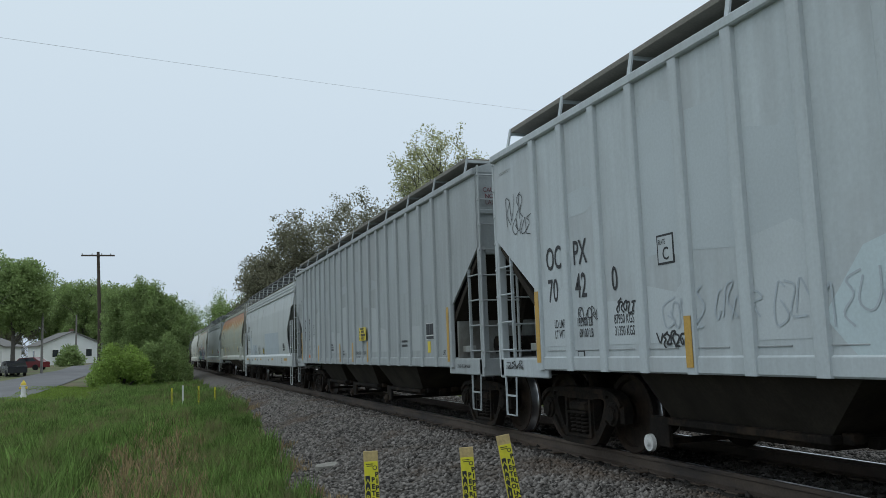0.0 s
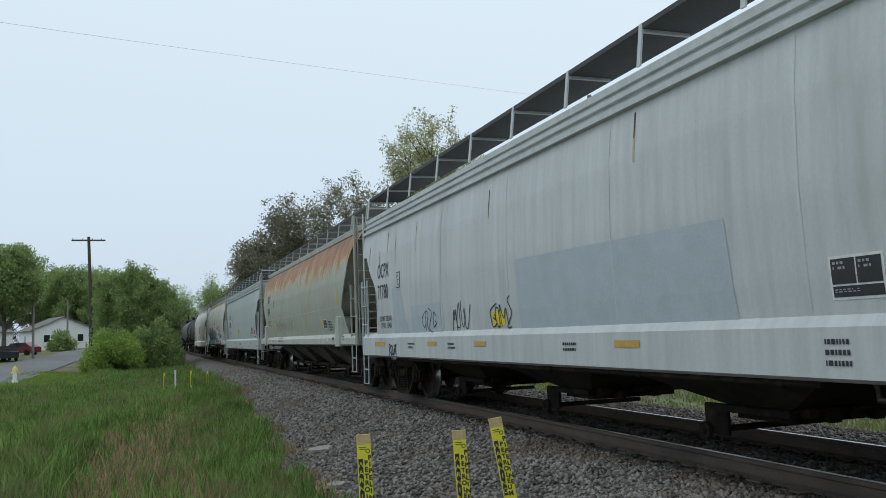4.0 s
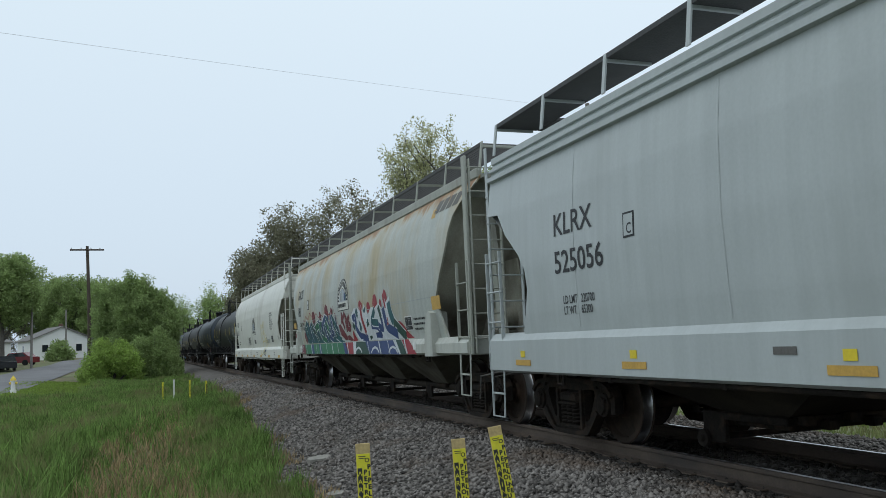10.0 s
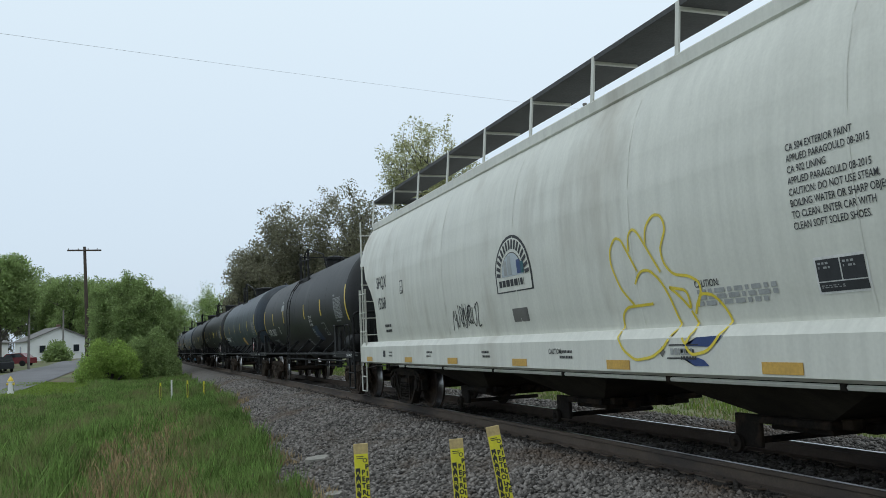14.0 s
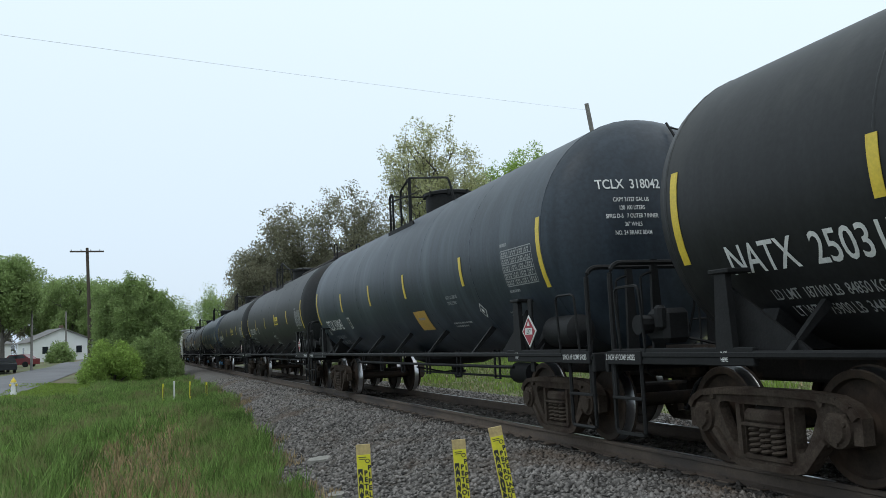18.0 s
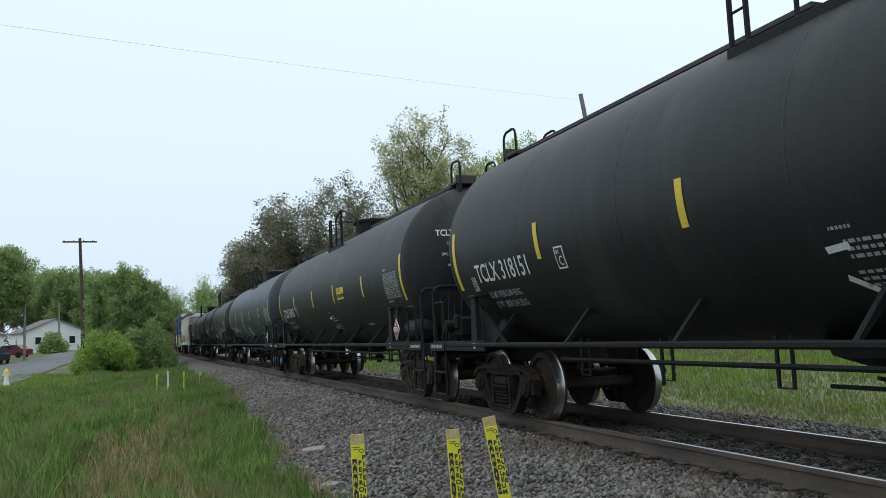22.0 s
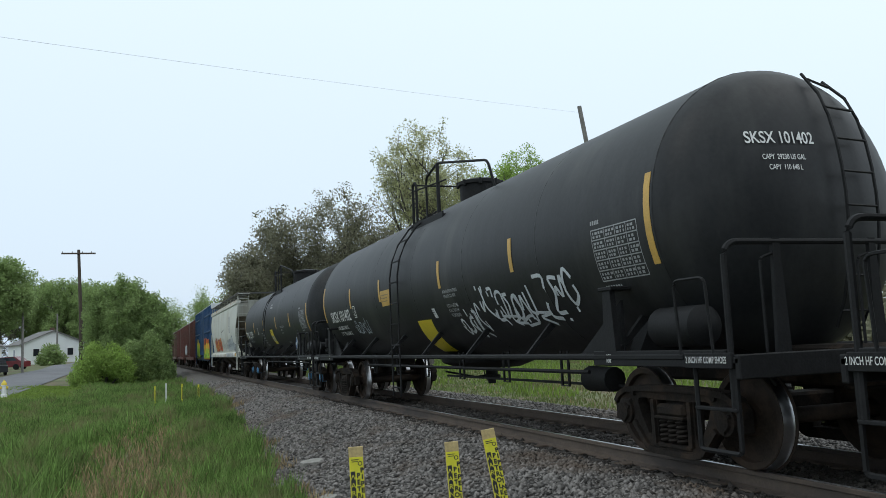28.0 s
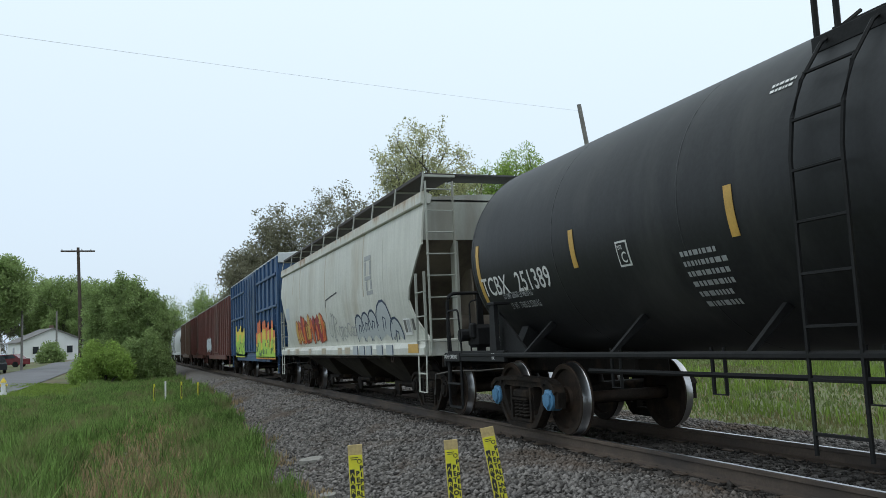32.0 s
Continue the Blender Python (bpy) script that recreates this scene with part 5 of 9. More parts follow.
def marks_second(car, half, skin):
    tall = dict(squeeze=0.68, label="black stencilled characters")
    writing(car, "reporting_mark", "OC", 6.50, 2.02, 0.28, skin, **tall)
    writing(car, "reporting_mark", "PX", 5.76, 2.02, 0.28, skin, **tall)
    writing(car, "wagon_number", "705", 6.52, 1.66, 0.28, skin, squeeze=0.52)
    writing(car, "wagon_number", "34", 5.80, 1.66, 0.28, skin, **tall)
    for y, a, b in ((6.47, "LD LMT", "LT WT"), (5.78, "198900", "  69100"), (4.92, "LBS", "LBS")):
        writing(car, "load_limit", a, y, 1.42, 0.09, skin, squeeze=0.75)
        writing(car, "light_weight", b, y, 1.28, 0.09, skin, squeeze=0.75)
    plate_mark(car, 5.03, 2.08, 0.19, 0.27, skin, "black_ink", "dull_paint")
    scrawl(car, 7.9, 2.95, 0.85, 0.55, 5, skin, "black_ink", 0.012, 13)
    patch(car, "orange_placard", 5.84, 1.22, 0.20, 0.20, skin, "orange_spray")
    patch(car, "warning_sticker", -0.99, 1.80, 0.63, 0.29, flat(1.598), "label_yellow", label="yellow warning sticker")
    bars(car, "sticker_heading", -1.14, 1.79, 0.42, 0.045, 1, flat(1.603), "black_ink", 5, fill=0.8)
    for k, (y, w) in enumerate(((-1.22, 0.34), (-1.18, 0.40), (-1.22, 0.35))):
        bars(car, "sticker_writing", y, 1.735 - 0.075 * k, w, 0.062, 1, flat(1.603), "black_ink", 61 + k, fill=0.9)
    for k in range(3):
        bars(car, "sticker_writing", -1.05 - 0.02 * (k % 2), 1.735 - 0.075 * k, 0.07, 0.055, 1, flat(1.603), "black_ink", 71 + k, fill=0.9)
    bars(car, "stencil_print", 2.50, 1.49, 0.40, 0.20, 3, skin, "black_ink", 8, fill=0.7)
    bars(car, "stencil_print", 1.2, 1.30, 0.5, 0.14, 2, skin, "black_ink", 9)
    bars(car, "stencil_print", -4.3, 1.45, 0.5, 0.16, 2, skin, "black_ink", 10)
    for y, word in ((-0.48, "OPEN HATCHES"), (-1.21, "BEFORE")):
        writing(car, "hatch_note", word, y, 1.20, 0.07, skin, "black_ink", 0.66)
    writing(car, "hatch_note", "UNLOADING", -0.48, 1.09, 0.07, skin, "black_ink", 0.66)
    patch(car, "data_panel_rim", -5.82, 1.71, 0.42, 0.28, skin, "white_ink", 0.004)
    for yy, zz, w, h in ((-5.83, 1.70, 0.19, 0.19), (-6.03, 1.70, 0.20, 0.19), (-5.83, 1.49, 0.40, 0.05)):
        patch(car, "data_panel", yy, zz, w, h, skin, "black_ink", 0.007)
    patch(car, "yellow_label", -5.88, 1.40, 0.16, 0.19, skin, "label_yellow", 0.006)
    writing(car, "lifting_note", "LIFT\nHERE", -6.68, 1.17, 0.07, skin, "black_ink", 0.8)
    cu = bpy.data.curves.new("notice", "FONT")
    cu.body, cu.size, cu.align_x = "CAUTION\nNO SIDE\nLADDER", 0.105, "CENTER"
    tmp = bpy.data.objects.new("notice", cu)
    me = bpy.data.meshes.new_from_object(tmp)
    bpy.data.objects.remove(tmp)
    for v in me.vertices:
        v.co = (-1.24 + 0.82 * v.co.x, -half + 0.015, 3.55 + 0.9 * v.co.y)
    me.materials.clear()
    me.materials.append(M["maroon"])
    part("end_notice", me, None, car, "dull red stencilled notice")


# ---- smooth-sided covered hopper ----
PROFILE = [(0.80, 1.42), (1.18, 1.46), (1.36, 1.49), (1.55, 1.53), (1.85, 1.57), (2.2, 1.60), (2.6, 1.60), (3.0, 1.55), (3.35, 1.45), (3.62, 1.31), (3.80, 1.18)]
LIP_PROFILE = [(0.80, 1.50), (1.18, 1.53), (1.55, 1.56), (2.2, 1.58), (2.9, 1.55), (3.3, 1.50), (3.62, 1.44), (3.80, 1.36)]


def body_skin(z):
    return float(np.interp(z, [p[0] for p in PROFILE], [p[1] for p in PROFILE]))


FASCIA_PROFILE = [(0.80, 1.36), (1.27, 1.41), (1.5, 1.465), (1.85, 1.535), (2.2, 1.575), (2.6, 1.59), (3.0, 1.575), (3.4, 1.54), (3.66, 1.49)]


def fascia_skin(z):
    return float(np.interp(z, [p[0] for p in FASCIA_PROFILE], [p[1] for p in FASCIA_PROFILE]))


def lip_skin(z):
    return float(np.interp(z, [p[0] for p in LIP_PROFILE], [p[1] for p in LIP_PROFILE]))


def smooth_hopper(y0, y1, paint, label, marks, style, sill=(1.04, 1.32), sill_paint=None, inner="soot", open_mesh=False, trim=None, zt=3.74, rise=0.40, deck="grate"):
    """A rounded hopper body with a side sill. style: 'lip' (stepped roof edge), 'round', 'scoop' (angular cut-away ends)."""
    car, half = start_car("covered_hopper_wagon", label, "freight wagon", y0, y1, "hopper wagons")
    sill_paint, trim = sill_paint or paint, trim or paint
    s0, s1 = sill
    skin = {"lip": lip_skin, "fascia": fascia_skin}.get(style, body_skin)
    if style == "scoop":
        cut = [(s1, 1.17), (1.93, 1.47), (2.6, 0.95), (3.2, 0.74), (3.61, 0.20), (zt, 0.18)]
    elif style == "fascia":
        cut = [(s1, 0.20), (1.67, 0.74), (2.0, 0.96), (2.2, 0.84), (2.85, 0.13), (2.88, 0.06), (zt, 0.06)]
    else:
        cut = [(s1, 1.05), (1.55, 1.16), (1.85, 1.26), (2.1, 1.22), (2.3, 1.05), (2.6, 0.66), (2.90, 0.42), (2.93, 0.08), (zt, 0.06)]
    ez, ey = [p[0] for p in cut], [p[1] for p in cut]
    zs = np.array(sorted(set(list(np.linspace(s1 - 0.04, zt, 20)) + ez[1:-1])))
    ends = np.interp(zs, ez, ey)
    ys = np.linspace(-1, 1, 13)
    for s in (-1, 1):
        outer = [[(s * skin(z), k * (half - e), z) for k in ys] for z, e in zip(zs, ends)]
        inn = [[(s * (skin(z) - 0.03), k * (half - e), z) for k in ys] for z, e in zip(zs, ends)]
        g = Geo().grid(outer).grid(inn)
        for col in (0, -1):
            g.grid([[r[col] for r in outer], [r[col] for r in inn]])
        sheet = part("side_sheet", g, paint, car, "smooth curved side sheet", smooth=30)
        # vertical weld lines
        for k in range(1, 6):
            y = -half + 2 * half * k / 6
            part("weld_seam", Geo().grid([[(s * (skin(z) + 0.003), y - 0.012, z), (s * (skin(z) + 0.006), y, z), (s * (skin(z) + 0.003), y + 0.012, z)] for z in np.linspace(s1 + 0.02, zt - 0.2, 14)]), paint, sheet)
    xr = skin(zt)
    roof = [(x, zt + 0.08 * (1 - (x / (xr + 0.01)) ** 2)) for x in np.linspace(-xr, xr, 11)]
    part("roof", Geo().prism([(xr, zt - 0.06), (-xr, zt - 0.06)] + roof, "y", -half + 0.10, half - 0.10), trim, car)
    for s in (-1, 1):
        if style == "lip":
            for a, b, x in ((3.38, 3.48, 1.52), (3.52, 3.60, 1.48), (3.64, 3.76, 1.44)):
                part("roof_edge_moulding", Geo().prism([(s * (x - 0.09), a), (s * (x + 0.02), a + 0.02), (s * (x + 0.02), b - 0.02), (s * (x - 0.09), b)], "y", -half + 0.08, half - 0.08), paint, car, "stepped roof edge")
        elif style == "fascia":
            part("roof_fascia", Geo().prism([(s * 1.40, 3.56), (s * 1.55, 3.55), (s * 1.57, 3.57), (s * 1.56, 3.75), (s * 1.50, 3.77), (s * 1.36, 3.70)], "y", -half + 0.04, half - 0.04), paint, car, "deep soiled roof fascia")
        else:
            part("roof_edge", Geo().box((s * (xr + 0.01), 0, zt + 0.03), (0.09, 2 * half - 0.4, 0.16), 0.02), trim, car)
        part("side_sill", Geo().prism([(s * 1.40, s0 + 0.03), (s * 1.54, s0), (s * 1.60, s0 + 0.03), (s * 1.60, s1 - 0.10), (s * 1.53, s1 - 0.01), (s * 1.40, s1)], "y", -half + 0.08, half - 0.08), sill_paint, car, "deep painted side sill")
        part("sill_pipe", Geo().tube([(s * 1.50, -half + 2.6, s0 - 0.03), (s * 1.50, half - 2.6, s0 - 0.03)], 0.022, 6), sill_paint if style == "round" else "dirty_iron", car)
        for k in range(6):
            part("pipe_clip", Geo().box((s * 1.50, -half + 3.0 + (2 * half - 6) * k / 5, s0 - 0.02), (0.06, 0.06, 0.08), 0.01), "dirty_iron", car)
    for e in (-1, 1):
        # upright end panel above, sloping sheet below, webs between
        zp = 2.95 if style != "scoop" else 3.45
        yp = 0.10 if style != "scoop" else 0.55
        part("end_panel", Geo().prism([(-skin(zp) + 0.035, zp), (skin(zp) - 0.035, zp), (skin(3.4) - 0.035, 3.4), (xr - 0.035, zt - 0.03), (-xr + 0.035, zt - 0.03), (-skin(3.4) + 0.035, 3.4)] if zp < 3.4 else [(-skin(zp) + 0.035, zp), (skin(zp) - 0.035, zp), (xr - 0.035, zt - 0.03), (-xr + 0.035, zt - 0.03)], "y", e * (half - yp), e * (half - yp - 0.03)), trim, car, "upright end panel")
        rows = []
        for z in np.linspace(s1 - 0.05, zp, 10):
            yy = half - (float(np.interp(z, [s1, 2.0, zp], [1.95, 1.48, yp + 0.02])) if style != "scoop" else float(np.interp(z, [s1, 1.75, 1.93, 2.6, 3.2, zp], [2.3, 1.66, 1.50, 0.99, 0.80, yp + 0.03])))
            rows.append([(x * (skin(z) - 0.035), e * yy, z) for x in (-1, -0.5, 0, 0.5, 1)])
        # inner: darker than the body paint, for dirt and for painted-in shade
        part("end_slope", Geo().grid(rows), inner, car, "sloping end sheet, dirty, with shade in its colour")
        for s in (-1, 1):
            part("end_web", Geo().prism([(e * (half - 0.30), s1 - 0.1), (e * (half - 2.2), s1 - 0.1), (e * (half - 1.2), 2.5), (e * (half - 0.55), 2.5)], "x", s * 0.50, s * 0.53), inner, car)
            part("end_channel", Geo().prism([(e * (half - 0.12), s1 - 0.1), (e * (half - 0.30), s1 - 0.1), (e * (half - yp - 0.20), zp + 0.15), (e * (half - yp - 0.04), zp + 0.22)], "x", s * 0.90, s * 0.98), trim, car)
        part("end_sill", Geo().box((0, e * (half - 0.10), s0 + 0.14), (3.1, 0.16, 0.28), 0.015), sill_paint, car)
        part("end_platform", Geo().box((0, e * (half - 1.0), s0 + 0.08), (2.8, 1.7, 0.05), 0.01), "dirty_iron", car)
        part("centre_sill", Geo().box((0, e * (half - 1.2), 0.88), (0.46, 2.5, 0.36), 0.02), "dirty_iron", car)
        ladder(car, -1.50, -1.02, e * (half + 0.02), e * (half + 0.02), s0 + 0.02, 3.92, 0.36, trim, 0.07, label="tall end ladder")
        ladder(car, -1.57, -1.57, e * (half - 0.02), e * (half - 0.46), s0 + 0.02, 2.42, 0.40, trim, 0.045, "side_ladder")
        stirrup(car, -1.57, e * (half - 0.24), s0 + 0.02, 0.60, 0.40, sill_paint)
        if style == "scoop":
            part("corner_plate", Geo().box((-1.555, e * (half - 0.03), (s0 + 3.98) / 2), (0.04, 0.13, 3.96 - s0), 0.006), trim, car, "wide flat corner plate of the ladder")
            part("jacking_pad", Geo().prism([(e * (half - 1.70) + a_, z_) for a_, z_ in ((-0.20, 1.02), (0.20, 1.02), (0.19, 1.30), (0.09, 1.70), (-0.02, 1.75), (-0.16, 1.72))], "x", -1.65, -1.36), sill_paint, car, "tapered jacking bracket")
        part("roping_eye", Geo().tube([(-1.56, e * (half - 2.0) + 0.07, s0), (-1.56, e * (half - 2.0) + 0.06, s0 - 0.10), (-1.56, e * (half - 2.0) - 0.06, s0 - 0.10), (-1.56, e * (half - 2.0) - 0.07, s0)], 0.022, 5), "dirty_iron", car)
        part("lever_bracket", Geo().box((-1.30, e * (half + 0.03), 0.93), (0.06, 0.06, 0.18), 0.01), "dirty_iron", car)
        part("uncoupling_lever", Geo().tube([(-1.50, e * (half + 0.08), 0.42), (-1.48, e * (half + 0.10), 0.74), (-1.2, e * (half + 0.10), 0.78), (-0.7, e * (half + 0.12), 0.76), (-0.15, e * (half + 0.18), 0.78)], 0.014, 5), "soot", car)
        bogie(car, e * (half - {"scoop": 1.07, "lip": 1.23}.get(style, 1.45)))
    for yb in ((-half * 0.50, -half * 0.17, half * 0.17, half * 0.50) if style == "scoop" else (-half * 0.45, 0, half * 0.45)):
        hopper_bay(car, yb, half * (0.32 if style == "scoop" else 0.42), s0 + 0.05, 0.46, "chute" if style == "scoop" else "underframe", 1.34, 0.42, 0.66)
    if style == "scoop":
        part("discharge_pipe", Geo().tube([(-0.62, -half + 3.0, 0.40), (-0.62, half - 3.0, 0.40)], 0.055, 8), "underframe", car, "long grimy discharge pipe")
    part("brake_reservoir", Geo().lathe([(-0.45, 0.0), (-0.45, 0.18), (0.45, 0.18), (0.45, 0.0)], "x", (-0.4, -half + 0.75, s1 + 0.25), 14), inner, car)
    couplers(car, half)
    roof_walk(car, half, zt + 0.05, xr - 0.02, trim, open_mesh, inset=0.12, rise=rise, deck_mat=deck)
    marks(car, half, skin)
    return car


def two_panel(car, y, z, skin, w=0.48, h=0.30):
    """Black data panels with a white rim and unreadable small print."""
    patch(car, "data_panel_rim", y, z, w, h, skin, "white_ink", 0.004)
    for yy, zz, ww, hh in ((y - 0.02, z - 0.02, w * 0.45, h * 0.58), (y - w * 0.52, z - 0.02, w * 0.44, h * 0.58), (y - 0.02, z - h * 0.69, w * 0.92, h * 0.25)):
        patch(car, "data_panel", yy, zz, ww, hh, skin, "black_ink", 0.007)
        bars(car, "panel_print", yy - 0.02, zz - 0.02, ww * 0.7, hh * 0.4, 2, skin, "grey_ink", 3, off=0.010)


def flat(x):
    return lambda z: x


SILL = flat(1.602)


def marks_71780(car, half, skin):
    writing(car, "reporting_mark", "OCPX", 6.45, 2.39, 0.28, skin, squeeze=0.75, label="black stencilled letters")
    writing(car, "wagon_number", "71780", 6.43, 1.97, 0.28, skin, squeeze=0.75)
    writing(car, "load_limit", "LD LMT  202 600", 6.37, 1.53, 0.10, skin, squeeze=0.8)
    writing(car, "light_weight", "LT WT    65400", 6.34, 1.39, 0.10, skin, squeeze=0.8)
    plate_mark(car, 5.09, 2.42, 0.24, 0.30, skin, "black_ink", "white_paint")
    two_panel(car, -5.40, 1.68, skin, 0.46, 0.30)
    sprayed_shape(car, "painted_over_patch", [(5.40, 2.12), (4.95, 2.28), (4.5, 1.22), (5.4, 1.22)], skin, "grey_spray", 0.004, "grey touched up rectangle")
    sprayed_shape(car, "painted_over_patch", [(-0.25, 2.15), (-4.35, 2.10), (-4.42, 1.22), (-0.3, 1.24)], skin, "grey_spray", 0.004, "grey touched up rectangle")
    sprayed_shape(car, "painted_over_patch", [(4.3, 1.75), (2.7, 1.75), (2.7, 1.25), (4.3, 1.25)], skin, "grey_spray", 0.004)
    patch(car, "yellow_label", 0.6, 1.52, 0.42, 0.20, skin, "label_yellow")
    for k in range(3):
        scrawl(car, 3.7 - k * 1.5, 1.72, 0.7, 0.42, 4, skin, "black_ink", 0.02, 18 + k)
    scrawl(car, 5.64, 1.12, 0.48, 0.25, 4, SILL, "black_ink", 0.03, 8)
    patch(car, "reflector_strip", 6.68, 1.12, 0.75, 0.08, SILL, "ochre")
    patch(car, "reflector_strip", -5.95, 1.12, 0.70, 0.08, SILL, "ochre")
    for y in (-2.6, 1.2, 3.3):
        patch(car, "reflector_strip", y, 1.12, 0.45, 0.07, SILL, "ochre")
        bars(car, "sill_stencil", y + 1.1, 1.10, 0.4, 0.12, 2, SILL, "black_ink", int(20 + y))
    bars(car, "sill_stencil", -5.35, 1.12, 0.35, 0.22, 3, SILL, "black_ink", 31)
    for k, (y, z) in enumerate(((-7.37, 3.32), (-3.05, 3.33), (0.6, 3.2), (3.9, 3.2), (7.1, 3.1), (6.3, 2.95), (5.75, 3.25), (5.2, 3.1))):
        patch(car, "rust_run", y, z, 0.022, 0.16 + 0.10 * (k % 3), skin, "rail", 0.004, label="brown rust run")
        patch(car, "rust_halo", y + 0.006, z - 0.1, 0.034, 0.30 + 0.1 * (k % 2), skin, "rust_wash", 0.003)
    scrawl(car, -half + 1.1, 3.35, 0.5, 0.5, 3, flat(0.6), "black_ink", 0.02, 5)


def marks_5914(car, half, skin):
    writing(car, "reporting_mark", "TILX", 6.07, 2.60, 0.28, skin, squeeze=0.75, label="black stencilled letters")
    writing(car, "wagon_number", "5914", 6.03, 2.13, 0.28, skin, squeeze=0.75)
    writing(car, "load_limit", "LD LMT  219000", 6.05, 1.85, 0.09, skin, squeeze=0.75)
    writing(car, "light_weight", "LT WT    67000", 6.02, 1.73, 0.09, skin, squeeze=0.75)
    plate_mark(car, 4.53, 2.66, 0.22, 0.26, skin, "black_ink", "trim_grey")
    two_panel(car, -4.40, 1.72, skin, 0.42, 0.24)
    bars(car, "stencil_print", -5.0, 1.66, 0.55, 0.28, 4, skin, "black_ink", 14)
    writing(car, "red_notice", "CAR EQUIPPED WITH SAFETY RELIEF VALVES", 3.45, 1.24, 0.06, SILL, "red", 0.72, "red stencilled notice")
    writing(car, "red_notice", "MAXIMUM OPERATION PRESSURE 14.7 P.S.I.G.", 3.45, 1.14, 0.06, SILL, "red", 0.66)
    writing(car, "red_notice", "DANGER", 4.70, 1.28, 0.05, SILL, "red", 0.8)
    bars(car, "red_notice", 4.85, 1.22, 0.55, 0.10, 2, SILL, "red", 16, fill=0.28)
    for y, z, h in ((-6.21, 2.44, 0.42), (-4.15, 1.80, 0.3), (-1.6, 1.85, 0.3), (1.5, 1.85, 0.3), (4.33, 1.82, 0.3), (6.77, 2.45, 0.4), (6.72, 1.85, 0.3)):
        patch(car, "reflector_strip", y, z, 0.09, h, skin, "yellow", slant=0.10)
    patch(car, "sill_label", -5.1, 1.25, 0.18, 0.11, SILL, "white_ink")
    patch(car, "sill_slot", -5.7, 1.24, 0.22, 0.07, SILL, "soot")
    bars(car, "small_stencil", -6.9, 1.26, 0.25, 0.12, 2, SILL, "black_ink", 17)
    patch(car, "seam_line", half - 1.6, 1.98, 2 * half - 3.2, 0.012, skin, "sill_white", 0.006, 1)
    for k in range(6):
        scrawl(car, 4.1 - k * 0.62, 1.88, 0.50, 0.32, 4, skin, "maroon" if k < 4 else "soot", 0.011, 40 + k, label="rubbed out brown tag")


def marks_525056(car, half, skin):
    c = 0.30
    writing(car, "reporting_mark", "KLRX", 5.47, 2.40, 0.25, skin, squeeze=1.0, label="black stencilled letters")
    writing(car, "wagon_number", "525056", 5.47, 1.97, 0.25, skin, squeeze=1.02)
    writing(car, "load_limit", "LD LMT   220700", 5.32, 1.62, 0.09, skin, squeeze=0.75)
    writing(car, "light_weight", "LT WT    65300", 5.32, 1.50, 0.09, skin, squeeze=0.75)
    plate_mark(car, 3.98, 2.44, 0.2, 0.25, skin, "black_ink", "light_paint", False)
    patch(car, "warning_sticker", 1.06 - c, 1.80, 0.70, 0.28, skin, "label_yellow", label="yellow warning sticker")
    bars(car, "sticker_writing", 1.02 - c, 1.77, 0.6, 0.22, 3, skin, "black_ink", 7, off=0.010)
    bars(car, "maker_words", 0.15 - c, 1.12, 0.75, 0.12, 1, SILL, "blue_spray", 9, label="blue lettering of the maker", fill=0.9)
    patch(car, "maker_shield", 0.42 - c, 1.15, 0.14, 0.17, SILL, "grey_spray")
    two_panel(car, -4.55 - c, 1.82, skin, 0.50, 0.32)
    bars(car, "stencil_print", -4.1 - c, 1.58, 0.42, 0.24, 4, skin, "black_ink", 14)
    patch(car, "red_panel", -5.42 - c, 1.66, 0.40, 0.16, skin, "red", label="red hazard sticker")
    bars(car, "grounding_note", -5.45 - c, 1.42, 0.5, 0.07, 1, skin, "black_ink", 15, fill=0.9)
    for y in (6.9, 4.41, 1.79, -0.99, -3.70):
        patch(car, "reflector_strip", y - c, 0.99, 0.42, 0.07, SILL, "ochre")
        patch(car, "small_sticker", y - 0.15 - c, 1.10, 0.12, 0.08, SILL, "label_yellow")
    patch(car, "reflector_strip", -6.24 - c, 1.03, 0.85, 0.08, SILL, "ochre")
    for y in (-4.55, 2.3):
        patch(car, "sill_slot", y - c, 1.12, 0.24, 0.06, SILL, "soot")
    bars(car, "stencil_print", -2.3 - c, 1.12, 0.30, 0.14, 3, SILL, "black_ink", 19)


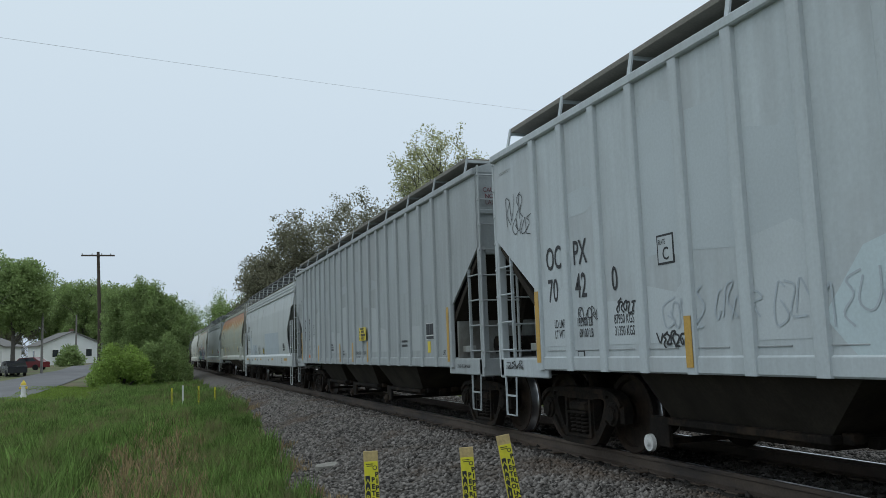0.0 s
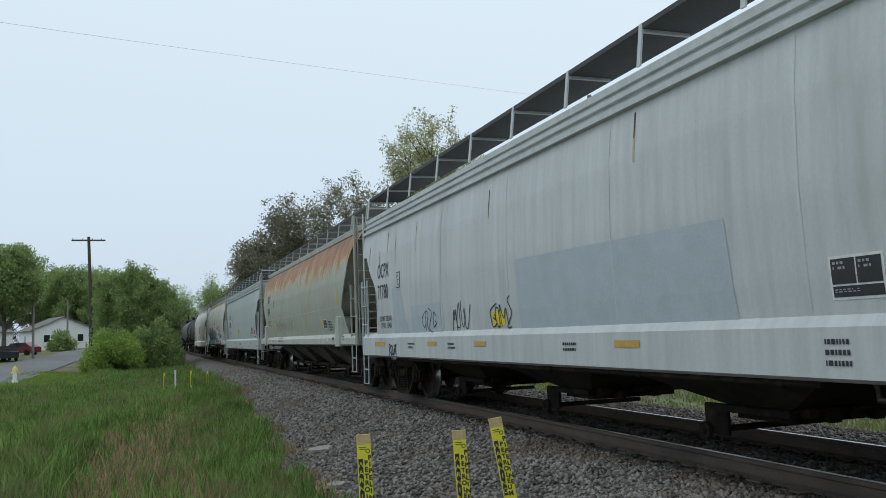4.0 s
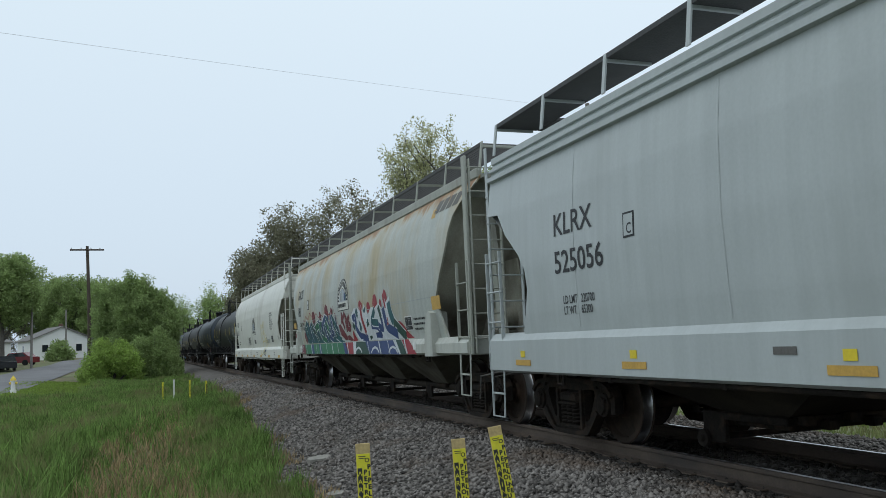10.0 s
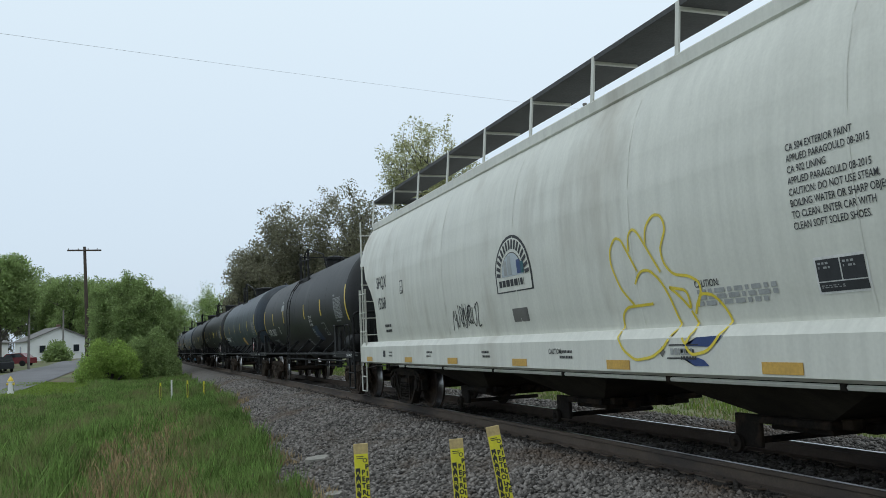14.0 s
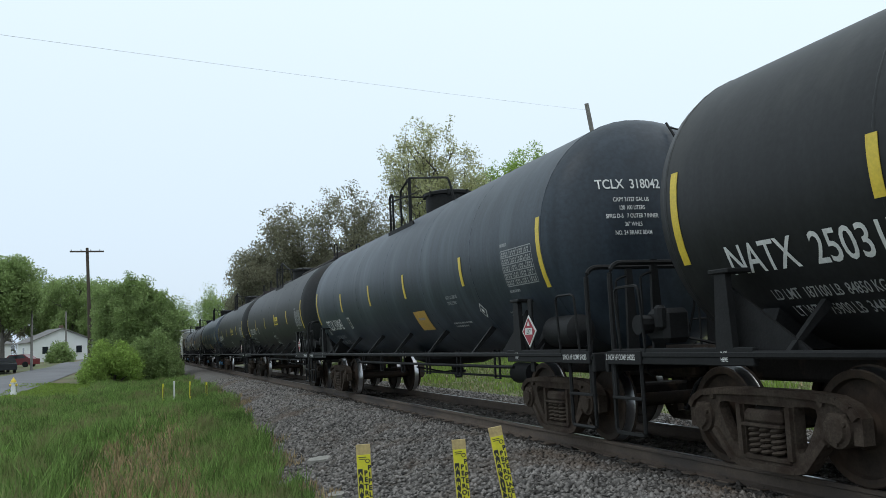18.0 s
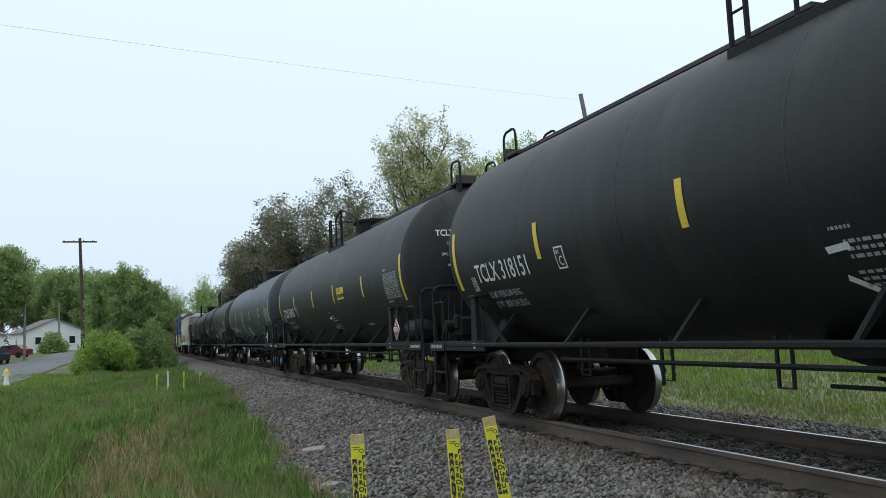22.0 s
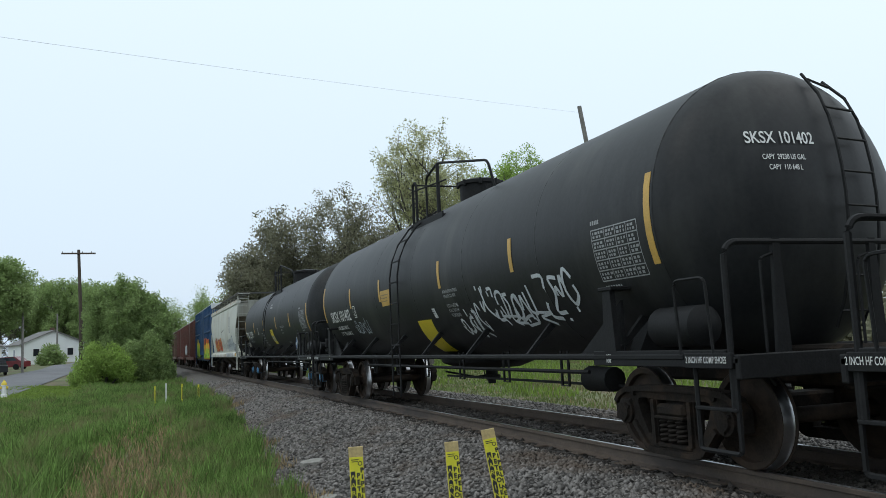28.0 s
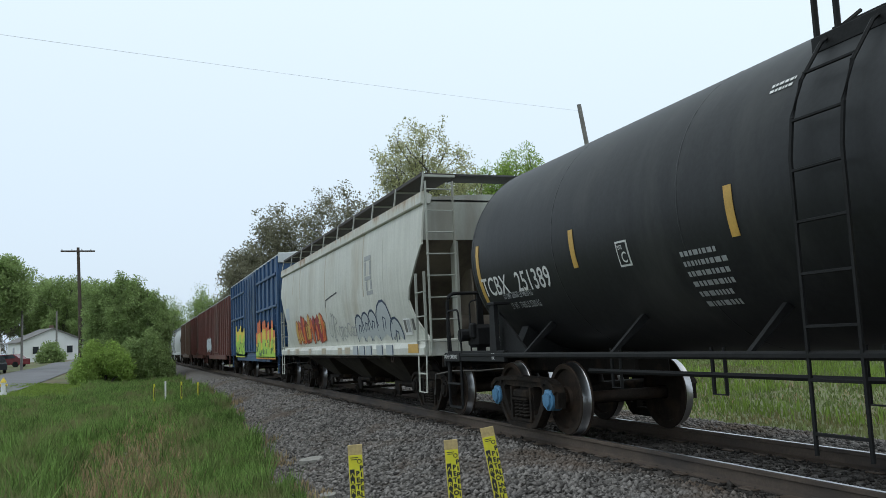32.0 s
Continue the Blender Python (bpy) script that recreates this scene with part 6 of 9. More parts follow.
def arch_emblem(car, y, z, r, h, skin, name="round_emblem"):
    """A half-round emblem: dark rim, pale field, mill-like motif in grey and blue, unreadable lettering as bars."""
    for f, m_, o in ((1.0, "black_ink", 0.004), (0.93, "cream_paint", 0.006), (0.60, "soot", 0.008), (0.575, "grey_spray", 0.010)):
        pts = [(y + r * f, z + h * (1 - f) * 0.3)] + [(y + r * f * math.cos(a), z + h * 0.25 + h * 0.75 * f * math.sin(a)) for a in np.linspace(0, math.pi, 15)] + [(y - r * f, z + h * (1 - f) * 0.3)]
        if f < 0.9:
            pts = [(p[0], max(p[1], z + h * 0.28)) for p in pts[1:-1]]
        sprayed_shape(car, name, pts, skin, m_, o, "half-round emblem")
    for k, (dy, w, hh, m_) in enumerate(((0.22, 0.09, 0.26, "grey_ink"), (0.10, 0.09, 0.34, "dull_paint"), (-0.02, 0.10, 0.30, "grey_spray"), (-0.14, 0.10, 0.24, "blue_spray"), (-0.24, 0.08, 0.20, "teal_spray"))):
        patch(car, "emblem_block", y + dy * r / 0.5, z + h * 0.30 + hh * h, w * r / 0.5, hh * h, skin, m_, 0.012)
    bars(car, "emblem_print", y + r * 0.8, z + h * 0.22, r * 1.6, h * 0.13, 1, skin, "black_ink", 5, off=0.010, fill=0.9)
    g = Geo()
    for k in range(16):
        a = math.pi * (0.04 + 0.92 * k / 15)
        rr_ = 0.78
        cy, cz = y + r * rr_ * math.cos(a), z + h * 0.25 + h * 0.75 * rr_ * math.sin(a)
        d, q = 0.022 * r / 0.5, 0.055 * r / 0.5
        u, w = Vector((math.cos(a), math.sin(a))) * q, Vector((-math.sin(a), math.cos(a))) * d
        g.add([(-skin(cz) - 0.010, cy + i_ * u.x + j_ * w.x, cz + i_ * u.y + j_ * w.y) for i_, j_ in ((-1, -1), (1, -1), (1, 1), (-1, 1))], [(0, 1, 2, 3)])
    part("emblem_print", g, "black_ink", car, smooth=0)["kind"] = "stuff"


def wild_letters(car, y, z0, z1, w, count, skin, fills, seed, outline="white_spray", lean=0.35):
    """A large graffiti piece of interlocking slanted strokes with pale outlines. No readable words."""
    rr = random.Random(seed)
    lw = w / count
    k = 0
    for i in range(count):
        cy = y - lw * (i + 0.5)
        h = (z1 - z0) * rr.uniform(0.85, 1.1)
        for j in range(3):
            a0, a1 = rr.uniform(-0.55, 0.25), rr.uniform(-0.25, 0.55)
            t = rr.uniform(0.13, 0.24) * lw * 1.6
            y0, y1_ = cy - a0 * lw + lean * lw * 0.3, cy - a1 * lw - lean * lw * 0.3
            b0, b1 = z0 + rr.uniform(0, 0.15) * h, z0 + h * rr.uniform(0.7, 1.05)
            mid = (y0 + y1_) / 2 + rr.uniform(-0.25, 0.25) * lw
            zm = (b0 + b1) / 2
            shp = [(y0 + t, b0), (mid + t * 1.2, zm), (y1_ + t * 0.9, b1 - 0.06 * h), (y1_ + t * 0.2, b1), (y1_ - t * 0.8, b1 - 0.12 * h), (mid - t * 0.9, zm + 0.02 * h), (y0 - t, b0 + 0.05 * h)]
            gy = sum(p[0] for p in shp) / 7
            gz = sum(p[1] for p in shp) / 7
            big = [(gy + (p[0] - gy) * 1.0 + (0.035 if p[0] > gy else -0.035), gz + (p[1] - gz) * 1.0 + (0.03 if p[1] > gz else -0.03)) for p in shp]
            o = 0.004 + 0.0011 * (k % 9)
            sprayed_shape(car, "graffiti_outline", big, skin, outline, o)
            sprayed_shape(car, "graffiti_stroke", shp, skin, fills[rr.randrange(len(fills))], o + 0.0008, "slanted sprayed letter stroke")
            k += 1


def marks_183(car, half, skin):
    writing(car, "reporting_mark", "GACX", 6.18, 2.66, 0.27, skin, squeeze=0.74, label="black stencilled letters")
    writing(car, "wagon_number", "183", 6.17, 2.16, 0.27, skin, squeeze=0.74)
    writing(car, "load_limit", "LD LMT 220000", 6.06, 1.86, 0.10, skin, squeeze=0.78)
    writing(car, "light_weight", "LT WT   66000", 6.02, 1.73, 0.10, skin, squeeze=0.78)
    plate_mark(car, 4.66, 2.57, 0.2, 0.27, skin, "black_ink", "white_paint", False)
    patch(car, "reflector_strip", 7.10, 1.99, 0.42, 0.18, skin, "ochre")
    patch(car, "reflector_strip", -6.30, 1.99, 0.42, 0.22, skin, "ochre")
    patch(car, "red_square", half - 1.62, 1.66, 0.10, 0.13, flat(1.655), "red")
    for k in range(4):
        patch(car, "maker_emblem", -6.25 - 0.30 * k, 3.58 - 0.0 * k, 0.24, 0.22, skin, "soot", label="faded dark block of the maker's emblem", slant=-0.06)
    patch(car, "maker_emblem", -6.1, 3.46, 0.18, 0.16, skin, "ochre", slant=0.05)
    arch_emblem(car, 0.09, 2.07, 0.57, 0.75, skin)
    # first piece: leaning letters in green, teal and blue, with pale edges and red clouds behind
    rr = random.Random(17)

    def cloud(cy, cz, r, mat, off):
        sprayed_shape(car, "red_cloud", [(cy + r * (0.85 + 0.3 * rr.random()) * math.cos(a), cz + r * (0.8 + 0.3 * rr.random()) * math.sin(a)) for a in np.linspace(0, 6.28, 15)[:-1]], skin, mat, off, "rounded sprayed red cloud")

    def stroke(path, w, mat, lift, r=0.10):
        pts = [(p.x, p.y) for p in bend([(p, q, 0) for p, q in path], r, 4)]
        ribbon(car, "graffiti_outline", pts, w + 0.05, skin, "white_spray", 0.0052 + lift)
        ribbon(car, "graffiti_stroke", pts, w, skin, mat, 0.0060 + lift, "thick sprayed letter stroke")

    for k, (cy, cz, r) in enumerate(((3.82, 2.03, 0.22), (2.90, 2.02, 0.15), (2.06, 2.08, 0.24), (1.45, 2.08, 0.13), (5.35, 1.52, 0.18))):
        cloud(cy, cz, r, "maroon", 0.0030 + 0.0004 * k)
    body = [(5.34, 1.78), (4.89, 2.02), (4.61, 1.80), (4.20, 1.98), (3.82, 1.79), (3.39, 1.95), (2.76, 1.90), (2.36, 2.08), (2.08, 2.03), (1.78, 1.81), (1.69, 2.13), (1.40, 1.99), (1.21, 1.89), (0.82, 1.71), (0.81, 1.58), (1.08, 1.51), (0.55, 1.37), (0.40, 1.335), (5.16, 1.335)]
    sprayed_shape(car, "graffiti_body", body, skin, "teal_spray", 0.0046, "jagged teal body of the sprayed letters")
    ribbon(car, "graffiti_outline", body[:17], 0.028, skin, "white_spray", 0.0053)
    for k, (path, w, mat) in enumerate((
            (((5.16, 1.80), (4.94, 1.36)), 0.12, "deep_green"), (((4.77, 1.90), (4.48, 1.38)), 0.13, "blue_spray"), (((4.23, 1.90), (4.11, 1.73), (3.68, 1.60), (3.53, 1.37)), 0.13, "deep_green"),
            (((3.75, 1.70), (3.30, 1.82), (3.10, 1.66)), 0.17, "green_spray"), (((2.84, 1.87), (3.17, 1.68), (3.02, 1.50), (2.50, 1.38)), 0.15, "green_spray"), (((2.22, 2.0), (2.59, 1.87), (2.82, 1.62)), 0.14, "blue_spray"), (((2.51, 1.70), (2.25, 1.42)), 0.16, "blue_spray"),
            (((2.30, 1.90), (2.05, 1.70), (1.80, 1.62)), 0.16, "green_spray"), (((1.44, 1.84), (1.73, 1.64), (1.38, 1.56), (2.03, 1.47), (1.67, 1.39)), 0.10, "blue_spray"), (((1.50, 2.0), (1.15, 1.77), (0.88, 1.62), (1.08, 1.54), (1.34, 1.51), (0.70, 1.37)), 0.15, "teal_spray"), (((1.62, 2.04), (1.56, 1.84), (1.30, 1.70)), 0.11, "blue_spray"))):
        stroke(path, w, mat, 0.0009 * (k % 4))
    for k in range(15):     # dark slashes and pale edges between the letters
        y_, z_ = 5.15 - 0.30 * k, 1.40 + 0.05 * (k % 3)
        ribbon(car, "dark_slash", [(y_ + 0.10, z_ + 0.36 + 0.05 * (k % 4)), (y_ + 0.02, z_ + 0.16), (y_ - 0.12, z_)], 0.05 + 0.02 * (k % 3), skin, ("black_box", "deep_green", "black_box", "blue_spray")[k % 4], 0.0112, "dark sprayed slash")
        if k % 2:
            ribbon(car, "pale_edge", [(y_ + 0.16, z_ + 0.38), (y_ + 0.08, z_ + 0.18), (y_ - 0.06, z_)], 0.022, skin, "white_spray", 0.0116)
    jag = [(5.37, 1.89), (5.37, 2.04), (5.11, 1.97), (5.01, 2.13), (4.63, 2.02), (4.33, 2.19), (3.87, 2.03), (3.37, 2.15), (3.13, 2.02), (2.81, 2.09), (2.48, 2.01), (2.37, 2.35), (2.23, 2.17), (1.72, 2.04), (1.38, 2.06), (1.18, 2.24), (1.12, 2.06), (1.02, 2.03), (1.06, 1.89), (0.94, 1.98), (0.81, 1.77)]
    ribbon(car, "red_flare", jag, 0.022, skin, "red", 0.0105, "thin red jagged line")
    # dark red tail, heart-red wedge and a tag
    sprayed_shape(car, "red_tail", [(0.79, 1.75), (0.58, 1.76), (0.36, 1.64), (0.13, 1.50), (-0.01, 1.38), (0.30, 1.37), (0.65, 1.49), (0.72, 1.61)], skin, "maroon", 0.0050, "dark red sprayed tail")
    sprayed_shape(car, "red_tail", [(0.07, 1.47), (-0.19, 1.48), (-0.49, 1.37), (-0.28, 1.35), (-0.01, 1.37)], skin, "maroon", 0.0056)
    sprayed_shape(car, "red_wedge", [(-0.54, 1.52), (-0.63, 1.58), (-0.72, 1.47), (-0.87, 1.37), (-0.82, 1.34), (0.04, 1.34), (-0.5, 1.36)], skin, "red", 0.0062)
    for k, path in enumerate((((0.32, 2.04), (0.41, 1.76)), ((0.0, 2.01), (0.32, 1.86), (0.16, 1.64)), ((0.0, 1.95), (-0.04, 1.56)), ((0.0, 1.95), (-0.15, 1.84), (0.02, 1.74)), ((-0.41, 1.93), (-0.18, 1.79), (-0.14, 1.64), (-0.36, 1.60), (-0.44, 1.72), (-0.30, 1.75)))):
        ribbon(car, "sprayed_tag", [(p.x, p.y) for p in bend([(p, q, 0) for p, q in path], 0.08, 4)], 0.115, skin, "maroon", 0.0070 + 0.0005 * k, "dark red sprayed tag")
    # second piece: thick blue, teal, green and red bands on a white ground
    for k, (cy, cz, r) in enumerate(((-1.55, 2.06, 0.16), (-2.23, 2.0, 0.15), (-2.77, 2.10, 0.18), (-3.2, 2.05, 0.09), (-3.54, 2.14, 0.16))):
        cloud(cy, cz, r, "red", 0.0030 + 0.0004 * k)
    sprayed_shape(car, "white_ground", [(-0.53, 1.88), (-0.95, 2.07), (-1.29, 2.07), (-1.63, 1.89), (-1.88, 2.12), (-2.13, 1.88), (-2.43, 2.02), (-2.73, 1.99), (-3.05, 2.08), (-3.28, 1.93), (-3.56, 2.05), (-3.85, 2.16), (-3.92, 1.98), (-4.0, 1.77), (-4.2, 1.58), (-4.61, 1.34), (-1.03, 1.335), (-0.73, 1.57)], skin, "white_spray", 0.0048, "white sprayed ground with an uneven edge")
    for k, (path, w, mat) in enumerate((
            (((-0.70, 1.83), (-1.02, 1.89), (-0.93, 1.64), (-1.21, 1.44), (-1.85, 1.37)), 0.17, "blue_spray"), (((-0.66, 1.72), (-0.86, 1.62)), 0.14, "deep_green"), (((-1.11, 2.03), (-1.39, 1.56)), 0.20, "teal_spray"), (((-1.54, 2.10), (-1.59, 1.79), (-1.77, 1.49)), 0.15, "red"),
            (((-1.85, 2.02), (-2.03, 1.70)), 0.18, "teal_spray"), (((-2.03, 1.70), (-2.11, 1.36)), 0.20, "deep_green"), (((-2.70, 1.96), (-2.34, 1.71), (-2.87, 1.68)), 0.14, "teal_spray"), (((-3.0, 2.0), (-3.13, 1.77)), 0.15, "deep_green"),
            (((-2.28, 1.63), (-2.73, 1.61), (-3.0, 1.43), (-2.54, 1.42)), 0.13, "blue_spray"), (((-3.13, 1.77), (-3.15, 1.52), (-2.86, 1.64)), 0.14, "blue_spray"), (((-3.34, 1.96), (-3.45, 1.57), (-3.7, 1.52), (-4.1, 1.42)), 0.20, "blue_spray"), (((-3.48, 2.12), (-3.56, 1.61)), 0.10, "red"),
            (((-3.76, 2.05), (-3.82, 1.82), (-3.97, 1.65)), 0.24, "teal_spray"), (((-3.97, 1.65), (-4.30, 1.50), (-4.60, 1.36)), 0.20, "deep_green"))):
        stroke(path, w, mat, 0.0009 * (k % 4))
    sprayed_shape(car, "red_tail", [(-4.19, 1.66), (-4.38, 1.66), (-4.55, 1.59), (-4.78, 1.44), (-5.05, 1.335), (-4.66, 1.335)], skin, "red", 0.0050)
    # the same pieces carried on over the sill
    for a0, a1, b0, b1, m_ in ((5.16, 0.10, 4.95, 0.0, "green_spray"), (4.22, 3.82, 4.10, 3.66, "blue_spray"), (3.05, 2.80, 2.95, 2.60, "blue_spray"), (5.60, 5.16, 5.60, 4.95, "maroon"), (0.20, -0.10, -0.05, -0.42, "blue_spray"), (-0.05, -0.85, -0.40, -0.88, "red"), (-0.85, -1.14, -0.88, -1.08, "white_spray"), (-1.14, -1.95, -1.08, -2.30, "deep_green"),
                              (-1.95, -2.55, -2.30, -3.20, "blue_spray"), (-2.55, -3.45, -3.20, -3.85, "blue_spray"), (-3.45, -4.05, -3.85, -4.45, "blue_spray"), (-4.05, -4.25, -4.45, -4.55, "white_spray"), (-4.25, -4.60, -4.55, -4.92, "deep_green"), (-4.62, -5.05, -4.98, -5.50, "red")):
        k = 0.003 if m_ in ("green_spray", "maroon") else 0.0042
        sprayed_shape(car, "sill_colour", [(b0, 1.05), (a0, 1.315), (a1, 1.315), (b1, 1.05)], SILL, m_, k, "sprayed colour along the sill")
    for k, yy in enumerate((4.75, 4.0, 3.3, 2.75, 1.95, 1.25, 0.62, -0.42, -2.3, -3.2, -3.85, -4.95)):
        ribbon(car, "white_streak", [(yy + 0.16, 1.31), (yy + 0.10, 1.20), (yy, 1.06)], 0.03 + 0.03 * (k % 2), SILL, "white_spray", 0.0060)
    for cy in (-1.35, -2.75, -4.05):
        ribbon(car, "white_arch", [(cy + 0.30, 1.08), (cy + 0.18, 1.16), (cy, 1.19), (cy - 0.18, 1.16), (cy - 0.30, 1.08)], 0.045, SILL, "white_spray", 0.0062)
    scrawl(car, 5.8, 1.30, 0.45, 0.2, 5, flat(1.61), "white_spray", 0.02, 77)
    two_panel(car, -4.68, 1.73, skin, 0.42, 0.26)
    bars(car, "stencil_print", -5.22, 1.68, 0.7, 0.26, 3, skin, "black_ink", 78, fill=0.4)
    patch(car, "sill_label", -5.3, 1.26, 0.16, 0.13, SILL, "white_ink")
    patch(car, "sill_slot", -5.95, 1.25, 0.2, 0.08, SILL, "soot")
    patch(car, "seam_line", half - 1.6, 1.99, 2 * half - 3.2, 0.012, skin, "dull_paint", 0.0035, 1)


def marks_white(car, half, skin):
    writing(car, "reporting_mark", "SHQX", 6.52, 2.34, 0.22, skin, squeeze=0.8, label="black stencilled letters")
    writing(car, "wagon_number", "15268", 6.51, 1.93, 0.22, skin, squeeze=0.72)
    bars(car, "load_limit", 6.2, 1.62, 0.6, 0.2, 2, skin, seed=3)
    plate_mark(car, 4.96, 2.38, 0.18, 0.24, skin, "black_ink", "cream_paint", False)
    arch_emblem(car, 0.05, 1.84, 0.55, 0.72, skin)
    patch(car, "grey_square", 0.22, 1.63, 0.44, 0.17, skin, "soot", 0.005)
    for k, line in enumerate(("CA 504 EXTERIOR PAINT", "APPLIED PARAGOULD 08-2015", "CA 902 LINING", "APPLIED PARAGOULD 08-2015", "CAUTION: DO NOT USE STEAM,", "BOILING WATER OR SHARP OBJECTS", "TO CLEAN. ENTER CAR WITH", "CLEAN SOFT SOLED SHOES.")):
        writing(car, "paint_note", line, -4.80, 2.52 - 0.082 * k, 0.052, skin, "black_ink", 0.74)
    two_panel(car, -4.92, 1.73, skin, 0.46, 0.26)
    for k in range(2):
        scrawl(car, 2.45 - 0.35 * k, 1.80, 0.75, 0.34, 5, skin, "black_ink", 0.018, 31 + k)
    over = lambda z: skin(z) if z > 1.32 else 1.602 if z < 1.22 else 1.602 + (skin(1.32) - 1.602) * (z - 1.22) / 0.10
    hand = lambda *pts: ribbon(car, "yellow_figure", [(p.x, p.y) for p in bend([(a, b, 0) for a, b in pts], 0.07, 5)], 0.027, over, "yellow_spray", 0.007, "yellow sprayed outline drawing")
    hand((-2.59, 1.52), (-2.40, 1.69), (-2.28, 1.95), (-2.30, 2.10), (-2.42, 2.20), (-2.52, 2.17), (-2.61, 2.03), (-2.73, 1.84))
    hand((-2.63, 2.04), (-2.65, 2.18), (-2.73, 2.25), (-2.82, 2.20), (-2.92, 2.06), (-3.10, 1.80))
    hand((-2.92, 2.08), (-2.96, 2.24), (-3.09, 2.33), (-3.22, 2.30), (-3.27, 2.18), (-3.14, 2.00), (-3.17, 1.87), (-3.28, 1.76), (-3.50, 1.73), (-3.62, 1.67), (-3.63, 1.58), (-3.53, 1.47), (-3.49, 1.40))
    hand((-2.66, 1.72), (-2.76, 1.83), (-2.92, 1.84), (-3.08, 1.72), (-3.18, 1.56), (-3.23, 1.38), (-3.28, 1.28), (-3.13, 1.12), (-2.93, 1.03), (-2.65, 1.00), (-2.44, 1.10), (-2.33, 1.27), (-2.33, 1.43), (-2.45, 1.51), (-2.90, 1.52))
    hand((-3.19, 1.65), (-3.44, 1.61), (-3.45, 1.43), (-3.33, 1.56), (-3.19, 1.65))
    hand((-3.44, 1.43), (-3.50, 1.32), (-3.54, 1.25), (-3.44, 1.14), (-3.40, 1.20))
    hand((-3.55, 1.46), (-3.61, 1.57), (-3.78, 1.55), (-3.90, 1.43), (-3.96, 1.28), (-3.86, 1.17), (-3.73, 1.08), (-3.52, 1.05), (-3.44, 1.13))
    sprayed_shape(car, "blue_flash", [(-3.40, 1.13), (-3.50, 1.14), (-3.60, 1.20), (-3.94, 1.21), (-3.86, 1.15), (-3.74, 1.12)], SILL, "blue_spray", 0.004, "blue swoosh of a maker's mark")
    sprayed_shape(car, "blue_flash", [(-3.36, 1.03), (-3.60, 1.03), (-3.68, 1.01), (-3.75, 0.96), (-3.55, 0.96), (-3.46, 1.01)], SILL, "blue_spray", 0.004, "blue swoosh of a maker's mark")
    patch(car, "dark_line", -3.20, 1.145, 0.42, 0.012, SILL, "black_ink", 0.005)
    patch(car, "dark_line", -3.16, 1.03, 0.42, 0.012, SILL, "black_ink", 0.005)
    bars(car, "maker_mark", -3.22, 1.11, 0.42, 0.06, 1, SILL, "grey_ink", 25, fill=0.95)
    sprayed_shape(car, "maker_diamond", [(-3.04, 1.08), (-3.09, 1.13), (-3.14, 1.08), (-3.09, 1.03)], SILL, "soot", 0.004)
    writing(car, "caution_note", "CAUTION:", -3.55, 1.62, 0.06, skin, "black_ink", 0.8)
    bars(car, "stencil_print", -3.57, 1.60, 1.08, 0.15, 3, skin, "grey_ink", 24, fill=0.75)
    for k, yy in enumerate((7.45, 4.79, 2.56, 0.17, -2.12, -4.37, -6.9)):
        patch(car, "reflector_strip", yy, 1.0, 0.42, 0.09, SILL, "ochre")
        bars(car, "sill_stencil", yy + 1.0, 1.10, 0.3, 0.12, 2, SILL, "black_ink", 50 + k)
    writing(car, "caution_note", "CAUTION:", -0.85, 1.06, 0.06, SILL, "black_ink", 0.8)
    patch(car, "small_panel", 6.2, 1.12, 0.14, 0.12, SILL, "black_ink")
    scrawl(car, -6.6, 1.75, 0.2, 0.25, 2, skin, "black_ink", 0.015, 33)


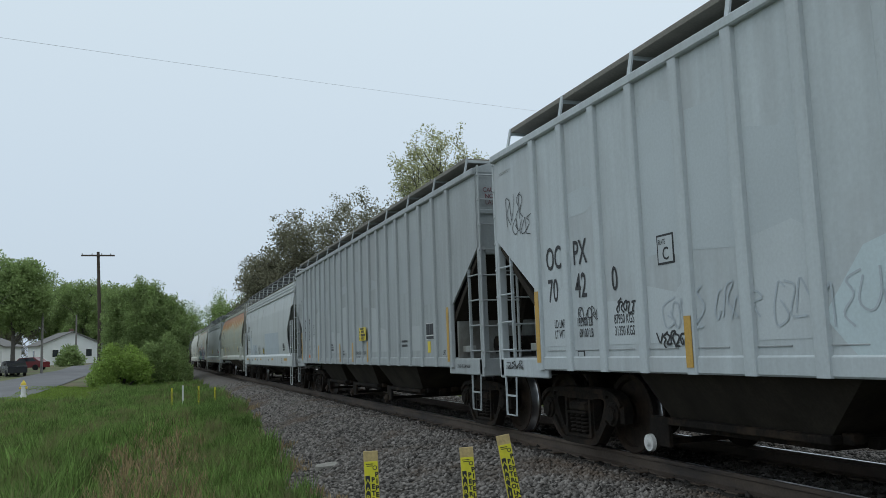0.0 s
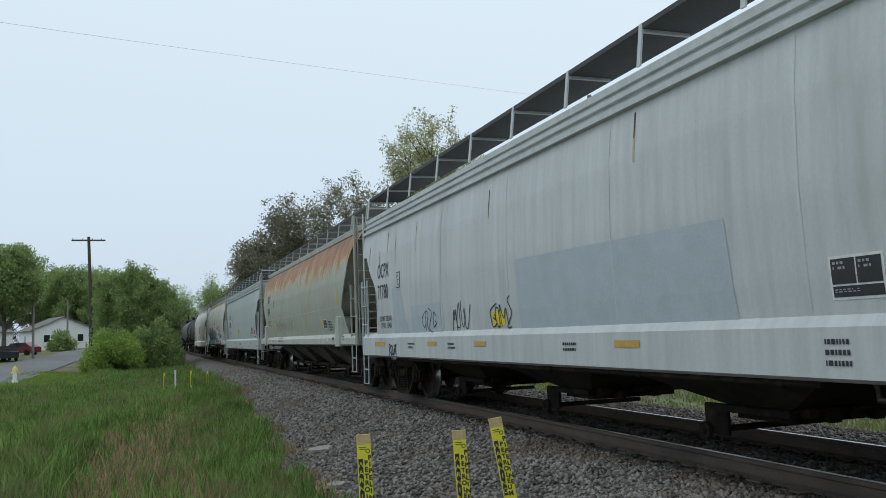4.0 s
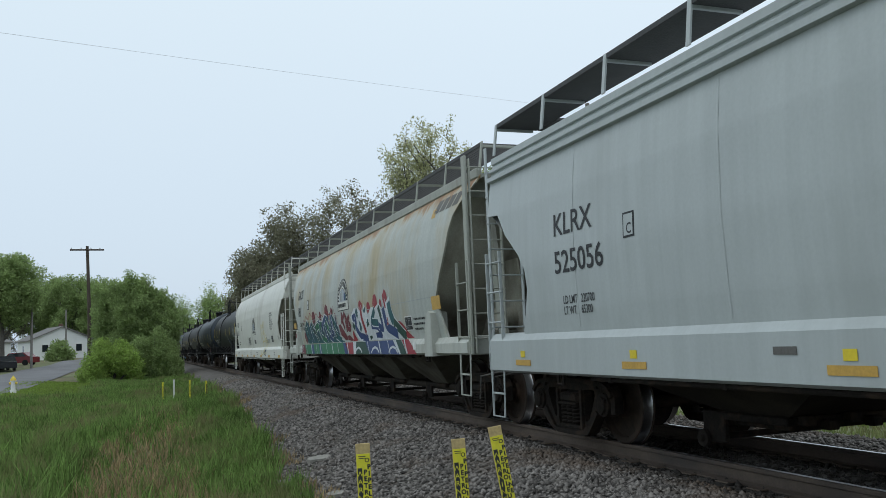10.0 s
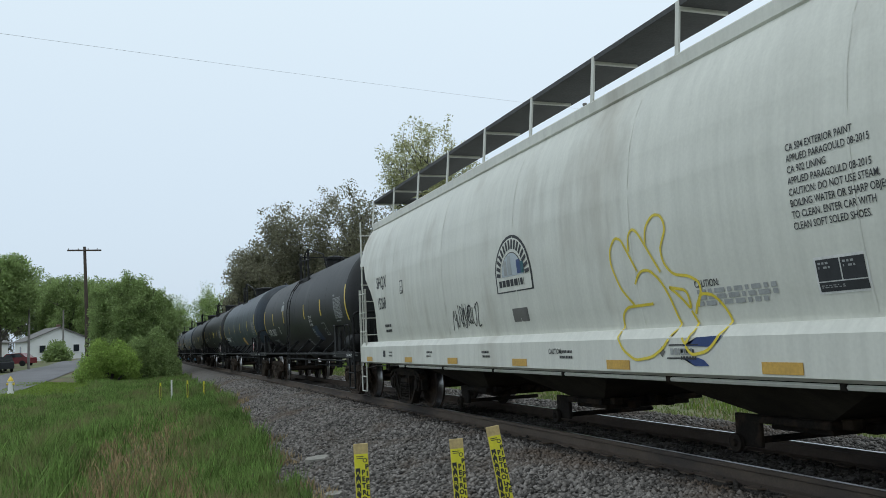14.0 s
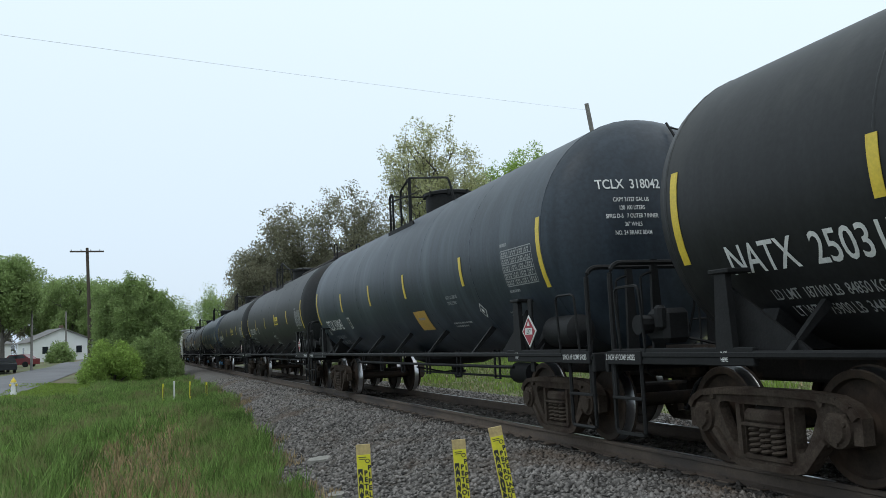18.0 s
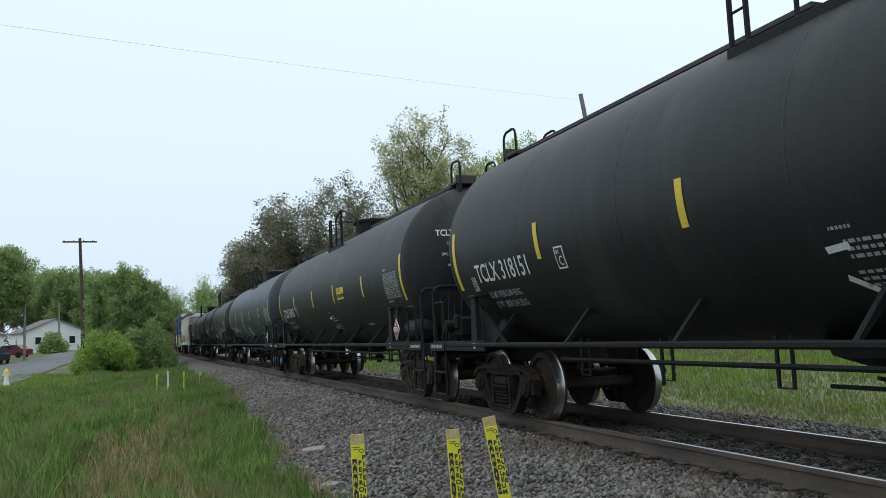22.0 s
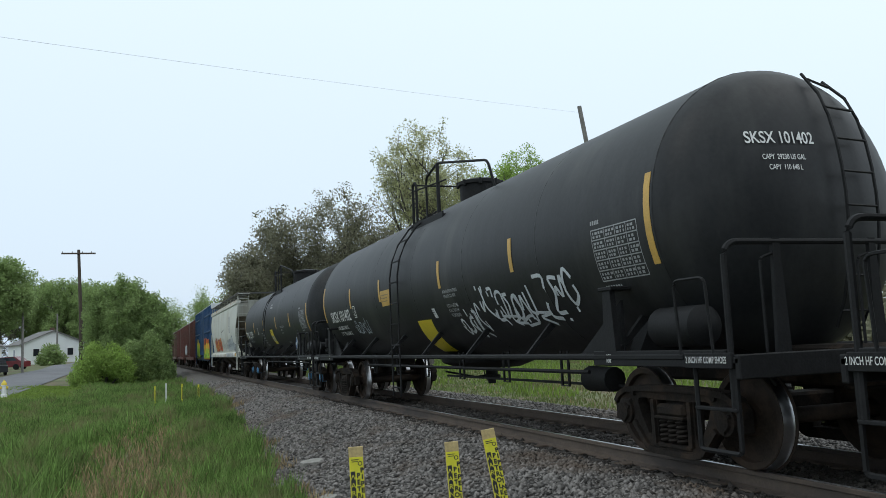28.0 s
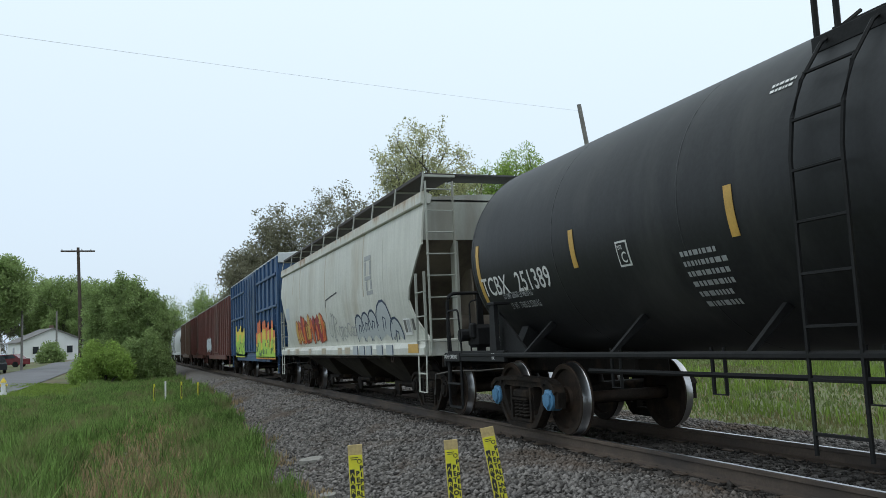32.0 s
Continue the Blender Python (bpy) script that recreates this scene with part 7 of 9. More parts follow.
def marks_graffiti_hopper(car, half, skin):
    wild_letters(car, 4.75, 1.36, 2.14, 4.0, 9, skin, ("orange_spray", "orange_spray", "red", "ochre"), 12, "rust_red", 0.1)
    over = lambda z: skin(z) if z > 1.30 else 1.602
    for k, (cy, w, zt) in enumerate(((-2.62, 0.34, 1.90), (-3.18, 0.34, 1.93), (-3.72, 0.34, 1.95), (-4.52, 0.50, 2.10), (-5.20, 0.38, 1.74))):
        r = w * 0.9
        ring = [(cy + w, 1.33), (cy + w * 1.05, zt - r)] + [(cy + w * math.cos(a), zt - r + r * math.sin(a)) for a in np.linspace(0.5, 2.64, 6)] + [(cy - w * 1.05, zt - r), (cy - w * 0.9, 1.33), (cy, 1.45)]
        sprayed_shape(car, "graffiti_letter", ring, skin, "patch_light", 0.004 + 0.0008 * k, "fat grey sprayed letter")
        ribbon(car, "graffiti_outline", ring[:-1], 0.05, skin, "black_box", 0.0052 + 0.0008 * k, "dark sprayed outline")
        ribbon(car, "graffiti_outline", [(cy + 0.12, zt - r * 1.3), (cy + 0.02, zt - r * 0.7), (cy - 0.12, zt - r * 0.8), (cy - 0.05, zt - r * 1.2)], 0.045, skin, "black_box", 0.0054 + 0.0008 * k)
        patch(car, "sill_smear", cy + 0.28, 1.24, 0.46, 0.19, SILL, "patch_light", 0.003, slant=0.03)
        patch(car, "sill_stroke", cy - 0.12, 1.24, 0.06, 0.18, SILL, "black_box", 0.005, slant=0.02)
    for k, (y, z, w, h) in enumerate(((0.4, 2.0, 0.9, 0.55), (-0.6, 1.8, 0.8, 0.4), (-1.5, 1.75, 0.7, 0.3))):
        scrawl(car, y, z, w, h, 3, skin, "grey_ink", 0.03, 93 + k, label="half scrubbed grey tag")
    ribbon(car, "black_tag", [(0.40, 2.22), (0.38, 2.40), (0.30, 2.40), (-0.2, 2.45), (-0.9, 2.51)], 0.035, skin, "black_ink", 0.006, "thin black sprayed hook")
    for y, z, w, h in ((-3.45, 3.06, 0.50, 0.10), (-3.47, 2.94, 0.12, 0.28), (-3.85, 2.94, 0.12, 0.28), (-3.50, 2.64, 0.50, 0.08), (-3.55, 2.54, 0.12, 0.18), (-3.90, 2.54, 0.12, 0.18), (-3.60, 2.34, 0.46, 0.08)):
        patch(car, "stacked_stencil", y, z, w, h, skin, "grey_ink", 0.005)
    patch(car, "blue_patch", 6.2, 2.48, 0.55, 0.36, skin, "grey_spray", 0.004)
    patch(car, "notice_rim", -5.74, 1.70, 0.40, 0.30, skin, "white_ink", 0.012)
    patch(car, "notice_field", -5.78, 1.67, 0.14, 0.22, skin, "soot", 0.014)
    patch(car, "notice_field", -5.95, 1.67, 0.15, 0.22, skin, "grey_ink", 0.014)
    patch(car, "grey_square", -6.22, 1.68, 0.12, 0.20, skin, "soot", 0.006)
    for k, y in enumerate((5.0, 3.9, 0.45, -3.28)):
        patch(car, "rust_run", y, 3.55, 0.05, (0.7, 0.9, 1.6, 1.3)[k], skin, "rust_wash", 0.004, label="brown rust run")
    for k, (y, w) in enumerate(((6.0, 0.4), (4.6, 0.5), (2.6, 0.35), (0.9, 0.5), (-0.9, 0.4), (-1.6, 0.5))):
        patch(car, "sill_rust", y, 1.22, w, 0.15, SILL, "rust_wash", 0.003, label="rusty smear")
    patch(car, "reflector_strip", -6.3, 1.24, 0.55, 0.15, SILL, "ochre")


# ---- tank wagon ----
TANK_Z, TANK_R = 2.48, 1.50


def tank_skin(z):
    d = max(-0.999, min(0.999, (z - TANK_Z) / TANK_R))
    return TANK_R * math.sqrt(1 - d * d)


def tank_wagon(k0, k1, paint, label, marks, ladder_at=None, long_walk=True, caps="cap_", size=(2.48, 1.50), truck="", lid=(0.0, 0.50), truck_in=0.68):
    """k0, k1: where the straight barrel ends, front and rear, along the train."""
    global TANK_Z, TANK_R
    TANK_Z, TANK_R = size
    car, half = start_car("tank_wagon", label, "tank wagon", k0, k1, "tank wagons")
    prof = []
    for i in range(9):
        a = math.pi / 2 * i / 8
        prof.append((-half - 0.62 * math.cos(a), TANK_R * math.sin(a)))
    barrel = Geo().lathe([(-half, TANK_R)] + [(y, TANK_R) for y in np.linspace(-half, half, 9)[1:]], "y", (0, 0, TANK_Z), 64)
    shell = part("tank_shell", barrel, paint, car, "long painted steel barrel", smooth=30)
    for e in (-1, 1):
        part("tank_head", Geo().lathe([(e * -a if e > 0 else a, r) for a, r in prof], "y", (0, 0, TANK_Z), 64), paint, car, "domed end of the tank", smooth=50)
        for dy in (0.0,):
            part("weld_seam", Geo().lathe([(e * half - 0.02, TANK_R - 0.002), (e * half - 0.012, TANK_R + 0.004), (e * half + 0.012, TANK_R + 0.004), (e * half + 0.02, TANK_R - 0.002)], "y", (0, 0, TANK_Z), 48), paint, shell)
    for k in range(1, 6):
        y = -half + 2 * half * k / 6
        part("weld_seam", Geo().lathe([(y - 0.02, TANK_R - 0.002), (y - 0.01, TANK_R + 0.0026), (y + 0.01, TANK_R + 0.0026), (y + 0.02, TANK_R - 0.002)], "y", (0, 0, TANK_Z), 48), paint, shell)
    # manway, platform and railing
    top = TANK_Z + TANK_R
    my, mr = lid
    part("manway", Geo().lathe([(top - 0.1, mr), (top + 0.26, mr), (top + 0.27, mr + 0.04), (top + 0.33, mr + 0.04), (top + 0.37, mr * 0.8), (top + 0.40, mr * 0.4), (top + 0.41, 0.0)], "z", (0, my, 0), 28).tube([(0.2, my - mr - 0.3, top - 0.05), (0.2, my - mr - 0.3, top + 0.22)], 0.08, 8).tube([(-0.15, my - mr - 0.35, top - 0.05), (-0.15, my - mr - 0.35, top + 0.16)], 0.05, 8), "black_iron", car, "round bolted manway housing")
    for k in range(8):
        a = 0.4 + k * math.pi / 4
        part("lid_bolt", Geo().box((0, 0, 0), (0.05, 0.05, 0.12), 0.01), "black_iron", car, at=pose((mr + 0.03) * math.cos(a), my + (mr + 0.03) * math.sin(a), top + 0.29))
    x, z0 = -0.95, top - 0.42
    for s in (-1, 1):       # a narrow grating on brackets along each side of the manway
        plat = Geo().box((s * 0.86, 0.20, top - 0.40), (0.34, 1.75, 0.05), 0.01).box((s * 1.03, 0.20, top - 0.40), (0.03, 1.75, 0.13), 0.006)
        for yy in (-0.55, 0.05, 0.55, 0.98):
            plat.prism([(s * 1.02, top - 0.42), (s * 0.70, top - 0.42), (s * 0.72, top - 0.20), (s * 0.94, top - 0.50)], "y", yy - 0.03, yy + 0.03)
        part("platform", plat, "black_iron", car, "black steel platform")
    far_rail = -2.25 if not long_walk else -1.55
    for s in (-1, 1):
        x = s * 0.98
        # low rail with a double end post, and the tall hoop that slopes down behind the manway
        part("railing", Geo().tube(bend([(x, 1.07, z0), (x, 1.07, z0 + 0.86), (x, 0.92, z0 + 0.90), (x, 0.86, z0 + 0.80), (x, 0.86, z0)], 0.05), 0.026, 6).tube([(x, 1.0, z0 + 0.74), (x, -0.75, z0 + 0.62)], 0.017, 5).tube([(x, 1.07, z0 + 0.42), (x, 0.86, z0 + 0.42)], 0.014, 5), "black_iron", car, "black bent pipe railing")
        part("grab_hoop", Geo().tube(bend([(x, 0.28, z0), (x, 0.28, z0 + 0.84), (x, -0.35, z0 + 1.00), (x * 0.92, far_rail - 0.15, z0 + 0.60), (x * 0.85, far_rail - 0.22, z0 + 0.18)], 0.12, 6), 0.022, 6).tube([(x, -0.35, z0), (x, -0.35, z0 + 0.99)], 0.034, 6), "black_iron", car, "tall bent pipe hoop")
    part("dome_end_rail", Geo().tube(bend([(-0.98, 1.07, z0 + 0.84), (-0.98, 1.12, z0 + 0.88), (0.98, 1.12, z0 + 0.88)], 0.05), 0.018, 6), "black_iron", car)
    if long_walk:
        part("top_walkway", Geo().box((0, -half / 2 - 0.35, top + 0.06), (0.60, half - 0.9, 0.06), 0.008).box((0, half / 2 + 0.35, top + 0.06), (0.60, half - 0.9, 0.06), 0.008), "walk_brown", car, "narrow rust brown roof walkway")
        for e in (-1, 1):
            for s in (-1, 1):
                x = s * 0.36
                part("hand_hoop", Geo().tube(bend([(x, e * (half + 0.30), top - 0.16), (x, e * (half + 0.30), top + 0.44), (x, e * (half - 0.14), top + 0.46), (x, e * (half - 0.16), top + 0.02)], 0.14, 6), 0.021, 6), "black_iron", car, "round bent hand hoop")
                part("walkway_strut", Geo().prism([(e * (half + 0.12), top + 0.03), (e * (half + 0.17), top + 0.03), (e * (half + 0.24), top - 0.25), (e * (half + 0.19), top - 0.27)], "x", x - 0.02, x + 0.02), "black_iron", car)
            part("walkway_end", Geo().box((0, e * (half + 0.0), top + 0.05), (0.80, 0.40, 0.06), 0.01).box((-0.20, e * (half + 0.19), top + 0.10), (0.42, 0.03, 0.16), 0.008), "walk_brown", car)
    for e in (-1, 1):       # curved ladder up the domed end
        lg = Geo()
        on_head = lambda x, z, out: (x, e * (half + 0.62 * math.sqrt(max(0.0, 1 - min(0.999, math.hypot(x, z - TANK_Z) / TANK_R) ** 2)) + out), z)
        for x in (0.22, 0.66):
            lg.tube([on_head(x, z, 0.09) for z in np.linspace(1.25, top - 0.10, 11)], 0.016, 5)
        for z in np.linspace(1.4, top - 0.18, 8):
            lg.tube([on_head(0.22, z, 0.09), on_head(0.66, z, 0.09)], 0.013, 5)
        part("head_ladder", lg, "black_iron", car, "black ladder on the domed end")
    if ladder_at is not None:
        rim = lambda z: -tank_skin(z) - 0.10 if z > TANK_Z else -TANK_R - 0.10
        stile = lambda dy: Geo().tube([(rim(z), ladder_at + dy, z) for z in np.linspace(0.35, top - 0.12, 12)], 0.017, 5)
        lad = part("side_ladder", stile(-0.24), "black_iron", car, "black curved side ladder")
        part("stile", stile(0.24), "black_iron", lad)
        for z in np.linspace(0.5, top - 0.3, 9):
            part("rung", Geo().tube([(rim(z), ladder_at - 0.24, z), (rim(z), ladder_at + 0.24, z)], 0.014, 5), "black_iron", lad)
    # under-frame
    part("side_rail", Geo().tube([(-1.48, -half - 0.4, 1.05), (-1.48, half + 0.4, 1.05)], 0.035, 7), "black_iron", car, "long black handrail under the barrel")
    part("side_rail", Geo().tube([(1.48, -half - 0.4, 1.05), (1.48, half + 0.4, 1.05)], 0.035, 7), "black_iron", car)
    part("safety_rail", Geo().tube([(-0.9, -half + 2.3, 0.84), (-0.9, half - 2.3, 0.84)], 0.028, 6), "black_iron", car, "thin black train pipe")
    for k in range(6):
        y = -half + 2.9 + (2 * half - 5.8) * k / 5
        part("rail_hanger", Geo().tube([(-0.9, y - 0.09, 1.10), (-0.9, y - 0.09, 0.66), (-0.9, y + 0.09, 0.66), (-0.9, y + 0.09, 1.10)], 0.020, 5), "black_iron", car)
    part("brake_rod", Geo().tube([(-0.55, -half + 2.0, 0.66), (-0.55, half * 0.1, 0.66)], 0.020, 5), "black_iron", car)
    part("brake_cylinder", Geo().lathe([(-0.35, 0.0), (-0.33, 0.15), (0.22, 0.16), (0.28, 0.08), (0.42, 0.05), (0.42, 0.0)], "y", (-0.6, -half + 2.55, 0.74), 14), "black_iron", car, "black brake cylinder")
    for k in range(7):
        y = -6.60 + 2.05 * k
        part("rail_bracket", Geo().prism([(-1.50, 1.03), (-1.46, 1.03), (-tank_skin(1.42) + 0.02, 1.42), (-tank_skin(1.46) - 0.02, 1.46)], "y", y - 0.025, y + 0.025), "black_iron", car)
    low = TANK_Z - TANK_R
    part("bottom_outlet", Geo().lathe([(low + 0.08, 0.92), (low - 0.06, 0.86), (low - 0.17, 0.55), (low - 0.19, 0.0)], "z", (0, 0, 0), 24).lathe([(low - 0.18, 0.11), (low - 0.30, 0.11), (low - 0.31, 0.16), (low - 0.36, 0.16), (low - 0.37, 0.08), (low - 0.46, 0.07), (low - 0.46, 0.0)], "z", (0, -0.05, 0), 14), "black_iron", car, "shallow skid pan with the outlet valve")
    part("valve_chain", Geo().tube([(0, 0.35, low - 0.15), (0, 0.25, low - 0.36), (0, 0.1, low - 0.44), (0, -0.02, low - 0.40)], 0.012, 4), "black_iron", car)
    part("valve_lever", Geo().tube([(0, -0.05, low - 0.30), (-0.3, -0.05, low - 0.33), (-0.9, -0.10, low - 0.20)], 0.018, 5), "black_iron", car)
    for e in (-1, 1):
        ye = e * (half + 0.75)
        part("stub_sill", Geo().box((0, e * (half - 0.6), 0.92), (0.5, 3.4, 0.36), 0.03), "dirty_iron", car)
        part("saddle", Geo().prism([(-1.20, 1.06), (1.20, 1.06), (1.02, 1.42), (0.7, 1.2), (0, 1.08), (-0.7, 1.2), (-1.02, 1.42)], "y", e * (half - 0.95), e * (half - 0.75)), "black_iron", car, "black saddle plate")
        part("end_deck", Geo().box((0, ye, 1.02), (3.0, 0.72, 0.05), 0.008).box((0, ye + e * 0.34, 0.97), (3.0, 0.06, 0.20), 0.01), "black_iron", car)
        part("side_stencil_plate", Geo().box((-1.50, ye - e * 0.02, 1.02), (0.03, 0.62, 0.13), 0.005), "black_iron", car)
        writing(car, "deck_stencil", "2 INCH HF COMP SHOES", ye + 0.30, 1.0, 0.055, lambda z: 1.516, "white_ink", 0.62)
        yr = e * (half + 0.98)
        part("end_railing", Geo().tube(bend([(-1.46, yr, 0.62), (-1.46, yr, 2.0), (1.46, yr, 2.0), (1.46, yr, 0.95)], 0.16, 6), 0.028, 7), "black_iron", car, "black bent pipe end railing")
        for x in (-0.92, 0.15):
            part("rail_post", Geo().prism([(x - 0.075, 0.98), (x + 0.075, 0.98), (x + 0.035, 2.03), (x - 0.035, 2.03)], "y", yr - 0.02, yr + 0.02), "black_iron", car, "flat tapered post")
            part("grab_iron", Geo().tube(bend([(x - 0.10, yr - e * 0.02, 0.80), (x - 0.17, yr, 0.86), (x - 0.17, yr, 1.86), (x - 0.03, yr, 1.90)], 0.05), 0.014, 5), "black_iron", car)
        part("side_grab", Geo().tube(bend([(-1.49, e * (half + 0.36), 1.02), (-1.53, e * (half + 0.36), 1.72), (-1.53, e * (half + 0.80), 1.72), (-1.49, e * (half + 0.80), 1.02)], 0.08), 0.015, 5), "black_iron", car)
        part("side_channel", Geo().box((-1.47, e * (half - 0.10), 1.035), (0.06, 2.1, 0.15), 0.008), "black_iron", car, "black side channel")
        st = part("end_steps", Geo().tube(bend([(-1.46, e * (half + 0.50), 0.97), (-1.46, e * (half + 0.50), 0.27), (-1.46, e * (half + 1.02), 0.27), (-1.46, e * (half + 1.02), 0.97)], 0.05), 0.022, 5), "black_iron", car)
        for z in (0.62,):
            part("tread_bar", Geo().box((-1.46, e * (half + 0.76), z), (0.06, 0.54, 0.03), 0.006), "black_iron", st)
        part("upright_bracket", Geo().prism([(e * (half - 0.70), 1.10), (e * (half - 0.92), 1.10), (e * (half - 0.89), 1.72), (e * (half - 0.75), 1.72)], "x", -1.50, -1.44).box((-1.40, e * (half - 0.82), 1.74), (0.24, 0.26, 0.04), 0.008), "black_iron", car, "tapered upright bracket")
        part("gusset", Geo().prism([(e * (half - 0.76), 1.08), (e * (half - 0.76), 1.62), (e * (half - 1.62), 1.08)], "x", -1.37, -1.34), "black_iron", car, "black triangular gusset plate")
        writing(car, "jack_note", "JACK\nHERE", e * (half - 0.82) + 0.06, 1.045, 0.035, flat(1.502), "white_ink", 0.8)
        bogie(car, e * (half - truck_in), caps, truck)
    part("brake_reservoir", Geo().lathe([(-0.40, 0.0), (-0.38, 0.10), (-0.31, 0.19), (0.31, 0.19), (0.38, 0.10), (0.40, 0.0)], "y", (-1.20, -half - 0.02, 1.32), 18), "black_iron", car, "black brake air reservoir")
    part("brake_valve", Geo().box((-1.15, half + 0.45, 1.32), (0.30, 0.34, 0.34), 0.05).box((-1.30, half + 0.36, 1.40), (0.10, 0.12, 0.24), 0.03).lathe([(0.0, 0.0), (0.0, 0.10), (0.16, 0.09), (0.16, 0.0)], "x", (-1.44, half + 0.55, 1.34), 10).box((-1.10, half + 0.70, 1.30), (0.2, 0.16, 0.2), 0.03), "black_iron", car, "black cast brake control valve")
    part("brake_pipe", Geo().tube(bend([(-1.1, half + 0.75, 1.30), (-1.0, half + 0.98, 1.22), (-0.6, half + 0.98, 1.20), (-0.4, half + 0.6, 1.1)], 0.08), 0.016, 5), "black_iron", car)
    part("brake_wheel", Geo().lathe([(-0.02, 0.24), (0.0, 0.27), (0.02, 0.24), (0.0, 0.22), (-0.02, 0.24)], "y", (0.4, half + 0.95, 1.75), 20), "black_iron", car)
    couplers(car, half + 1.08)
    marks(car, half)
    return car


def strips(car, half, ys, z, h=0.62, mat="yellow"):
    for y in ys:
        patch(car, "reflector_strip", y, z, 0.10, h, tank_skin, mat, 0.006, 6, "yellow reflective strip")


def placard(car, y, z, mat, rim="white_ink"):
    b = part("placard_holder", Geo().box((-1.44, y, z - 0.05), (0.03, 0.10, 0.9), 0.006), "black_iron", car)
    part("placard", Geo().prism([(y, z + 0.20), (y + 0.20, z), (y, z - 0.20), (y - 0.20, z)], "x", -1.475, -1.465), rim, b, "diamond hazard placard")
    part("placard_field", Geo().prism([(y, z + 0.17), (y + 0.17, z), (y, z - 0.17), (y - 0.17, z)], "x", -1.480, -1.476), mat, b)
    part("placard_bar", Geo().box((-1.482, y, z), (0.004, 0.20, 0.08), 0.001), rim, b)
    if mat == "red":
        writing(car, "placard_number", "1267", y + 0.085, z - 0.028, 0.056, flat(1.479), "black_ink", 0.95, parent=b)
        part("placard_flame", Geo().prism([(y, z + 0.13), (y + 0.035, z + 0.07), (y - 0.035, z + 0.07)], "x", -1.483, -1.481), rim, b)


def print_grid(car, y, z, w, h, seed):
    """A framed table of small stencil print, ruled in white."""
    g = Geo()
    sk = lambda zz: tank_skin(zz) + 0.006

    def rule(ya, yb, za, zb):
        rows = [[(-sk(zz), ya, zz), (-sk(zz), yb, zz)] for zz in np.linspace(za, zb, 5)]
        g.grid(rows)
    n = 5
    for k in range(n + 1):
        zz = z - h * k / n
        rule(y, y - w, zz + 0.006, zz - 0.006)
    for f in (0.0, 0.30, 0.54, 0.78, 1.0):
        rule(y - w * f + 0.005, y - w * f - 0.005, z, z - h)
    frame_ob = part("table_frame", g, "grey_ink", car, "ruled frame of the stencilled table", smooth=0)
    rr = random.Random(seed)
    b_ = Geo()
    for k in range(n):
        for c0, c1 in ((0.0, 0.30), (0.30, 0.54), (0.54, 0.78), (0.78, 1.0)):
            for r in range(2):
                zt_ = z - h * (k + 0.22 + 0.36 * r) / n
                yy = y - w * c0 - 0.03
                while yy > y - w * c1 + 0.05:
                    ln = rr.uniform(0.02, 0.05)
                    b_.add([(-sk(zt_), yy, zt_), (-sk(zt_), yy - ln, zt_), (-sk(zt_ - 0.026), yy - ln, zt_ - 0.026), (-sk(zt_ - 0.026), yy, zt_ - 0.026)], [(0, 1, 2, 3)])
                    yy -= ln + rr.uniform(0.012, 0.03)
    part("table_print", b_, "grey_ink", frame_ob, smooth=0)["kind"] = "stuff"
    bars(car, "table_title", y, z + 0.10, 0.28, 0.05, 1, tank_skin, "grey_ink", seed, fill=0.9)
    bars(car, "table_note", y, z - h - 0.05, 0.45, 0.04, 1, tank_skin, "grey_ink", seed + 1, fill=0.8)


def front_text(car, half, first, second, dome_x=-0.55):
    """Writing on the domed front end of the tank."""
    for body, z, h, x in [(first, 2.98, 0.115, dome_x)] + [(t, 2.82 - 0.10 * k, 0.05, dome_x) for k, t in enumerate(second)]:
        cu = bpy.data.curves.new("head_writing", "FONT")
        cu.body, cu.size, cu.align_x, cu.offset = body, h / 0.7, "CENTER", 0.022 * h
        tmp = bpy.data.objects.new("head_writing", cu)
        me = bpy.data.meshes.new_from_object(tmp)
        bpy.data.objects.remove(tmp)
        for v in me.vertices:
            px, pz = x + v.co.x * (0.80 if h > 0.1 else 0.70), z + v.co.y
            r = min(0.98, math.hypot(px, pz - TANK_Z) / TANK_R)
            v.co = (px, -half - 0.62 * math.sqrt(1 - r * r) - 0.012, pz)
        me.materials.clear()
        me.materials.append(M["white_ink"])
        part("head_writing", me, None, car, "white stencilled lettering")["kind"] = "stuff"


def plate_c(car, y, z, word=True):
    plate_mark(car, y, z, 0.21, 0.26, tank_skin, "white_ink", "black_tank", word)


def emergency_sticker(car, y, z, w, h):
    """A yellow sticker: two lines of small print over a bold line."""
    patch(car, "warning_sticker", y, z, w, h, tank_skin, "label_yellow", label="yellow warning sticker")
    bars(car, "sticker_writing", y - 0.05 * w, z - 0.10 * h, w * 0.9, h * 0.36, 2, tank_skin, "black_ink", 4, off=0.010, fill=0.4)
    bars(car, "sticker_writing", y - 0.08 * w, z - 0.52 * h, w * 1.05, h * 0.34, 1, tank_skin, "black_ink", 6, off=0.010, fill=0.95)


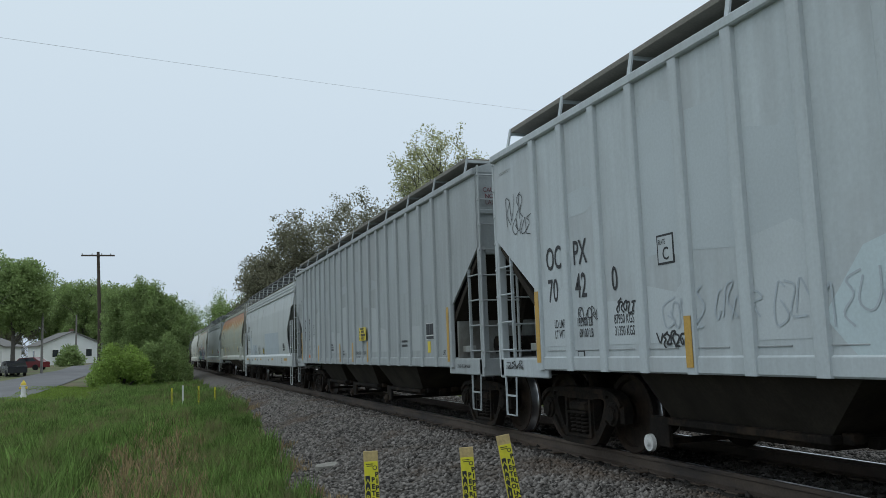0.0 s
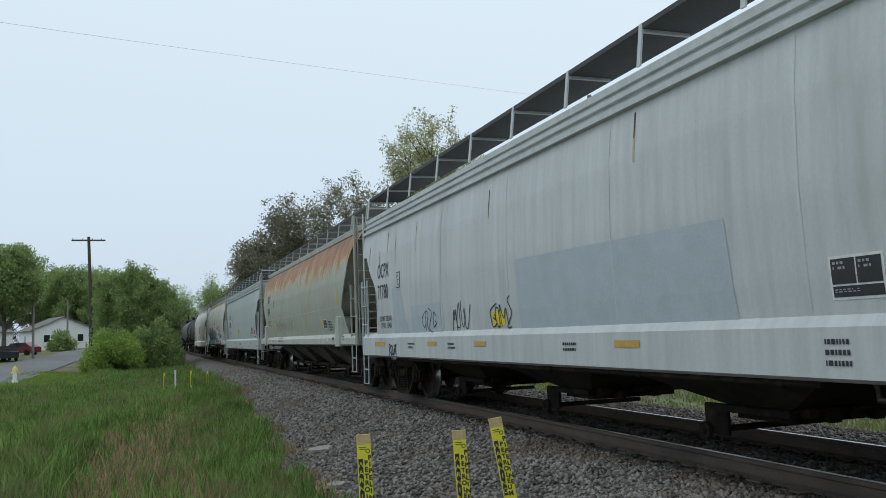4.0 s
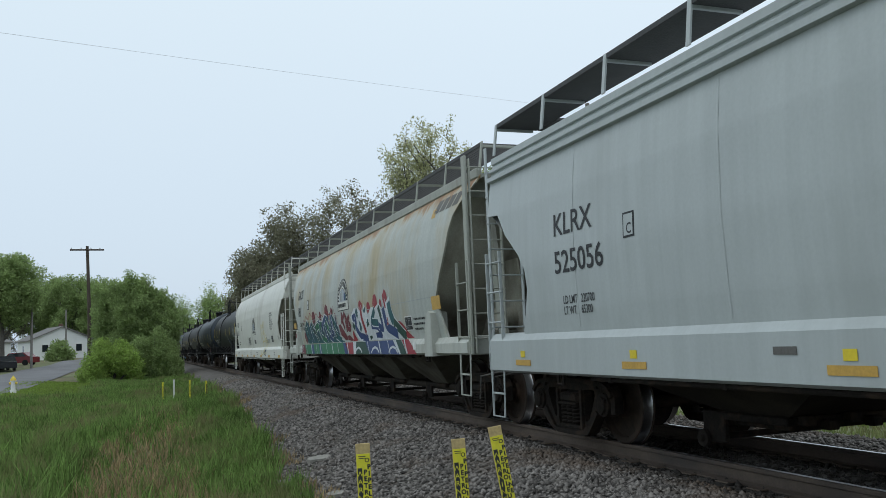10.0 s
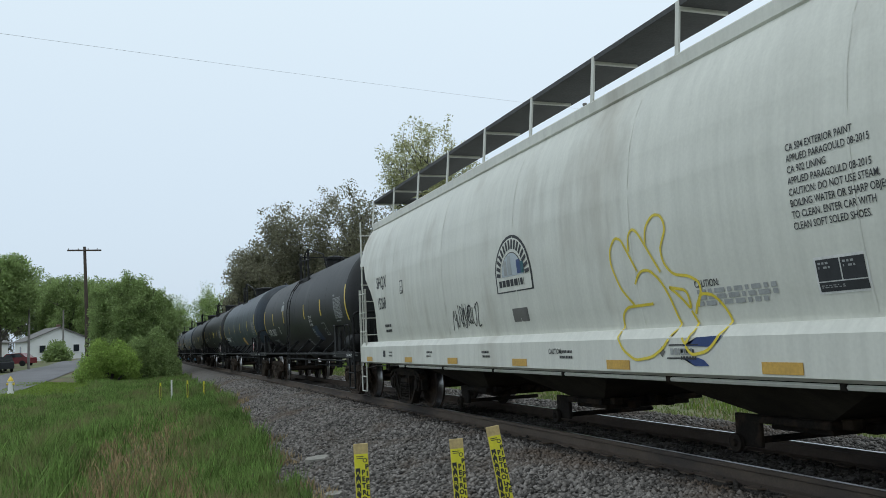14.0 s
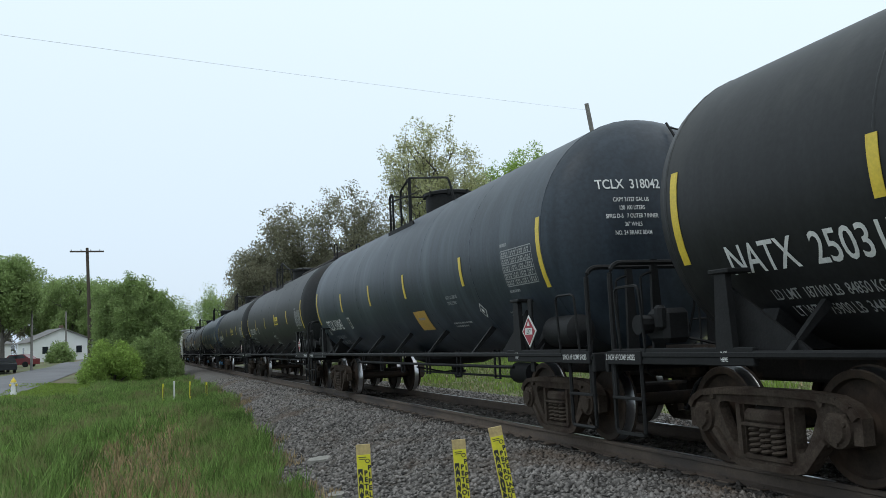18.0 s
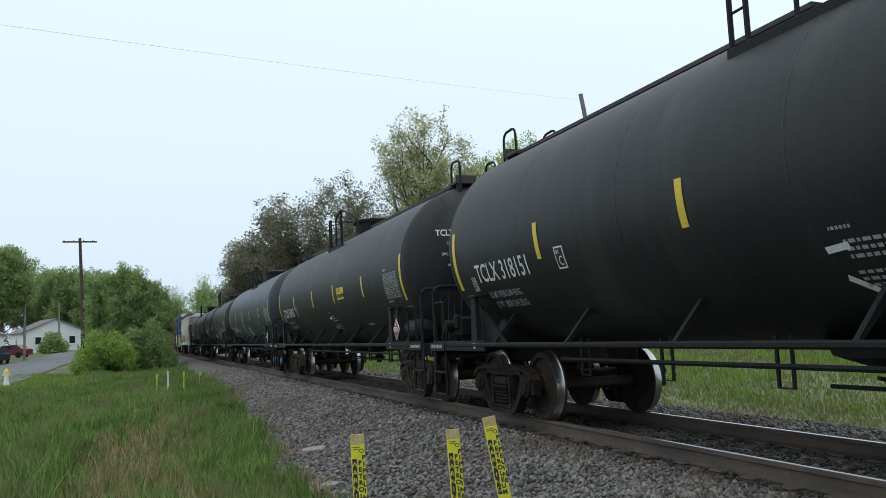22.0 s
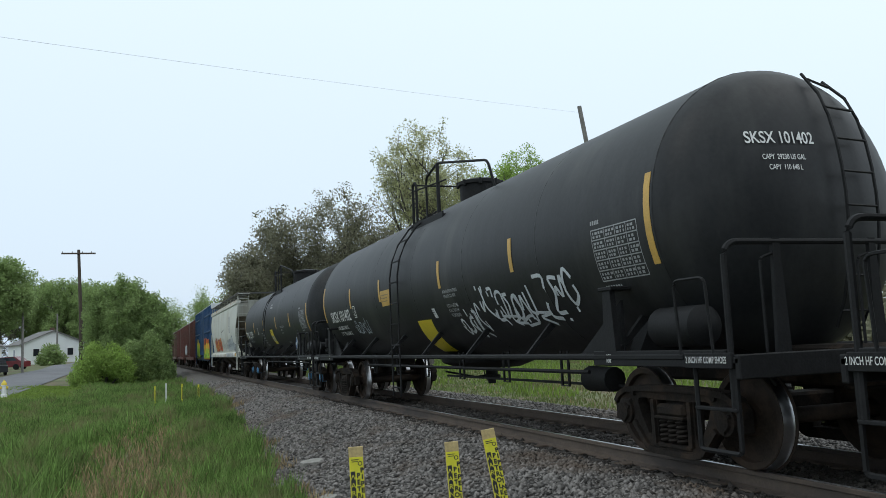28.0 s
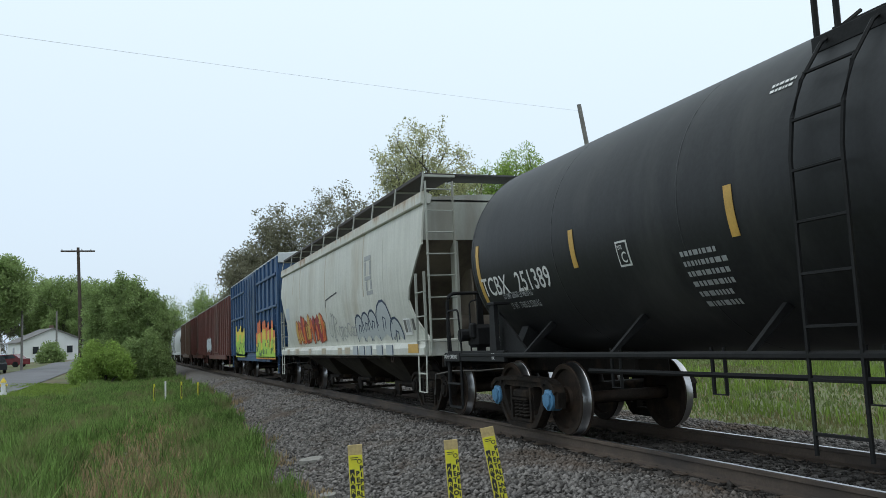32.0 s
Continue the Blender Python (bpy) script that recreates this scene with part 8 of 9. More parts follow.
def tclx(number, square=None, sticker=-1.48):
    dz = -0.25 if square is not None else 0.0

    def marks(car, half):
        strips(car, half, (4.22, 1.35, -1.30, -4.13) if square is None else (4.0, 1.30, -1.27, -4.26), 2.52, 0.44)
        strips(car, half, (half - 0.10, -half + 0.12), 2.72, 0.86)
        if square is not None:
            patch(car, "yellow_square", square, 1.82, 0.66, 0.34, tank_skin, "ochre", label="faded yellow notice plate", slant=-0.06)
            bars(car, "notice_print", square - 0.15, 1.70, 0.40, 0.05, 1, tank_skin, "grey_ink", 64, fill=0.8, off=0.009)
            writing(car, "small_stencil", "HEATER COILS REMOVED", -3.38, 1.93, 0.05, tank_skin, "grey_ink", 0.62)
            writing(car, "small_stencil", "DO NOT CONNECT", -3.38, 1.84, 0.05, tank_skin, "grey_ink", 0.62)
            bars(car, "small_stencil", -3.12, 1.56, 0.85, 0.10, 2, tank_skin, "grey_ink", 62)
            sprayed_shape(car, "diamond_mark", [(-4.52, 1.69), (-4.64, 1.80), (-4.76, 1.69), (-4.64, 1.58)], tank_skin, "white_ink", 0.004, "small white diamond mark")
            sprayed_shape(car, "diamond_field", [(-4.545, 1.69), (-4.64, 1.775), (-4.735, 1.69), (-4.64, 1.605)], tank_skin, "blue_tank", 0.007)
            sprayed_shape(car, "diamond_core", [(-4.59, 1.69), (-4.64, 1.73), (-4.69, 1.69), (-4.64, 1.65)], tank_skin, "white_ink", 0.009)
        else:
            emergency_sticker(car, sticker, 2.41, 0.70, 0.28)
            for k, (yy, zz, w, h) in enumerate(((-0.22, 1.88, 0.32, 0.05), (-0.30, 1.78, 0.62, 0.16), (-0.28, 1.56, 0.66, 0.14), (-0.34, 1.38, 0.30, 0.05))):
                bars(car, "valve_note", yy, zz, w, h, 1 if h < 0.1 else 3, tank_skin, "grey_ink", 90 + k, fill=0.5)
            ribbon(car, "valve_arrow", [(-0.12, 1.72), (-0.34, 1.74)], 0.05, tank_skin, "white_ink", 0.007)
            ribbon(car, "valve_arrow", [(-0.16, 1.52), (-0.36, 1.40)], 0.05, tank_skin, "white_ink", 0.007)
            bars(car, "small_stencil", -3.4, 1.52, 0.5, 0.06, 1, tank_skin, "grey_ink", 62, fill=0.8)
        print_grid(car, -5.87, 2.42, 0.93, 0.47, 50)
        bars(car, "small_stencil", -half + 1.56, 1.63, 0.35, 0.14, 3, tank_skin, "grey_ink", 60)
        writing(car, "wagon_number", "TCLX " + number, 6.22, 1.93 + dz, 0.25, tank_skin, "white_ink", 0.84, "white stencilled reporting mark and number")
        writing(car, "load_limit", "LD LMT 197300 LB 89 450 KG", 6.05, 1.70 + dz, 0.085, tank_skin, "grey_ink", 0.66)
        writing(car, "light_weight", "LT WT   88700 LB 40 250 KG", 6.0, 1.56 + dz, 0.085, tank_skin, "grey_ink", 0.66)
        plate_c(car, 4.06 if number == "318183" else 3.78, 2.18 + dz)
        patch(car, "seal_plate", half - 0.62, 2.02 + dz, 0.16, 0.20, tank_skin, "grey_ink", 0.005)
        bars(car, "seal_print", half - 0.63, 2.0 + dz, 0.13, 0.16, 4, tank_skin, "black_ink", 66, off=0.009)
        front_text(car, half, "TCLX  " + number, ("CAPY 31727 GAL US", "120 100 LITERS", "SPRG D-5   7 OUTER 7 INNER", '36" WHLS', "NO. 24 BRAKE BEAM"))
        placard(car, -half + 0.50, 1.34, "red")
        if number == "318056":
            scrawl(car, 1.85, 2.15, 1.0, 0.75, 5, tank_skin, "white_spray", 0.028, 47)
    return marks


def marks_natx(car, half):
    strips(car, half, (4.85, 2.40, -1.52, -4.0), 2.53, 0.44)
    strips(car, half, (half - 0.08, -half + 0.12), 2.72, 0.86)
    writing(car, "wagon_number", "NATX  250317", 6.50, 1.72, 0.24, tank_skin, "white_ink", 0.84, "white stencilled reporting mark and number")
    plate_c(car, 3.84, 2.01, False)
    writing(car, "load_limit", "LD LMT  187100 LB  84850 KG", 6.2, 1.48, 0.085, tank_skin, "grey_ink", 0.72)
    writing(car, "light_weight", "LT WT    75900 LB  34450 KG", 6.1, 1.34, 0.085, tank_skin, "grey_ink", 0.72)
    patch(car, "grey_patch", 2.72, 2.72, 0.5, 0.20, tank_skin, "grey_ink")
    bars(car, "high_stencil", 2.68, 2.84, 0.45, 0.09, 2, tank_skin, "grey_ink", 32)
    for k, line in enumerate(("INTERIOR LINED", "PLASITE 9573", "08-2014 NRBS")):
        writing(car, "lining_note", line, -2.16, 2.08 - 0.11 * k, 0.075, tank_skin, "white_ink", 0.62)
    sprayed_shape(car, "painted_over_patch", [(-2.18, 1.80), (-3.0, 1.86), (-3.05, 1.44), (-2.30, 1.44)], tank_skin, "black_box", 0.004, "glossy black touched up patch")
    bars(car, "small_stencil", -2.2, 1.76, 0.35, 0.26, 4, tank_skin, "grey_ink", 33)
    bars(car, "small_stencil", -2.0, 1.44, 0.55, 0.05, 1, tank_skin, "grey_ink", 35, fill=0.9)
    bars(car, "rubbed_stencil", -0.55, 1.50, 0.42, 0.30, 4, tank_skin, "grey_ink", 34, fill=0.7)
    plate_mark(car, -half + 3.4, 1.9, 0.4, 0.34, tank_skin, "grey_ink", "black_tank", False)
    print_grid(car, -half + 1.4, 2.45, 0.85, 0.5, 55)


def marks_sksx(car, half):
    strips(car, half, (4.58, 2.14, -1.38, -4.15), 2.58, 0.44, "ochre")
    strips(car, half, (half - 0.02, -half + 0.12), 2.80, 0.88, "ochre")
    patch(car, "sign_plate", 1.98, 2.34, 0.62, 0.30, tank_skin, "ochre", 0.010, label="ochre yellow sign plate")
    bars(car, "sign_print", 1.93, 2.26, 0.5, 0.18, 3, tank_skin, "soot", 74, off=0.013, fill=0.25)
    patch(car, "yellow_square", 0.29, 1.68, 0.74, 0.57, tank_skin, "label_yellow", label="faded yellow square", slant=-0.36)
    writing(car, "wagon_number", "SKSX 101402", 6.70, 1.89, 0.25, tank_skin, "white_ink", 0.98, "white stencilled reporting mark and number")
    writing(car, "load_limit", "LD LMT 206800 LB 93800 KG", 6.48, 1.70, 0.085, tank_skin, "white_ink", 0.72)
    writing(car, "light_weight", "LT WT   79200 LB 35900 KG", 6.42, 1.56, 0.085, tank_skin, "white_ink", 0.72)
    plate_c(car, 4.42, 2.18)
    scrawl(car, 4.76, 1.88, 1.10, 0.32, 6, tank_skin, "grey_spray", 0.022, 35)
    scrawl(car, -1.70, 1.80, 0.95, 0.42, 6, tank_skin, "white_spray", 0.040, 36)
    scrawl(car, -2.75, 2.05, 1.65, 0.52, 8, tank_skin, "white_spray", 0.046, 37)
    scrawl(car, -4.70, 2.15, 0.90, 0.62, 4, tank_skin, "white_spray", 0.048, 38)
    scrawl(car, -3.4, 1.62, 1.2, 0.16, 3, tank_skin, "white_spray", 0.036, 39)
    for k, line in enumerate(("MAXIMUM OPERATING PRESSURE", "FOR HEATER COILS 100 PSI", "", "EXTERIOR HEATED PIPES", "NO INLET OR OUTLET", "PIPE CAPS REQUIRED")):
        if line:
            writing(car, "heater_note", line, -1.50, 2.05 - 0.075 * k, 0.050, tank_skin, "grey_ink", 0.60)
    patch(car, "white_label", -0.72, 1.85, 0.14, 0.16, tank_skin, "white_ink")
    bars(car, "label_print", -0.735, 1.83, 0.10, 0.10, 3, tank_skin, "black_ink", 71, off=0.010)
    print_grid(car, -6.28, 2.38, 0.86, 0.54, 72)
    front_text(car, half, "SKSX 101402", ("CAPY  29230 US GAL", "CAPY  110 648 L"), -0.35)


def marks_tcbx(car, half):
    strips(car, half, (4.48, 1.80, -1.29, -4.10), 2.45, 0.43, "ochre")
    strips(car, half, (half - 0.12, -half + 0.25), 2.6, 0.84, "ochre")
    patch(car, "yellow_square", 0.22, 2.04, 0.56, 0.52, tank_skin, "label_yellow", label="bright yellow notice", slant=-0.18)
    patch(car, "notice_field", 0.24, 1.82, 0.38, 0.20, tank_skin, "grey_ink", 0.009)
    bars(car, "sticker_writing", 0.14, 2.0, 0.40, 0.12, 2, tank_skin, "black_ink", 4, off=0.010, fill=0.4)
    writing(car, "wagon_number", "TCBX   251389", 7.16, 1.87, 0.25, tank_skin, "white_ink", 0.90, "white stencilled reporting mark and number")
    writing(car, "load_limit", "LD LMT 208600 LB 94610 KG", 6.60, 1.80, 0.08, tank_skin, "grey_ink", 0.62)
    writing(car, "light_weight", "LT WT   77600 LB 35200 KG", 6.5, 1.66, 0.08, tank_skin, "grey_ink", 0.62)
    plate_c(car, 3.55, 2.20)
    bars(car, "insulation_note", 2.55, 1.98, 0.62, 0.55, 6, tank_skin, "grey_ink", 81)
    bars(car, "high_stencil", 1.38, 3.20, 0.40, 0.10, 2, tank_skin, "white_ink", 82)
    writing(car, "vent_note", "VENT TANK\nWHEN UNLOADING", 0.06, 2.90, 0.065, tank_skin, "white_ink", 0.62)
    for k, line in enumerate(("PAINT: HEMPEL J76US-19990H", "GNGM  03-2016", "LOT: HL0996")):
        writing(car, "paint_note", line, -2.20, 2.03 - 0.10 * k, 0.065, tank_skin, "grey_ink", 0.62)
    bars(car, "small_stencil", -2.55, 1.55, 0.5, 0.05, 1, tank_skin, "grey_ink", 83, fill=0.9)
    print_grid(car, -6.0, 2.42, 0.8, 0.52, 84)
    placard(car, -half + 1.35, 1.45, "blue_box", "grey_ink")
    front_text(car, half, "TCBX   251389", ("CAPY  25570 US GAL", "CAPY  96800 L"), -0.35)


def marks_plain(car, half):
    pass


# ---- box wagon ----
def flame_piece(car, y0, y1, z0, z1, skin, fills, seed):
    """A graffiti piece of tall ragged columns whose colours change from the tips downwards."""
    rr = random.Random(seed)
    n = max(6, int((y0 - y1) / 0.42))
    tips = [z1 - (z1 - z0) * rr.uniform(0.0, 0.32) for _ in range(n)]
    w = (y0 - y1) / n
    for k, (fill, drop) in enumerate(zip(fills, (0.0, 0.24, 0.46, 0.82))):
        pts = [(y0, z0 + 0.03 * k)]
        for i, z in enumerate(tips):
            a, b = y0 - w * i, y0 - w * (i + 1)
            zz = max(z0 + 0.12, z - (z1 - z0) * (drop + (rr.uniform(-0.06, 0.08) if k else 0)))
            pts += [(a - 0.01, zz - 0.06), (a - 0.05, zz), (b + 0.05, zz + rr.uniform(-0.05, 0.05)), (b + 0.01, zz - 0.07)]
        pts.append((y1, z0 + 0.03 * k))
        sprayed_shape(car, "graffiti_piece", pts, skin, fill, 0.004 + 0.002 * k, "ragged sprayed column shapes")
    for i in range(n * 2):
        y, z = y0 - w * (0.3 + 0.5 * i), z0 + (z1 - z0) * rr.uniform(0.15, 0.5)
        patch(car, "dark_stroke", y, z, rr.uniform(0.08, 0.2), rr.uniform(0.08, 0.22), skin, "deep_green", 0.013, slant=rr.uniform(-0.06, 0.06))


def box_wagon(y0, y1, paint, label, top=4.15, graffiti=None, roof_paint=None):
    car, half = start_car("box_wagon", label, "freight wagon", y0, y1, "box wagons")
    xs = 1.50
    part("body", Geo().box((0, 0, (top + 1.0) / 2), (2 * xs, 2 * half, top - 1.0), 0.03), paint, car, "tall painted steel box")
    roof = [(x, top + 0.16 * (1 - (x / xs) ** 2)) for x in np.linspace(-xs - 0.04, xs + 0.04, 7)]
    part("roof", Geo().prism([(xs + 0.04, top - 0.05), (-xs - 0.04, top - 0.05)] + roof, "y", -half - 0.02, half + 0.02), roof_paint or "dull_paint", car)
    post = Geo().box((-xs - 0.03, 0, (top + 1.0) / 2), (0.08, 0.12, top - 1.1), 0.015).mesh("side_post", paint)
    for i in range(15):
        y = -half + 0.06 + (2 * half - 0.12) * i / 14
        if abs(y) < 1.7:
            continue
        part("side_post", post, None, car, at=(0, y, 0))
    for e in (-1, 1):
        for s in (0, 1):
            part("door", Geo().box((-xs - 0.05, e * 0.82, (top + 1.05) / 2), (0.08, 1.55, top - 1.25), 0.02), paint, car) if s == 0 else None
        part("door_rod", Geo().tube([(-xs - 0.13, e * 0.45, 1.2), (-xs - 0.13, e * 0.45, top - 0.2)], 0.025, 6), paint, car)
        part("door_rod", Geo().tube([(-xs - 0.13, e * 1.15, 1.2), (-xs - 0.13, e * 1.15, top - 0.2)], 0.025, 6), paint, car)
        ladder(car, -xs - 0.06, -xs - 0.06, e * (half - 0.10), e * (half - 0.52), 1.0, 2.6, 0.4, paint)
        for k in range(4):
            part("end_corrugation", Geo().box((0, e * (half + 0.03), 1.5 + k * 0.75), (2 * xs - 0.2, 0.08, 0.25), 0.03), paint, car)
        stirrup(car, -xs, e * (half - 0.3), 1.0, 0.55, 0.36, paint)
        bogie(car, e * (half - 2.0))
    part("side_sill", Geo().box((-xs + 0.02, 0, 0.92), (0.1, 2 * half - 4.5, 0.26), 0.02), paint, car)
    part("centre_sill", Geo().box((0, 0, 0.82), (0.5, 2 * half, 0.4), 0.02), "dirty_iron", car)
    couplers(car, half)
    sk = lambda z: xs + 0.10
    if graffiti == "blue":
        flame_piece(car, 4.9, 1.5, 0.95, 2.45, sk, ("yellow_spray", "lime_spray", "lime_spray", "green_spray"), 21)
        flame_piece(car, -2.1, -6.9, 0.90, 2.35, sk, ("orange_spray", "yellow_spray", "lime_spray", "lime_spray"), 22)
        for z in (3.79, 2.71):
            for y0_, y1_ in ((-2.1, -half + 0.2), (half - 0.2, 1.7)):
                part("side_rib", Geo().box((-xs - 0.045, (y0_ + y1_) / 2, z), (0.09, abs(y1_ - y0_), 0.09), 0.012), paint, car)
        part("end_fascia", Geo().box((0, -half - 0.05, top - 0.12), (2 * xs + 0.04, 0.10, 0.34), 0.02), roof_paint, car, "white upper end panel")
    elif graffiti == "grey":
        block_letters(car, half - 1.5, 2.1, 3.6, 0.9, 5, sk, ("grey_spray", "white_spray"), 23, "white_spray")
    return car


# ---- the train, first to last ----
ribbed_hopper(-5.7, 10.55, "grey_paint", "pale grey ribbed covered hopper wagon with black tags", marks_first)
ribbed_hopper(11.21, 27.75, "dull_paint", "weathered grey ribbed covered hopper wagon", marks_second, (-7.02, 0.7307, 20, 0.17), (4.205, 1.315, -0.125, -1.565), 0.125)
smooth_hopper(28.55, 44.12, "white_paint", "white covered hopper wagon with painted-over patches", marks_71780, "lip", (0.82, 1.30), None, "dusty_shade_white")
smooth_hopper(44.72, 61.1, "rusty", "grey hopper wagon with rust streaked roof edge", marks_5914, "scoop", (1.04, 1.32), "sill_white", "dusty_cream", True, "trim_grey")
smooth_hopper(62.0, 77.0, "light_paint", "clean light grey hopper wagon with stepped roof edge", marks_525056, "lip", (0.82, 1.33), None, "dusty_shade_white")
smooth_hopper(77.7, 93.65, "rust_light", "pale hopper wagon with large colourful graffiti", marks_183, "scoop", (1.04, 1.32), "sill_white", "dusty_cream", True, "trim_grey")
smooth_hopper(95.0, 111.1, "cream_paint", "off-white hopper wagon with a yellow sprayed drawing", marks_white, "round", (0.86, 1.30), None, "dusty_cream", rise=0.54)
tank_wagon(113.2, 127.55, "black_tank", "black tank wagon with yellow strips and side ladder", marks_natx, ladder_at=0.65, long_walk=False, size=(2.40, 1.40), truck="brown_", lid=(0.10, 0.29))
tank_wagon(130.0, 144.15, "blue_tank", "worn blue-black tank wagon with yellow strips", tclx("318042", -1.42), long_walk=False, truck="brown_")
tank_wagon(146.6, 160.75, "black_tank", "black tank wagon with yellow strips and placard", tclx("318151"))
tank_wagon(163.35, 177.52, "black_tank", "black tank wagon with yellow strips and placard", tclx("318183", None, -1.75), truck="brown_")
tank_wagon(180.1, 194.25, "blue_tank", "worn blue-black tank wagon with yellow strips and white tag", tclx("318056", 0.10), long_walk=False, caps="cap_blue_")
tank_wagon(197.5, 212.3, "black_tank", "black tank wagon with white sprayed tags", marks_sksx, ladder_at=0.72, long_walk=False, size=(2.42, 1.45), lid=(0.05, 0.38), truck_in=0.48)
tank_wagon(214.8, 229.5, "black_tank", "black tank wagon with blue bearing caps", marks_tcbx, ladder_at=0.68, long_walk=False, caps="cap_blue_", size=(2.42, 1.40), lid=(-0.38, 0.52))
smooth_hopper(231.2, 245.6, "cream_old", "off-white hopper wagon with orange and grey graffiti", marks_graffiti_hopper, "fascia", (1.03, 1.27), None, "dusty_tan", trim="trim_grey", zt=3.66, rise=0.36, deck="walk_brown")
box_wagon(246.4, 261.0, "blue_box", "tall blue box wagon with green and orange graffiti", 4.42, "blue", "white_paint")
box_wagon(262.2, 277.5, "red_box", "oxide red box wagon with faded tags", 4.1, "grey")
box_wagon(278.7, 294.0, "red_box", "oxide red box wagon", 4.1)
box_wagon(295.2, 310.5, "brown_box", "plain brown steel box wagon", 4.1)
smooth_hopper(311.6, 327.0, "white_paint", "white covered hopper wagon", lambda c, h, s: None, "round")
smooth_hopper(328.1, 343.5, "dull_paint", "grey covered hopper wagon", lambda c, h, s: None, "round")
tank_wagon(346.0, 360.0, "black_tank", "plain black steel tank wagon", marks_plain)
tank_wagon(362.5, 376.5, "black_tank", "plain black steel tank wagon", marks_plain)


# ---- trees and shrubs ----
def leaf_material(name, base):
    return leafy(material(name, base, 0.6, vary=0.22, scale=0.5, fine=2, bump=0, per_island=0.28, spec=0.12), 0.5)


M["leaf_dark"] = leaf_material("dull green leaves", (0.245, 0.240, 0.165))
M["leaf_olive"] = leaf_material("olive spring leaves", (0.43, 0.44, 0.24))
M["leaf_green"] = leaf_material("fresh green leaves", (0.275, 0.365, 0.145))
M["leaf_bright"] = leaf_material("bright green leaves", (0.30, 0.42, 0.110))
M["bark"] = material("grey brown bark", (0.10, 0.09, 0.078), 0.9, vary=0.3, scale=4, bump=0.4)


def leaf_cloud(rr, centres, per, spread, size):
    """Many small leaves round given centres: verts, faces."""
    c = np.repeat(np.asarray(centres, float), per, axis=0)
    n = len(c)
    q = rr.standard_normal((n, 3))
    q *= (rr.random(n) ** 0.45 / np.linalg.norm(q, axis=1))[:, None]
    p = c + q * 1.75 * spread
    a, b = rr.standard_normal((n, 3)), rr.standard_normal((n, 3))
    a /= np.linalg.norm(a, axis=1)[:, None]
    b = b - a * (a * b).sum(1)[:, None]
    b /= np.linalg.norm(b, axis=1)[:, None]
    s = size * (0.5 + rr.random(n))[:, None]
    v = np.stack([p - a * s, p + b * s * 0.45, p + a * s, p - b * s * 0.45], 1).reshape(-1, 3)
    return v, (4 * np.arange(n)[:, None] + np.arange(4)[None]).astype(np.int32)


def grow(rr, base, h, spread, levels=4, lean=0.0, low=0.25):
    """Limbs as (path, r0, r1), and the twig ends that bear leaves."""
    limbs, tips = [], []

    def limb(p, d, ln, r, lev):
        pts = [p]
        q, dd = Vector(p), Vector(d)
        for k in range(4):
            dd = (dd + Vector(rr.standard_normal(3) * 0.13) + Vector((0, 0, 0.05))).normalized()
            q = q + dd * ln / 4
            pts.append(tuple(q))
        limbs.append((pts, r, r * 0.45))
        if lev == 0:
            tips.extend(pts[1:])
            return
        if lev <= 2:
            tips.extend(pts[2:])
        for k in range(int(rr.integers(3, 5))):
            t = pts[int(rr.integers(1, 5))]
            side = Vector((rr.standard_normal(), rr.standard_normal(), 0.35 + 0.35 * rr.random())).normalized()
            nd = (dd * 0.55 + side * spread).normalized()
            limb(t, nd, ln * (0.52 + 0.25 * rr.random()), r * 0.5, lev - 1)

    trunk = []
    for k in range(6):
        trunk.append((base[0] + lean * k / 5 * h * 0.3, base[1], base[2] - 0.3 + h * 0.62 * k / 5))
    limbs.append((trunk, h * 0.022, h * 0.010))
    for k in range(9):
        f = low + (0.98 - low) * k / 8
        i = f * 5
        a, b = trunk[int(min(i, 4))], trunk[int(min(i, 4)) + 1]
        t = i - int(min(i, 4))
        p = tuple(a[j] + (b[j] - a[j]) * t for j in range(3))
        an = rr.random() * 6.28
        d = Vector((math.cos(an) * spread, math.sin(an) * spread, 0.5 + 0.8 * f)).normalized()
        limb(p, d, h * (0.25 - 0.08 * abs(f - 0.5)), h * 0.009, levels - 2)
    return limbs, tips


